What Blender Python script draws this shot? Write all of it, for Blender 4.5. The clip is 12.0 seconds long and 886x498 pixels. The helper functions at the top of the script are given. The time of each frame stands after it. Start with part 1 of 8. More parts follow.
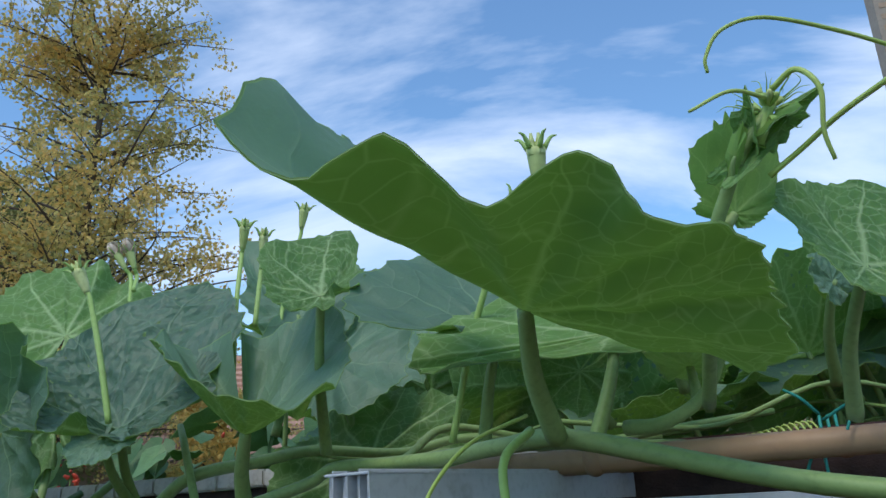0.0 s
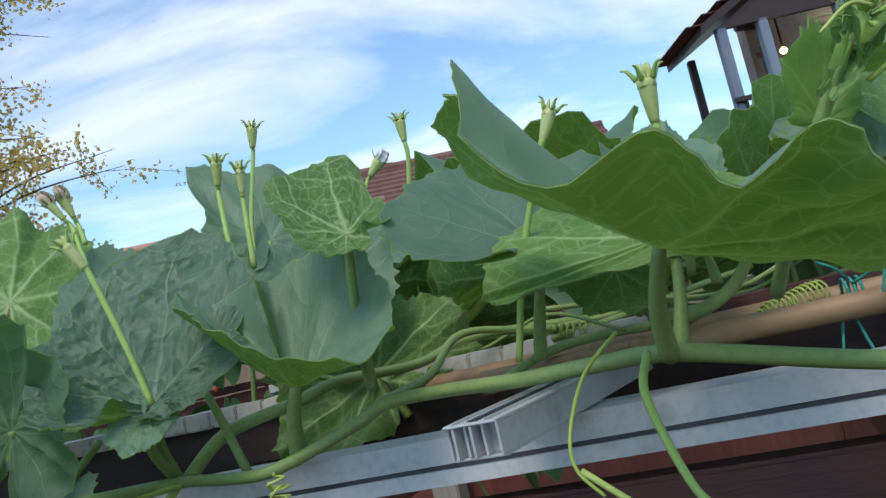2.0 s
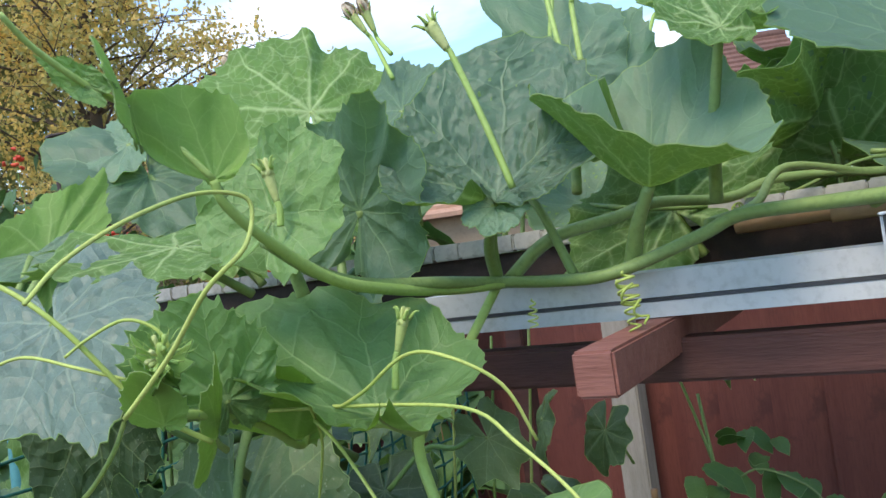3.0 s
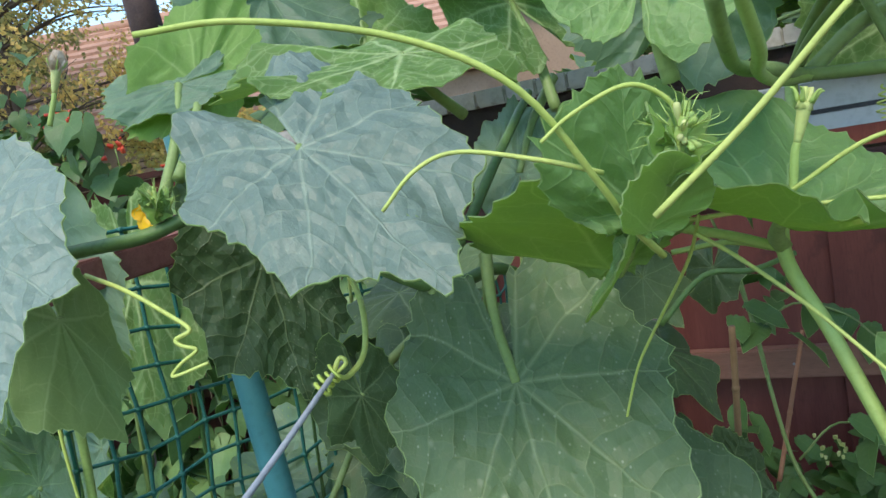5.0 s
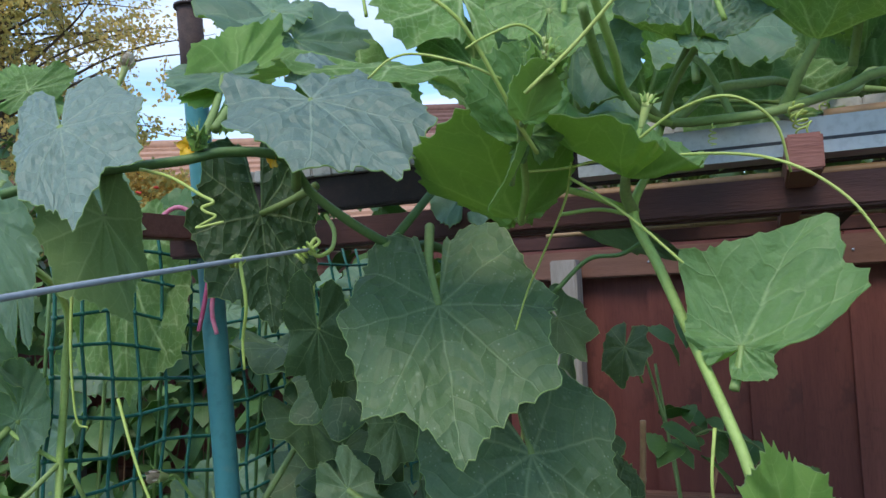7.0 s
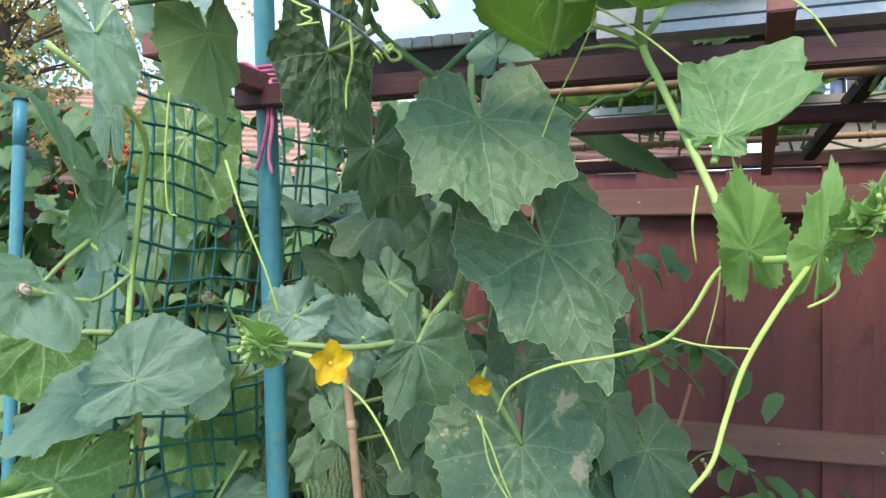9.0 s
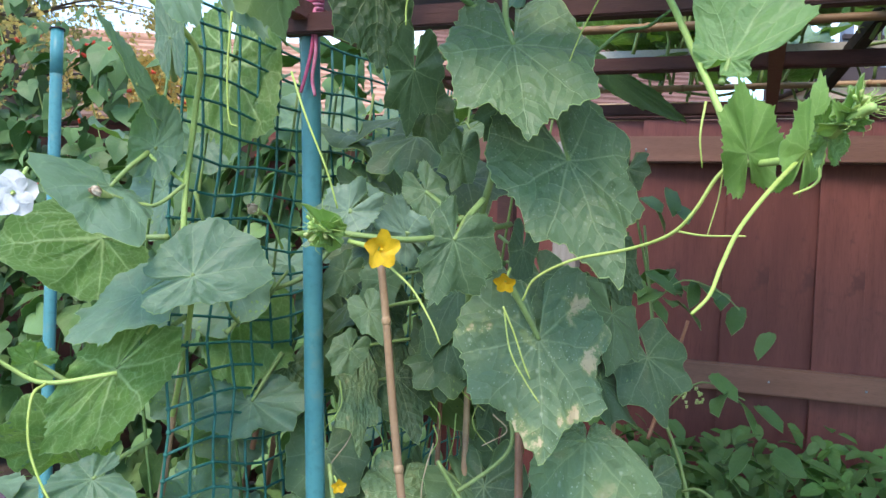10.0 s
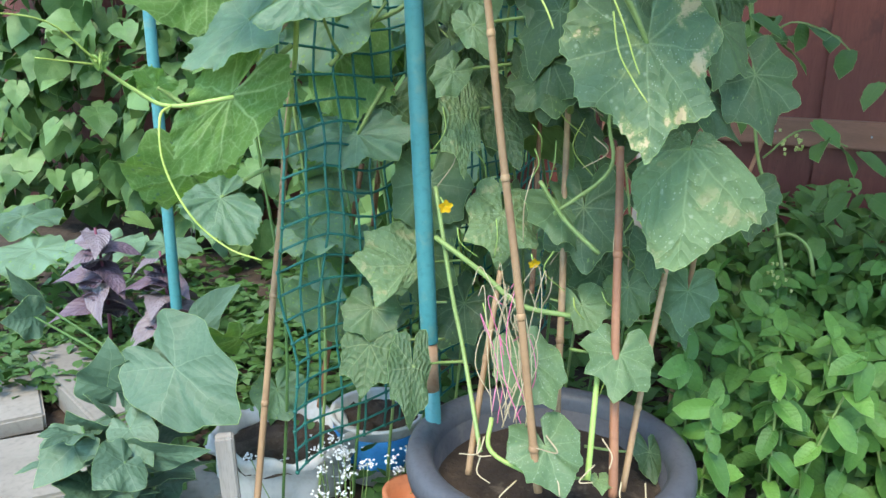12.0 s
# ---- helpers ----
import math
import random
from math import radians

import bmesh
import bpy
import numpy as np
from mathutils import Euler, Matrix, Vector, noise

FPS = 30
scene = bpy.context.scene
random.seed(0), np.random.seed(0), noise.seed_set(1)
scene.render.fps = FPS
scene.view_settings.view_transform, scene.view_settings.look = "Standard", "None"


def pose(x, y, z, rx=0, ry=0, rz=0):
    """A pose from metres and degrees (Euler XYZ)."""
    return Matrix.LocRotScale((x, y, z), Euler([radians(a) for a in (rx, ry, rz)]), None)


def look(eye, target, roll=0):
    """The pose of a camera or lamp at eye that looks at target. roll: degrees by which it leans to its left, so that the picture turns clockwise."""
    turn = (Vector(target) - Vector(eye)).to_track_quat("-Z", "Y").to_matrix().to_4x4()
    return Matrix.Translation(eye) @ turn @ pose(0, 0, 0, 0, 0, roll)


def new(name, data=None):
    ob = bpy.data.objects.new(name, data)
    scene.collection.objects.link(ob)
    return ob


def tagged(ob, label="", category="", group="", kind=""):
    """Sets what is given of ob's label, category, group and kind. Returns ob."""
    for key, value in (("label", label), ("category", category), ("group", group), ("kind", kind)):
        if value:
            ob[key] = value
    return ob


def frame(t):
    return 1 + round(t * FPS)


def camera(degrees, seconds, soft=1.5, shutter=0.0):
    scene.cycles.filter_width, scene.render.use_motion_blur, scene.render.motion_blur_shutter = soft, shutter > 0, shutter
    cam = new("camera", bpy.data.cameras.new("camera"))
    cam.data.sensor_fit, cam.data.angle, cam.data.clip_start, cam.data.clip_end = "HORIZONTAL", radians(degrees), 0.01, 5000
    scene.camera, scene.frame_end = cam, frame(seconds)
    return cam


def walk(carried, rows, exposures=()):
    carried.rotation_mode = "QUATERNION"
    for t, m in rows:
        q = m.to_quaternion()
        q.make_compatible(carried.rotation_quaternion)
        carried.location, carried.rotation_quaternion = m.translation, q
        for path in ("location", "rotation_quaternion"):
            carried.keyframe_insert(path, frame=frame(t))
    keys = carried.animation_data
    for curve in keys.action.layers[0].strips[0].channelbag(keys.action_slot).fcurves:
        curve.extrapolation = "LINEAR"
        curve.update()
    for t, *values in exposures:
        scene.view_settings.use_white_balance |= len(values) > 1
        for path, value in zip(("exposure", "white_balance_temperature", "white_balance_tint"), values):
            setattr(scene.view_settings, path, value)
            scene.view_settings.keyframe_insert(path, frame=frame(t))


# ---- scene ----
cam = camera(57.98, 12.0)
PATH = [
    (0.0, (0.9188, -0.9022, 1.6227), (0.7831, 0.0405, 1.9273), -3.09),
    (0.5, (0.9253, -0.9279, 1.6308), (0.7739, 0.0185, 1.9158), -5.32),
    (1.0, (0.8703, -0.9161, 1.6525), (0.7818, 0.0522, 1.8858), -8.97),
    (1.5, (0.8342, -0.8935, 1.6950), (0.8611, 0.0888, 1.8802), -13.01),
    (2.0, (0.7884, -0.9073, 1.6952), (0.8109, 0.0870, 1.7989), -13.16),
    (2.5, (0.7059, -0.9039, 1.6688), (0.6966, 0.0932, 1.7445), -10.92),
    (3.0, (0.6203, -0.8935, 1.6466), (0.4481, 0.0913, 1.6682), -7.99),
    (3.5, (0.5406, -0.8391, 1.6474), (0.2903, 0.1291, 1.6429), -7.61),
    (3.7, (0.5164, -0.8093, 1.6476), (0.2585, 0.1568, 1.6365), -7.77),
    (5.3, (0.3119, -0.8341, 1.6334), (0.2467, 0.1482, 1.4582), -11.20),
    (5.5, (0.3072, -0.8475, 1.6242), (0.2480, 0.1339, 1.4412), -10.98),
    (6.0, (0.2987, -0.8933, 1.5928), (0.2613, 0.0995, 1.4784), -8.92),
    (6.5, (0.3132, -0.9497, 1.5340), (0.3008, 0.0501, 1.5525), -5.84),
    (7.0, (0.3393, -1.0305, 1.4691), (0.3151, -0.0323, 1.5238), -2.88),
    (7.2, (0.3477, -1.0625, 1.4461), (0.3193, -0.0644, 1.5011), -1.98),
    (8.8, (0.2868, -1.1624, 1.2998), (0.2771, -0.1630, 1.3332), 0.18),
    (9.0, (0.2822, -1.1942, 1.2858), (0.2744, -0.1946, 1.3130), 0.69),
    (9.5, (0.2665, -1.2633, 1.2540), (0.2635, -0.2633, 1.2608), 1.57),
    (10.0, (0.2433, -1.3135, 1.2244), (0.2362, -0.3139, 1.1952), 2.32),
    (10.5, (0.2280, -1.3422, 1.1826), (0.1738, -0.3473, 1.0976), 2.59),
    (11.0, (0.2146, -1.3647, 1.1480), (0.1242, -0.3790, 1.0059), 2.97),
    (11.5, (0.2123, -1.3745, 1.1246), (0.1115, -0.3980, 0.9341), 3.14),
    (12.0, (0.2093, -1.3621, 1.1000), (0.1131, -0.4063, 0.8221), 0.43),
]
walk(cam, [(t, look(e, g, r)) for t, e, g, r in PATH], [(0.0, 0.18, 6500, 10), (1.0, 0.16, 6700, 11), (2.0, 0.36, 7100, 13), (3.0, 0.94, 7450, 14), (3.7, 0.95, 7600, 12), (5.5, 1.06, 7250, 14), (6.1, 1.16, 7150, 14), (6.5, 0.9, 7050, 13), (7.0, 0.55, 6950, 13), (9.0, 1.48, 7100, 18), (10.5, 1.44, 7050, 17), (12.0, 1.7, 7250, 8)])

# ---- light ----
SUN_EL, SUN_AZ = 56.0, 200.0
world = bpy.data.worlds.new("sky")
scene.world = world
world.use_nodes = True
wn, wl = world.node_tree.nodes, world.node_tree.links
wn.clear()
w_out = wn.new("ShaderNodeOutputWorld")
w_bg = wn.new("ShaderNodeBackground")
w_sky = wn.new("ShaderNodeTexSky")
w_sky.sky_type, w_sky.sun_disc = "NISHITA", False
w_sky.sun_elevation, w_sky.sun_rotation = radians(SUN_EL), radians(SUN_AZ)
w_sky.air_density, w_sky.dust_density, w_sky.ozone_density = 1.15, 0.15, 3.0
w_co = wn.new("ShaderNodeTexCoord")
w_sep = wn.new("ShaderNodeSeparateXYZ")
w_div = wn.new("ShaderNodeMath")
w_div.operation = "ADD"
w_div.inputs[1].default_value = 0.22
w_vec = wn.new("ShaderNodeVectorMath")
w_vec.operation = "DIVIDE"
w_map = wn.new("ShaderNodeMapping")
w_map.inputs["Scale"].default_value = (0.55, 1.35, 1.0)
w_map.inputs["Rotation"].default_value = (0, 0, radians(-24))
w_map.inputs["Location"].default_value = (0.35, 0.5, 0.0)
w_noise = wn.new("ShaderNodeTexNoise")
w_noise.inputs["Scale"].default_value, w_noise.inputs["Detail"].default_value = 1.5, 7.0
w_noise.inputs["Roughness"].default_value, w_noise.inputs["Distortion"].default_value = 0.56, 0.5
w_ramp = wn.new("ShaderNodeValToRGB")
w_ramp.color_ramp.elements[0].position, w_ramp.color_ramp.elements[1].position = 0.47, 0.74
w_mix = wn.new("ShaderNodeMix")
w_mix.data_type = "RGBA"
w_mix.inputs["B"].default_value = (5.7, 6.5, 8.0, 1)
wl.new(w_co.outputs["Generated"], w_sep.inputs[0])
wl.new(w_sep.outputs["Z"], w_div.inputs[0])
wl.new(w_co.outputs["Generated"], w_vec.inputs[0])
wl.new(w_div.outputs[0], w_vec.inputs[1])
wl.new(w_vec.outputs[0], w_map.inputs["Vector"])
wl.new(w_map.outputs[0], w_noise.inputs["Vector"])
wl.new(w_noise.outputs[0], w_ramp.inputs[0])
wl.new(w_ramp.outputs[0], w_mix.inputs["Factor"])
w_tint = wn.new("ShaderNodeMix")
w_tint.data_type, w_tint.blend_type = "RGBA", "MULTIPLY"
w_tint.inputs["Factor"].default_value = 1.0
w_tint.inputs["B"].default_value = (0.9, 1.12, 1.24, 1)
wl.new(w_sky.outputs[0], w_tint.inputs["A"])
wl.new(w_tint.outputs["Result"], w_mix.inputs["A"])
wl.new(w_mix.outputs["Result"], w_bg.inputs["Color"])
w_bg.inputs["Strength"].default_value = 0.15
wl.new(w_bg.outputs[0], w_out.inputs["Surface"])

sun = new("sun", bpy.data.lights.new("sun", "SUN"))
sun.data.energy, sun.data.angle, sun.data.color = 1.5, radians(24), (1.0, 0.94, 0.84)
_el, _az = radians(SUN_EL), radians(SUN_AZ)
sun.matrix_world = look((math.sin(_az) * math.cos(_el), math.cos(_az) * math.cos(_el), math.sin(_el)), (0, 0, 0))

# ---- materials ----
MATS = {}


class Nodes:
    """A small wrapper to write node trees in few lines."""

    def __init__(self, name):
        self.mat = bpy.data.materials.new(name)
        self.mat.use_nodes = True
        self.t = self.mat.node_tree
        self.t.nodes.clear()
        self.out = self.t.nodes.new("ShaderNodeOutputMaterial")

    def put(self, sock, val):
        if hasattr(val, "is_linked"):
            self.t.links.new(val, sock)
        elif val is not None:
            sock.default_value = val

    def node(self, kind, **sockets):
        n = self.t.nodes.new(kind)
        for k, v in sockets.items():
            self.put(n.inputs[k.replace("_", " ")], v)
        return n

    def math(self, op, a, b=None, clamp=False):
        n = self.t.nodes.new("ShaderNodeMath")
        n.operation, n.use_clamp = op, clamp
        self.put(n.inputs[0], a)
        self.put(n.inputs[1], b)
        return n.outputs[0]

    def mix(self, f, a, b):
        n = self.t.nodes.new("ShaderNodeMix")
        n.data_type = "RGBA"
        self.put(n.inputs["Factor"], f)
        self.put(n.inputs["A"], a)
        self.put(n.inputs["B"], b)
        return n.outputs["Result"]

    def noise(self, scale, detail=4.0, vec=None, rough=0.55):
        n = self.node("ShaderNodeTexNoise", Scale=scale, Detail=detail, Roughness=rough)
        self.put(n.inputs["Vector"], vec)
        return n.outputs[0]

    def step(self, x, lo, hi):
        n = self.t.nodes.new("ShaderNodeMapRange")
        n.interpolation_type = "SMOOTHSTEP"
        self.put(n.inputs["Value"], x)
        n.inputs["From Min"].default_value, n.inputs["From Max"].default_value = lo, hi
        return n.outputs["Result"]

    def bump(self, h, strength=0.4, dist=0.002):
        return self.node("ShaderNodeBump", Height=h, Strength=strength, Distance=dist).outputs[0]


def rgb(r, g, b):
    return (r, g, b, 1.0)


def surface(name, c1, c2, scale=8.0, rough=0.7, metal=0.0, bump=0.3, grain=120.0, stain=None, stretch=None, dist=0.002, spec=0.4, gloss_var=0.15):
    """Two tones mixed by broad noise, fine grain in the relief, and stains of a third tone."""
    if name in MATS:
        return MATS[name]
    k = Nodes(name)
    co = k.node("ShaderNodeTexCoord").outputs["Object"]
    info = k.node("ShaderNodeObjectInfo").outputs["Random"]
    if stretch:
        m = k.node("ShaderNodeMapping", Vector=co)
        m.inputs["Scale"].default_value = stretch
        vec = m.outputs[0]
    else:
        vec = co
    big = k.noise(scale, 5.0, vec)
    fine = k.noise(grain, 3.0, vec)
    f = k.math("ADD", k.math("MULTIPLY", big, 0.75), k.math("MULTIPLY", info, 0.25))
    col = k.mix(k.step(f, 0.3, 0.75), rgb(*c1), rgb(*c2))
    col = k.mix(k.math("MULTIPLY", k.step(fine, 0.45, 0.75), 0.35), col, rgb(*[v * 0.6 for v in c1]))
    if stain:
        st = k.noise(scale * 2.3, 6.0, co, 0.65)
        col = k.mix(k.math("MULTIPLY", k.step(st, 0.55, 0.7), 0.7), col, rgb(*stain))
    h = k.math("ADD", k.math("MULTIPLY", fine, 0.6), big)
    p = k.node("ShaderNodeBsdfPrincipled", Base_Color=col, Metallic=metal, Normal=k.bump(h, bump, dist))
    p.inputs["Specular IOR Level"].default_value = spec
    k.put(p.inputs["Roughness"], k.math("ADD", k.math("MULTIPLY", fine, gloss_var), rough - gloss_var * 0.5))
    k.t.links.new(p.outputs[0], k.out.inputs["Surface"])
    MATS[name] = k.mat
    return k.mat


def leaf_stuff(name, base, dark, vein, trans, delta=0.72, rough=0.5, ribs=6.5, cells=16.0, spots=0.0, relief=0.5, vein_amt=0.6, through_amt=0.3, scorch=0.0, puffs=0.3, depth=0.004, mesh_amt=0.12, spec=0.5, rib_width=1.0, quilting=1.0):
    """Leaf blade with palmate main ribs, herringbone side ribs and a fine network, laid out in the leaf's own plane."""
    if name in MATS:
        return MATS[name]
    k = Nodes(name)
    uv = k.node("ShaderNodeUVMap").outputs[0]
    sep = k.node("ShaderNodeSeparateXYZ", Vector=uv)
    x, y = sep.outputs["X"], sep.outputs["Y"]
    info = k.node("ShaderNodeObjectInfo").outputs["Random"]
    seed = k.math("MULTIPLY", info, 37.0)
    place = k.node("ShaderNodeCombineXYZ", X=x, Y=y, Z=seed).outputs[0]
    wob = k.math("MULTIPLY", k.math("SUBTRACT", k.noise(2.6, 2.0, place), 0.5), 0.26)
    ang = k.math("ADD", k.math("ARCTAN2", x, y), wob)
    rad = k.math("SQRT", k.math("ADD", k.math("MULTIPLY", x, x), k.math("MULTIPLY", y, y)))
    rel = k.math("SUBTRACT", ang, k.math("MULTIPLY", k.math("ROUND", k.math("DIVIDE", ang, delta)), delta))
    s = k.math("MULTIPLY", rad, k.math("COSINE", rel))
    p = k.math("ABSOLUTE", k.math("MULTIPLY", rad, k.math("SINE", rel)))
    w = k.math("ADD", k.math("MULTIPLY", k.math("SUBTRACT", 1.1, s), 0.014 * rib_width), 0.002)
    main = k.math("SUBTRACT", 1.0, k.math("DIVIDE", p, w), True)
    sway = k.math("MULTIPLY", k.math("SUBTRACT", k.noise(3.5, 2.0, place), 0.5), 0.9)
    ph = k.math("ADD", k.math("MULTIPLY", k.math("SUBTRACT", s, k.math("MULTIPLY", p, k.math("ADD", 0.45, k.math("MULTIPLY", p, 0.8)))), ribs), sway)
    gap = k.math("ABSOLUTE", k.math("SUBTRACT", k.math("FRACT", ph), 0.5))
    side = k.math("SUBTRACT", 1.0, k.math("DIVIDE", gap, 0.045 * rib_width), True)
    row = k.math("FRACT", k.math("MULTIPLY", k.math("FLOOR", k.math("ADD", ph, 0.5)), 0.377))
    cross = k.math("ADD", k.math("ADD", k.math("MULTIPLY", k.math("ADD", p, k.math("MULTIPLY", s, 0.35)), ribs * 1.25), row), k.math("MULTIPLY", sway, 1.3))
    gap2 = k.math("ABSOLUTE", k.math("SUBTRACT", k.math("FRACT", cross), 0.5))
    side2 = k.math("SUBTRACT", 1.0, k.math("DIVIDE", gap2, 0.05 * rib_width), True)
    fold_net = k.node("ShaderNodeTexVoronoi", Vector=place, Scale=cells)
    fold_net.feature = "DISTANCE_TO_EDGE"
    net = k.math("SUBTRACT", 1.0, k.math("DIVIDE", fold_net.outputs["Distance"], 0.05), True)
    small = k.node("ShaderNodeTexVoronoi", Vector=place, Scale=cells * 1.7)
    small.feature = "SMOOTH_F1"
    puff = k.math("SUBTRACT", 1.0, small.outputs["Distance"])
    dome = k.math("MULTIPLY", k.math("POWER", k.math("MULTIPLY", gap, 2.0), 0.8), k.math("ADD", 0.45, k.math("MULTIPLY", k.math("POWER", k.math("MULTIPLY", gap2, 2.0), 0.85), 0.55)))
    ob = k.node("ShaderNodeTexCoord").outputs["Object"]
    blot = k.noise(3.2, 5.0, place, 0.62)
    mott = k.noise(26.0, 4.0, place, 0.65)
    fine = k.noise(230.0, 2.0, ob)
    f = k.math("ADD", k.math("ADD", k.math("MULTIPLY", blot, 0.75), k.math("MULTIPLY", mott, 0.3)), k.math("MULTIPLY", k.math("SUBTRACT", info, 0.5), 0.75))
    col = k.mix(k.step(f, 0.25, 0.85), rgb(*dark), rgb(*base))
    col = k.mix(k.math("MULTIPLY", k.step(fine, 0.5, 0.8), 0.14), col, rgb(*[min(1, v * 1.8 + 0.03) for v in base]))
    vm = k.math("ADD", main, k.math("ADD", k.math("MULTIPLY", side, 0.5), k.math("ADD", k.math("MULTIPLY", side2, 0.16), k.math("MULTIPLY", net, mesh_amt))), True)
    col = k.mix(k.math("MULTIPLY", vm, vein_amt), col, rgb(*vein))
    if spots:
        dots = k.node("ShaderNodeTexVoronoi", Vector=place, Scale=30.0)
        big = k.node("ShaderNodeTexVoronoi", Vector=place, Scale=8.0)
        dm = k.math("MULTIPLY", k.step(k.math("SUBTRACT", 0.24, dots.outputs["Distance"]), 0.0, 0.14), k.step(k.noise(5.0, 3.0, place), 0.44, 0.6))
        bm_ = k.math("MULTIPLY", k.step(k.math("SUBTRACT", 0.2, big.outputs["Distance"]), 0.0, 0.16), 0.5)
        col = k.mix(k.math("MULTIPLY", k.math("MAXIMUM", dm, bm_), spots), col, rgb(0.5, 0.56, 0.38))
    if scorch:
        sc = k.noise(3.4, 5.0, place, 0.62)
        sm = k.math("MULTIPLY", k.step(sc, 0.585, 0.62), k.step(rad, 0.25, 0.45))
        col = k.mix(k.math("MULTIPLY", k.step(sc, 0.53, 0.6), scorch * 0.4), col, rgb(0.36, 0.4, 0.12))
        col = k.mix(k.math("MULTIPLY", sm, scorch), col, rgb(0.55, 0.42, 0.25))
    h = k.math("SUBTRACT", k.math("ADD", k.math("MULTIPLY", puff, puffs), k.math("MULTIPLY", dome, quilting)), k.math("MULTIPLY", k.math("ADD", main, k.math("MULTIPLY", side, 0.3)), 0.25))
    h = k.math("ADD", h, k.math("ADD", k.math("MULTIPLY", fine, 0.08), k.math("MULTIPLY", mott, 0.35)))
    nrm = k.bump(h, relief, depth)
    b = k.node("ShaderNodeBsdfPrincipled", Base_Color=col, Normal=nrm)
    b.inputs["Specular IOR Level"].default_value = spec
    k.put(b.inputs["Roughness"], k.math("ADD", k.math("MULTIPLY", fine, 0.2), rough - 0.1))
    tr = k.node("ShaderNodeBsdfTranslucent", Color=k.mix(k.math("MULTIPLY", vm, 0.5), rgb(*trans), rgb(*[min(1.0, v * 1.3) for v in trans])), Normal=nrm)
    mx = k.node("ShaderNodeMixShader", Fac=through_amt)
    k.t.links.new(b.outputs[0], mx.inputs[1])
    k.t.links.new(tr.outputs[0], mx.inputs[2])
    k.t.links.new(mx.outputs[0], k.out.inputs["Surface"])
    MATS[name] = k.mat
    return k.mat


G_TOP = leaf_stuff("gourd_leaf_top", (0.175, 0.29, 0.185), (0.1, 0.182, 0.117), (0.31, 0.42, 0.25), (0.5, 0.74, 0.3), rough=0.5, ribs=4.6, cells=12.0, relief=0.34, vein_amt=0.42, mesh_amt=0.08, puffs=0.12, quilting=0.8, through_amt=0.3)
G_CRINKLE = leaf_stuff("gourd_leaf_crinkled", (0.155, 0.26, 0.17), (0.09, 0.165, 0.11), (0.36, 0.45, 0.3), (0.5, 0.74, 0.3), rough=0.46, ribs=4.2, cells=10.0, relief=0.55, vein_amt=0.5, puffs=1.3, depth=0.006, through_amt=0.28)
G_UNDER = leaf_stuff("gourd_leaf_under", (0.15, 0.285, 0.08), (0.095, 0.195, 0.06), (0.5, 0.62, 0.32), (0.6, 0.84, 0.26), rough=0.6, ribs=4.2, cells=11.0, relief=-0.6, vein_amt=0.85, mesh_amt=0.65, spec=0.3, through_amt=0.45, rib_width=2.0)
C_TOP = leaf_stuff("cucumber_leaf_top", (0.092, 0.158, 0.068), (0.042, 0.086, 0.038), (0.31, 0.39, 0.2), (0.45, 0.66, 0.2), rough=0.47, ribs=6.5, cells=15.0, spots=0.45, relief=0.62, vein_amt=0.5, puffs=0.18, through_amt=0.14, spec=0.36)
C_BLUE = leaf_stuff("cucumber_leaf_bluish", (0.18, 0.26, 0.212), (0.12, 0.185, 0.145), (0.34, 0.43, 0.31), (0.5, 0.7, 0.3), rough=0.45, ribs=6.5, cells=15.0, spots=0.2, relief=0.62, vein_amt=0.45, puffs=0.18, through_amt=0.14)
C_PALE = leaf_stuff("cucumber_leaf_mildewed", (0.17, 0.265, 0.115), (0.1, 0.175, 0.08), (0.33, 0.42, 0.2), (0.5, 0.7, 0.22), rough=0.6, ribs=6.5, cells=15.0, spots=0.95, relief=0.62, vein_amt=0.5, puffs=0.18, scorch=0.3, through_amt=0.2)
C_SCORCH = leaf_stuff("cucumber_leaf_scorched", (0.15, 0.24, 0.105), (0.09, 0.16, 0.075), (0.3, 0.38, 0.19), (0.5, 0.7, 0.25), rough=0.55, ribs=6.5, cells=15.0, spots=0.9, relief=0.62, vein_amt=0.5, puffs=0.18, scorch=0.9, through_amt=0.18)
C_UNDER = leaf_stuff("cucumber_leaf_under", (0.16, 0.25, 0.085), (0.1, 0.175, 0.06), (0.36, 0.44, 0.2), (0.5, 0.72, 0.2), rough=0.6, ribs=5.5, cells=15.0, relief=-0.6, vein_amt=0.55, mesh_amt=0.25, through_amt=0.36, spec=0.3, rib_width=1.3)
YOUNG_TOP = leaf_stuff("young_leaf_top", (0.18, 0.32, 0.105), (0.12, 0.235, 0.075), (0.4, 0.52, 0.24), (0.5, 0.75, 0.22), rough=0.5, ribs=4.5, cells=15.0, relief=0.4, vein_amt=0.5, puffs=0.3, through_amt=0.28)
YOUNG_UNDER = leaf_stuff("young_leaf_under", (0.28, 0.46, 0.12), (0.2, 0.36, 0.09), (0.5, 0.62, 0.28), (0.6, 0.84, 0.24), rough=0.6, ribs=4.5, cells=15.0, relief=-0.4, vein_amt=0.6, mesh_amt=0.3, through_amt=0.5, rib_width=1.3)
BEAN = leaf_stuff("bean_leaf", (0.175, 0.31, 0.105), (0.075, 0.165, 0.05), (0.2, 0.32, 0.1), (0.16, 0.36, 0.04), delta=0.9, rough=0.5, ribs=6.0, cells=14.0, relief=0.35, quilting=0.35, puffs=0.1, vein_amt=0.4)
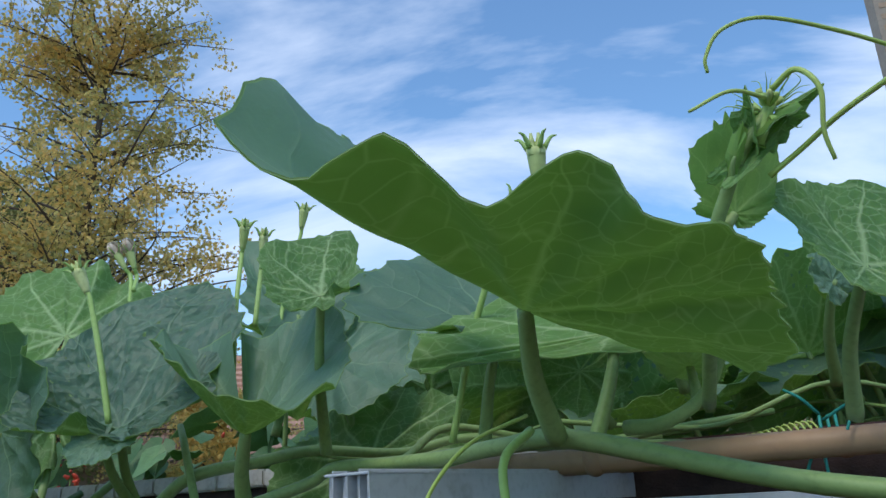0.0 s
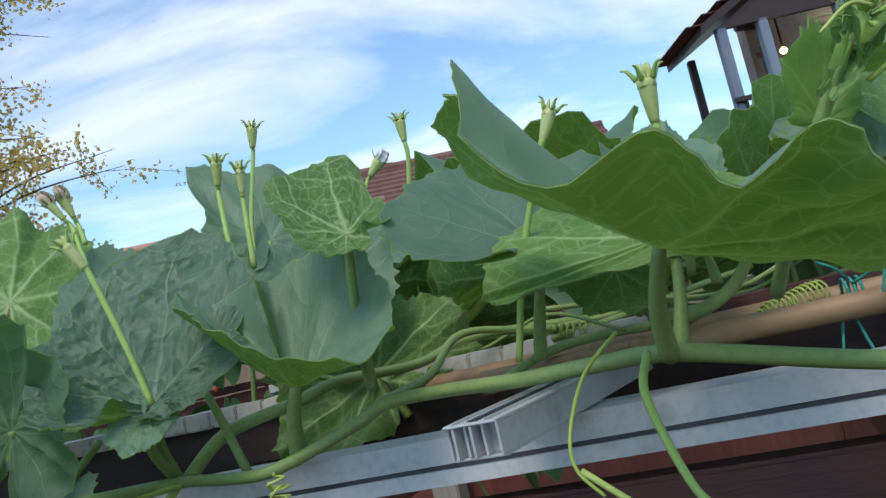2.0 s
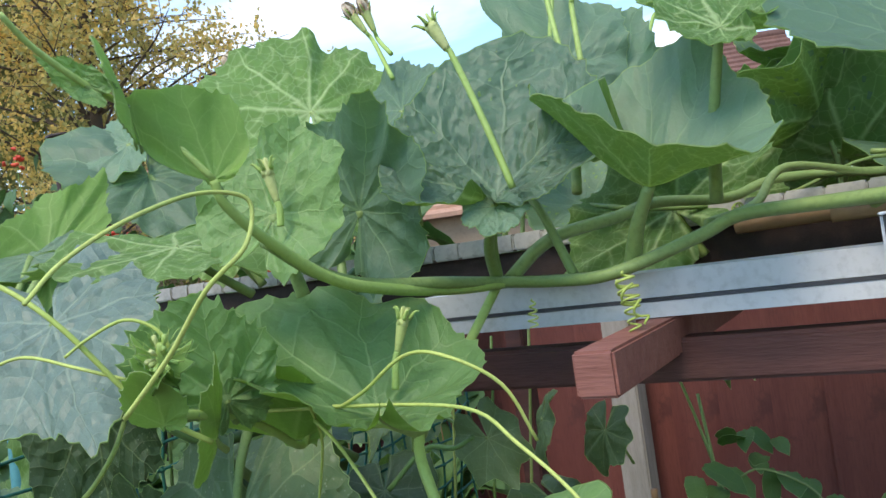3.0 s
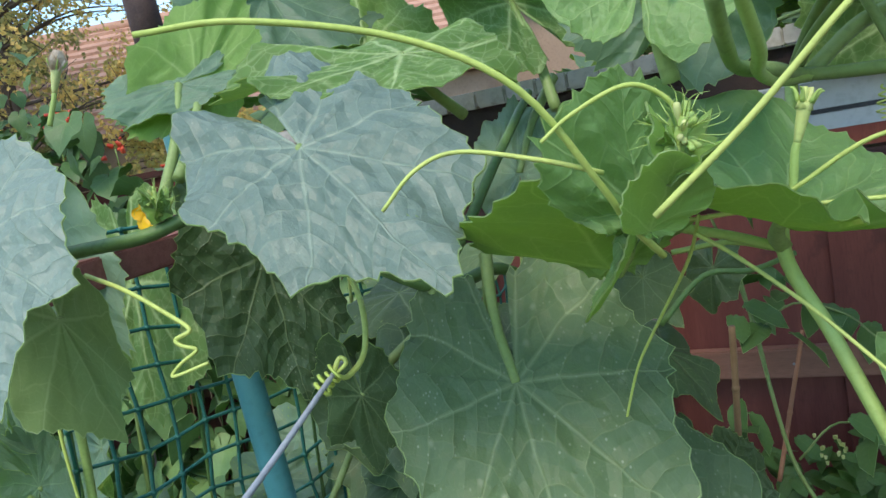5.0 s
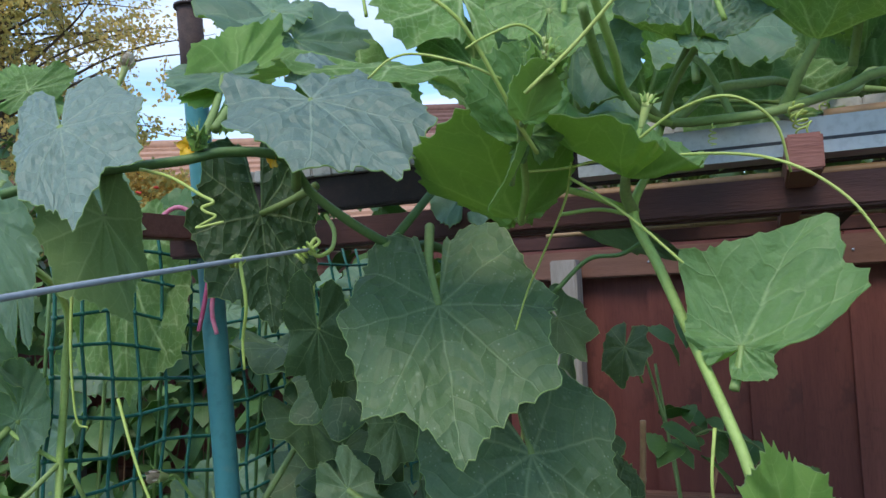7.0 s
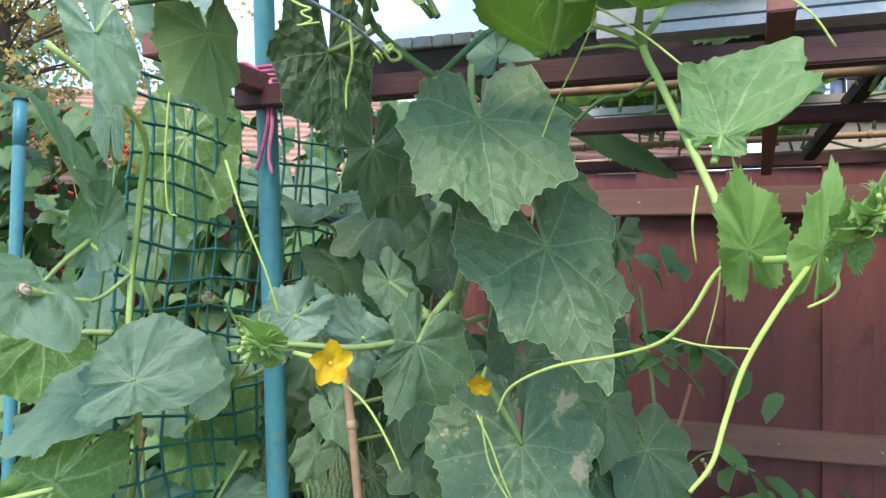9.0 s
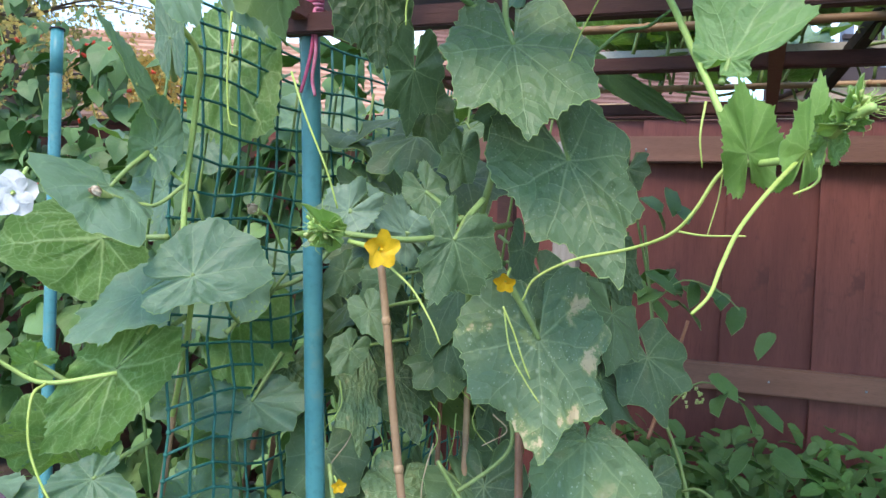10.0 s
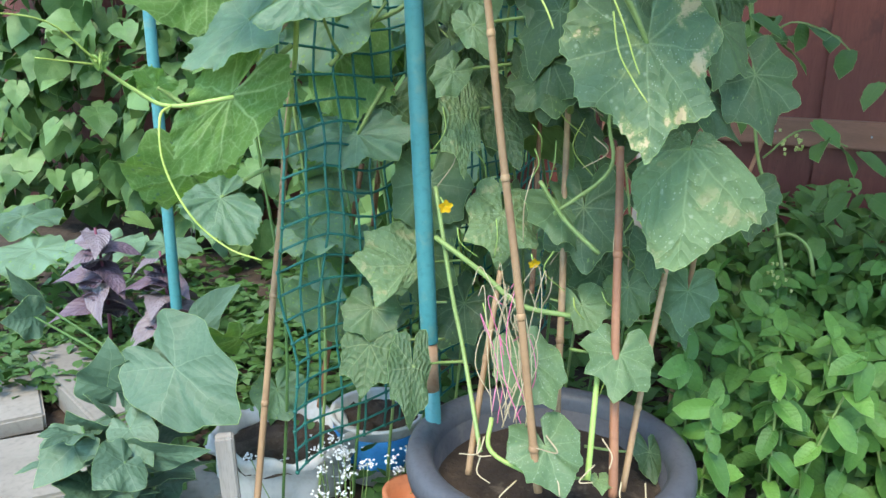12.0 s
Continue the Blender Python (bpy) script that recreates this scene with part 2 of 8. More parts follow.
BUSH = leaf_stuff("bush_leaf", (0.165, 0.36, 0.07), (0.07, 0.19, 0.036), (0.2, 0.36, 0.09), (0.15, 0.36, 0.03), delta=3.2, rough=0.5, ribs=7.0, cells=14.0, relief=0.35, quilting=0.35, puffs=0.1, vein_amt=0.4)
WEED = leaf_stuff("weed_leaf", (0.115, 0.235, 0.06), (0.07, 0.165, 0.04), (0.18, 0.3, 0.08), (0.14, 0.34, 0.03), delta=3.2, rough=0.5, ribs=7.0, cells=14.0, relief=0.35, quilting=0.35, puffs=0.1, vein_amt=0.35)
GREYLEAF = leaf_stuff("grey_green_leaf", (0.115, 0.2, 0.12), (0.07, 0.14, 0.082), (0.25, 0.36, 0.22), (0.14, 0.3, 0.06), delta=1.1, rough=0.55, ribs=6.0, cells=12.0, relief=0.3, vein_amt=0.4, through_amt=0.2)
PURPLE = leaf_stuff("purple_leaf", (0.27, 0.225, 0.24), (0.16, 0.105, 0.14), (0.22, 0.13, 0.2), (0.16, 0.05, 0.1), delta=3.2, rough=0.5, ribs=7.0, cells=14.0, relief=0.5, vein_amt=0.4, through_amt=0.2)
MARGIN = leaf_stuff("leaf_margin", (0.28, 0.39, 0.18), (0.2, 0.31, 0.13), (0.3, 0.4, 0.2), (0.6, 0.82, 0.3), rough=0.6, relief=0.1, vein_amt=0.1, through_amt=0.45)
STEM = surface("vine_stem", (0.19, 0.29, 0.085), (0.27, 0.37, 0.13), 14, 0.5, bump=0.4, grain=220, dist=0.001)
STEM_DARK = surface("dark_stem", (0.08, 0.17, 0.05), (0.13, 0.24, 0.07), 14, 0.5, bump=0.4, grain=220, dist=0.001)
STEM_YOUNG = surface("young_stem", (0.3, 0.45, 0.11), (0.38, 0.52, 0.15), 14, 0.5, bump=0.3, grain=220, dist=0.001)
TENDRIL = surface("tendril", (0.36, 0.48, 0.1), (0.5, 0.58, 0.16), 14, 0.5, bump=0.2, grain=200, dist=0.001)
STRAW = surface("dry_straw", (0.42, 0.33, 0.2), (0.56, 0.46, 0.3), 40, 0.8, bump=0.4, grain=200, dist=0.001)
BUD = surface("flower_tube", (0.42, 0.5, 0.16), (0.52, 0.56, 0.24), 60, 0.6, bump=0.3, grain=300, dist=0.001)
WILTED = surface("wilted_petal", (0.5, 0.36, 0.23), (0.66, 0.55, 0.42), 70, 0.8, bump=0.6, grain=300, dist=0.002)
PETAL_W = surface("white_petal", (0.72, 0.73, 0.74), (0.8, 0.8, 0.8), 40, 0.6, bump=0.4, grain=150, dist=0.001)
PETAL_Y = surface("yellow_petal", (0.75, 0.42, 0.01), (0.85, 0.55, 0.02), 60, 0.5, bump=0.4, grain=200, dist=0.001)
PETAL_R = surface("red_petal", (0.6, 0.045, 0.02), (0.75, 0.1, 0.04), 60, 0.5, bump=0.3, grain=200, dist=0.001)
ORANGE = surface("brown_petal", (0.5, 0.22, 0.06), (0.6, 0.32, 0.1), 80, 0.7, bump=0.5, grain=200, dist=0.001)
TEAL = surface("teal_plastic", (0.045, 0.22, 0.235), (0.07, 0.27, 0.28), 9, 0.42, bump=0.25, grain=90, stain=(0.12, 0.25, 0.22), dist=0.001)
RUST = surface("bare_rust", (0.3, 0.16, 0.09), (0.4, 0.26, 0.17), 30, 0.8, bump=0.5, grain=150, dist=0.001)
NETMAT = surface("net_cord", (0.012, 0.125, 0.095), (0.02, 0.17, 0.135), 30, 0.5, bump=0.3, grain=300, dist=0.0005)
ALU = surface("white_profile", (0.5, 0.52, 0.54), (0.6, 0.61, 0.63), 6, 0.36, bump=0.12, grain=160, stain=(0.3, 0.31, 0.29), dist=0.0008)
RUBBER = surface("black_seal", (0.03, 0.033, 0.04), (0.06, 0.06, 0.07), 20, 0.6, bump=0.2)
GUTTER = surface("weathered_profile", (0.42, 0.4, 0.36), (0.56, 0.55, 0.51), 12, 0.6, bump=0.3, grain=150, stain=(0.22, 0.19, 0.14), dist=0.001)
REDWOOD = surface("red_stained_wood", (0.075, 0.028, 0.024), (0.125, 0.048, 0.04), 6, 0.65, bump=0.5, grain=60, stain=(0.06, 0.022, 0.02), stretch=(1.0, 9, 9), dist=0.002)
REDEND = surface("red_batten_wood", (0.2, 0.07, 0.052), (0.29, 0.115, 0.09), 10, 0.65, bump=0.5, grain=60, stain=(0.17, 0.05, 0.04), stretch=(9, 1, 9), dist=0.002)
DARKWOOD = surface("dark_old_wood", (0.035, 0.022, 0.02), (0.075, 0.045, 0.038), 8, 0.75, bump=0.5, grain=60, stretch=(9, 1, 9), dist=0.002)
FENCE = surface("red_brown_fence_wood", (0.125, 0.034, 0.028), (0.2, 0.062, 0.049), 3.5, 0.6, bump=0.5, grain=40, stain=(0.07, 0.022, 0.02), stretch=(6, 6, 0.6), dist=0.002)
RAIL = surface("brown_fence_rail_wood", (0.16, 0.075, 0.05), (0.24, 0.115, 0.08), 4, 0.65, bump=0.5, grain=50, stretch=(0.7, 7, 7), dist=0.002)
GREYWOOD = surface("grey_weathered_post", (0.26, 0.23, 0.2), (0.38, 0.34, 0.3), 6, 0.8, bump=0.6, grain=60, stretch=(7, 7, 0.7), dist=0.002)
BAMBOO = surface("bamboo", (0.32, 0.19, 0.1), (0.44, 0.28, 0.15), 9, 0.5, bump=0.25, grain=80, stain=(0.25, 0.14, 0.08), dist=0.001)
BAMBOO_R = surface("reddish_bamboo", (0.3, 0.13, 0.07), (0.42, 0.2, 0.11), 9, 0.5, bump=0.25, grain=80, dist=0.001)
POTGREY = surface("grey_plastic_pot", (0.06, 0.062, 0.075), (0.085, 0.09, 0.105), 6, 0.5, bump=0.15, grain=120, stain=(0.12, 0.12, 0.12), dist=0.001)
SOIL = surface("soil", (0.035, 0.024, 0.017), (0.085, 0.06, 0.042), 9, 0.95, bump=1.0, grain=45, stain=(0.13, 0.1, 0.075), dist=0.012)
SLAB = surface("concrete_slab", (0.2, 0.18, 0.15), (0.29, 0.26, 0.22), 7, 0.85, bump=0.5, grain=60, stain=(0.25, 0.24, 0.2), dist=0.003)
BAGWHITE = surface("white_plastic", (0.46, 0.46, 0.44), (0.58, 0.58, 0.55), 8, 0.5, bump=0.3, grain=60, stain=(0.4, 0.38, 0.33), dist=0.004)
TUBBLUE = surface("blue_label", (0.02, 0.2, 0.5), (0.03, 0.26, 0.6), 10, 0.45, bump=0.1)
TERRA = surface("terracotta", (0.42, 0.15, 0.07), (0.55, 0.22, 0.11), 12, 0.8, bump=0.4, grain=80)
WIRE = surface("coated_wire", (0.26, 0.3, 0.33), (0.36, 0.4, 0.43), 40, 0.5, bump=0.1)
PINK = surface("pink_string", (0.6, 0.11, 0.24), (0.72, 0.28, 0.4), 90, 0.8, bump=0.8, grain=400, dist=0.001)
TWINE = surface("teal_twine", (0.02, 0.25, 0.2), (0.04, 0.32, 0.26), 90, 0.7, bump=0.6, grain=400, dist=0.001)
BRICK = surface("buff_brick", (0.36, 0.25, 0.17), (0.46, 0.33, 0.23), 1.2, 0.85, bump=0.4, grain=20, dist=0.004)
BRICKDARK = surface("dark_buff_brick", (0.24, 0.14, 0.09), (0.32, 0.19, 0.12), 3, 0.85, bump=0.4, grain=20, dist=0.004)
MORTAR = surface("mortar", (0.36, 0.3, 0.24), (0.45, 0.38, 0.3), 3, 0.9, bump=0.4, grain=30, dist=0.004)
ROOFTILE = surface("brown_roof_tile", (0.14, 0.07, 0.055), (0.22, 0.11, 0.085), 2.0, 0.8, bump=0.4, grain=15, dist=0.006)
ROOFRED = surface("orange_roof_tile", (0.46, 0.26, 0.18), (0.58, 0.35, 0.25), 2.0, 0.8, bump=0.4, grain=15, dist=0.006)
DARKTRIM = surface("dark_brown_trim", (0.03, 0.016, 0.014), (0.055, 0.03, 0.026), 4, 0.5, bump=0.2)
STEELBLUE = surface("grey_blue_post", (0.16, 0.2, 0.26), (0.22, 0.27, 0.33), 5, 0.5, bump=0.2)
BARK = surface("tree_bark", (0.07, 0.05, 0.035), (0.13, 0.1, 0.075), 4, 0.9, bump=0.8, grain=25, dist=0.01)


def plain_leaf(name, c1, c2, trans):
    k = Nodes(name)
    isl = k.node("ShaderNodeNewGeometry").outputs["Random Per Island"]
    co = k.node("ShaderNodeTexCoord").outputs["Object"]
    patch = k.step(k.noise(0.9, 3.0, co), 0.36, 0.64)
    f = k.math("ADD", k.math("MULTIPLY", isl, 0.55), k.math("MULTIPLY", patch, 0.45))
    col = k.mix(k.step(f, 0.2, 0.85), rgb(*c1), rgb(*c2))
    b = k.node("ShaderNodeBsdfPrincipled", Base_Color=col, Roughness=0.5)
    tr = k.node("ShaderNodeBsdfTranslucent", Color=rgb(*trans))
    mx = k.node("ShaderNodeMixShader", Fac=0.45)
    k.t.links.new(b.outputs[0], mx.inputs[1])
    k.t.links.new(tr.outputs[0], mx.inputs[2])
    k.t.links.new(mx.outputs[0], k.out.inputs["Surface"])
    return k.mat


TREE_GOLD = plain_leaf("autumn_tree_leaf", (0.2, 0.25, 0.09), (0.88, 0.55, 0.16), (0.8, 0.66, 0.22))
TREE_GREEN = plain_leaf("tree_leaf", (0.13, 0.17, 0.06), (0.3, 0.28, 0.1), (0.3, 0.32, 0.1))


def window_glass():
    k = Nodes("window_glass")
    p = k.node("ShaderNodeBsdfPrincipled", Base_Color=rgb(0.05, 0.06, 0.07), Roughness=0.06)
    k.t.links.new(p.outputs[0], k.out.inputs["Surface"])
    return k.mat


GLASS = window_glass()

# ---- helpers of this scene ----
UA = radians(-21.0)
UX, VX = Vector((math.cos(UA), math.sin(UA), 0)), Vector((-math.sin(UA), math.cos(UA), 0))


def site(a, b, z):
    """A point by its distance along the frame's front, in from it, and up."""
    return UX * a + VX * b + Vector((0, 0, z))


def thing(name, label, category, at=(0, 0, 0), group="", kind=""):
    ob = new(name)
    ob.empty_display_size = 0.05
    ob.matrix_basis = Matrix.Translation(at)
    return tagged(ob, label, category, group, kind)


def hang(ob, parent):
    ob.parent = parent
    up = parent
    m = Matrix.Identity(4)
    while up is not None:
        m = up.matrix_basis @ m if up.parent is None else up.matrix_parent_inverse @ up.matrix_basis @ m
        up = up.parent
    ob.matrix_parent_inverse = m.inverted()
    return ob


def mesh_of(name, verts, faces, mats, idx=None, smooth=True, uvs=None):
    me = bpy.data.meshes.new(name)
    me.from_pydata([tuple(v) for v in verts], [], faces)
    for m in mats:
        me.materials.append(m)
    if idx is not None:
        me.polygons.foreach_set("material_index", idx)
    if smooth:
        me.polygons.foreach_set("use_smooth", [True] * len(me.polygons))
    if uvs is not None:
        lay = me.uv_layers.new(name="UVMap")
        li = np.empty(len(me.loops), dtype=np.int32)
        me.loops.foreach_get("vertex_index", li)
        lay.data.foreach_set("uv", np.asarray(uvs, dtype=np.float32)[li].ravel())
    me.update()
    return me


def part(name, me, parent=None, label="", m=None):
    ob = new(name, me)
    if m is not None:
        ob.matrix_basis = m
    if parent is not None:
        hang(ob, parent)
    if label:
        tagged(ob, label)
    return ob


def box_mesh(name, sx, sy, sz, mat, bevel=0.003, rough=0.0, cuts=0):
    """A box on its base centre line, with worn edges."""
    bm = bmesh.new()
    bmesh.ops.create_cube(bm, size=1)
    for v in bm.verts:
        v.co = Vector((v.co.x * sx, v.co.y * sy, (v.co.z + 0.5) * sz))
    if bevel:
        bmesh.ops.bevel(bm, geom=bm.edges[:], offset=bevel, segments=2, affect="EDGES")
    if rough:
        for v in bm.verts:
            v.co += Vector(noise.noise_vector(v.co * 13)) * rough
    me = bpy.data.meshes.new(name)
    bm.to_mesh(me)
    bm.free()
    me.materials.append(mat)
    return me


def beam_between(p, q, w, h, mat, name, parent=None, bevel=0.003, roll=0.0, label=""):
    """A squared timber from p to q; w across, h high, its top along p-q."""
    p, q = Vector(p), Vector(q)
    d = q - p
    n = d.length
    x = d.normalized()
    up = Vector((0, 0, 1))
    y = up.cross(x)
    y = Vector((0, 1, 0)) if y.length < 1e-4 else y.normalized()
    z = x.cross(y)
    m = Matrix((x, y, z)).transposed().to_4x4()
    m.translation = (p + q) / 2
    m = m @ pose(0, 0, 0, roll, 0, 0) @ Matrix.Translation((0, 0, -h))
    bm = bmesh.new()
    bmesh.ops.create_cube(bm, size=1)
    for v in bm.verts:
        v.co = Vector((v.co.x * n, v.co.y * w, (v.co.z + 0.5) * h))
    bmesh.ops.bevel(bm, geom=bm.edges[:], offset=bevel, segments=2, affect="EDGES")
    me = bpy.data.meshes.new(name)
    bm.to_mesh(me)
    bm.free()
    me.materials.append(mat)
    return part(name, me, parent, label, m)


def smooth_path(pts, per=6):
    """Points of a smooth curve through pts."""
    pts = [Vector(p) for p in pts]
    if len(pts) < 3:
        return [pts[0].lerp(pts[1], i / per) for i in range(per + 1)]
    out = []
    ext = [pts[0] * 2 - pts[1]] + pts + [pts[-1] * 2 - pts[-2]]
    for i in range(1, len(ext) - 2):
        a, b, c, d = ext[i - 1], ext[i], ext[i + 1], ext[i + 2]
        for j in range(per):
            t = j / per
            out.append(0.5 * ((2 * b) + (c - a) * t + (2 * a - 5 * b + 4 * c - d) * t * t + (3 * b - a - 3 * c + d) * t ** 3))
    out.append(pts[-1])
    return out


def tube_geo(path, r0, r1=None, sides=8, ridge=0.0, lump=None):
    r1 = r0 if r1 is None else r1
    n = len(path)
    verts, faces = [], []
    nrm = None
    for i, p in enumerate(path):
        d = (path[min(i + 1, n - 1)] - path[max(i - 1, 0)])
        d = d.normalized() if d.length > 1e-9 else Vector((0, 0, 1))
        if nrm is None:
            nrm = d.orthogonal().normalized()
        nrm = (nrm - d * nrm.dot(d))
        nrm = nrm.normalized() if nrm.length > 1e-6 else d.orthogonal().normalized()
        b = d.cross(nrm)
        r = r0 + (r1 - r0) * i / max(1, n - 1)
        if lump:
            r *= lump(i / max(1, n - 1))
        for k in range(sides):
            a = 2 * math.pi * k / sides
            rr = r * (1 + (ridge if k % 2 else -ridge))
            verts.append(p + nrm * (math.cos(a) * rr) + b * (math.sin(a) * rr))
    for i in range(n - 1):
        for k in range(sides):
            k2 = (k + 1) % sides
            faces.append((i * sides + k, i * sides + k2, (i + 1) * sides + k2, (i + 1) * sides + k))
    faces.append(tuple(range(sides - 1, -1, -1)))
    faces.append(tuple((n - 1) * sides + k for k in range(sides)))
    return verts, faces


def tube(name, pts, r0, r1, mat, parent=None, label="", per=6, sides=8, ridge=0.0, lump=None):
    v, f = tube_geo(smooth_path(pts, per), r0, r1, sides, ridge, lump)
    return part(name, mesh_of(name, v, f, [mat]), parent, label)


def join_geo(pieces):
    verts, faces = [], []
    for v, f in pieces:
        o = len(verts)
        verts += v
        faces += [tuple(i + o for i in q) for q in f]
    return verts, faces


def coil(p, q, r, turns, wire, mat, parent, name="tendril", wob=0.3):
    """A spring-like tendril from p to q."""
    p, q = Vector(p), Vector(q)
    d = (q - p).normalized()
    a = d.orthogonal().normalized()
    b = d.cross(a)
    n = int(turns * 10) + 2
    pts = []
    for i in range(n):
        t = i / (n - 1)
        ph = t * turns * 2 * math.pi
        rr = r * (1 + wob * math.sin(5 * t + p.x * 40)) * min(1, 6 * t + 0.2)
        pts.append(p.lerp(q, t) + a * math.cos(ph) * rr + b * math.sin(ph) * rr)
    v, f = tube_geo(pts, wire, wire * 0.7, 5)
    return part(name, mesh_of(name, v, f, [mat]), parent)


def outline(kind, th):
    """The leaf's edge, as a share of its length, by the angle from its tip."""
    a = abs(th)
    keys = {
        "gourd": ((0, 1.0), (0.22, 0.93), (0.5, 0.92), (0.85, 0.98), (1.2, 0.93), (1.6, 0.94), (2.1, 0.88), (2.55, 0.78), (2.9, 0.6), (3.15, 0.3)),
        "cucumber": ((0, 1.0), (0.1, 0.9), (0.3, 0.76), (0.5, 0.71), (0.7, 0.77), (0.86, 0.86), (0.97, 0.8), (1.15, 0.7), (1.35, 0.69), (1.6, 0.79), (1.78, 0.74), (2.1, 0.7), (2.4, 0.74), (2.65, 0.69), (2.9, 0.54), (3.15, 0.28)),
        "ovate": ((0, 1.0), (0.08, 0.94), (0.2, 0.84), (0.4, 0.64), (0.65, 0.42), (1.0, 0.24), (1.57, 0.12), (3.15, 0.05)),
        "lobed": ((0, 1.0), (0.18, 0.82), (0.42, 0.6), (0.62, 0.66), (0.9, 0.86), (1.05, 0.74), (1.3, 0.6), (1.65, 0.72), (2.1, 0.6), (2.6, 0.5), (2.95, 0.4), (3.15, 0.2)),
        "heart": ((0, 1.0), (0.15, 0.84), (0.4, 0.68), (0.8, 0.6), (1.3, 0.55), (1.9, 0.5), (2.5, 0.46), (2.9, 0.38), (3.15, 0.25)),
    }[kind]
    for (a0, v0), (a1, v1) in zip(keys, keys[1:]):
        if a <= a1:
            t = (a - a0) / (a1 - a0)
            t = t * t * (3 - 2 * t)
            return v0 + (v1 - v0) * t
    return keys[-1][1]


def round_sample(vals, th):
    """A smooth value from those given evenly round the leaf, from just right of its notch on."""
    n = len(vals)
    f = (th + math.pi) / (2 * math.pi) * n - 0.5
    i = math.floor(f)
    t = f - i
    a, b, c, d = (vals[max(0, min(n - 1, i + q))] for q in (-1, 0, 1, 2))
    return 0.5 * (2 * b + (c - a) * t + (2 * a - 5 * b + 4 * c - d) * t * t + (3 * b - a - 3 * c + d) * t ** 3)


RUFFLE = {"gourd": 0.085, "cucumber": 0.035, "lobed": 0.04, "heart": 0.0, "ovate": 0.0}


def leaf_mesh(kind, length, right, left, top, under, cup=0.0, fold=0.0, droop=0.0, wave=0.08, waves=5, crinkle=0.0, twist=0.0, seed=0, rings=16, segs=132, tooth=0.03, roll=0.0, quilt=0.03, reach=None, lift=None, bow=1.6, ruffle=None, margin=None):
    """A leaf blade in its own plane: base at the origin, tip along +y, upper face +z. right and left: half widths.
    cup raises the rim, fold the two halves, droop bends the tip down, wave and ruffle bend the rim, roll turns one half under."""
    rnd = random.Random(seed)
    ph = [rnd.uniform(0, 6.28) for _ in range(8)]
    ruffle = RUFFLE[kind] if ruffle is None else ruffle
    lim = 2.96 if kind == "cucumber" and not reach else 3.02
    wide = max(math.sin(0.05 * q) * outline(kind, 0.05 * q) for q in range(63))
    delta = 3.2 if kind in ("heart", "ovate") else 0.72
    span = (right + left) / 2
    if reach:
        span = min(span, sum(reach) / len(reach))
    verts, uvs = [(0, 0, 0)], [(0, 0)]
    ts = [(i / (rings - 1)) ** 0.9 * 0.992 for i in range(1, rings)] + [1.0]
    for t in ts:
        for j in range(segs + 1):
            th = -lim + 2 * lim * j / segs
            r = outline(kind, th)
            edge = t ** 5
            bite = min(1.0, segs / 100) * tooth * (1.3 if j % 3 == 1 else -0.5 if j % 3 == 2 else -0.3) * (0.7 + 0.5 * math.sin(5 * th + ph[6]) + 0.5 * math.sin(13.7 * th + ph[3]))
            r *= 1 + edge * bite + t ** 3 * (0.05 * math.sin(3 * th + ph[4]) + 0.035 * math.sin(7 * th + ph[5]))
            u, v = math.sin(th) * r * t, math.cos(th) * r * t
            x = u * (right if u > 0 else left) / wide
            y = v * length
            rr = t * r
            if reach:
                k = 1 + edge * bite + t ** 3 * 0.025 * math.sin(11 * th + ph[4])
                k *= t * round_sample(reach, th) * (1 - 0.55 * max(0.0, (abs(th) - 2.72) / 0.3) ** 2)
                x, y = math.sin(th) * k, math.cos(th) * k
            z = cup * span * rr * rr
            z += fold * abs(x)
            z -= droop * length * max(0.0, v) ** 2
            z += wave * span * t ** 2.2 * (math.sin(waves * th + ph[0]) + 0.5 * math.sin((waves + 2.3) * th + ph[1]))
            swell = 0.55 + 0.45 * math.sin(2.3 * th + ph[7])
            z += ruffle * span * t ** 3.5 * (math.sin(9.7 * th + ph[2] + 1.5 * math.sin(2 * th + ph[3])) * swell + 0.4 * math.sin(17.3 * th + ph[5]))
            z += twist * x * v
            z += roll * (x / span) * abs(x)
            if crinkle:
                n = noise.noise(Vector((u * 16 + ph[2], v * 16, seed))) + 0.6 * noise.noise(Vector((u * 34, v * 34 + ph[3], seed)))
                z += crinkle * span * n * min(1.0, 1.5 * t) * (1.4 - t)
            rel = th - round(th / delta) * delta
            sv, pv = rr * math.cos(rel), abs(rr * math.sin(rel))
            sector = 0.75 + 0.55 * math.sin(2.1 * round(th / delta) + ph[1])
            z += quilt * span * (1.35 * sector * rr * (1 - math.cos(2 * math.pi * rel / delta)) * (1.15 - 0.5 * t) * (delta < 1) + 0.5 * min(1.0, pv * 7) + 0.35 * math.cos(6.283 * 5.0 * (sv - 0.8 * pv)) * min(1.0, pv * 9)) * min(1.0, 2.2 * (1 - t) + 0.25)
            if lift:
                z += round_sample(lift, th) * t ** bow
            z += (0.05 if delta < 1 else 0.02) * span * noise.noise(Vector((u * 3.5, v * 3.5 + ph[2], seed + 3))) * min(1.0, 2 * t)
            verts.append((x, y, z))
            uvs.append((u, v))
    w = segs + 1
    faces = []
    for j in range(segs):
        faces.append((0, 2 + j, 1 + j))
    for i in range(rings - 1):
        for j in range(segs):
            a = 1 + i * w + j
            faces.append((a, a + 1, a + w + 1, a + w))
    nv = len(verts)
    under_v = [(x, y, z - 0.0009) for x, y, z in verts]
    allv = verts + under_v
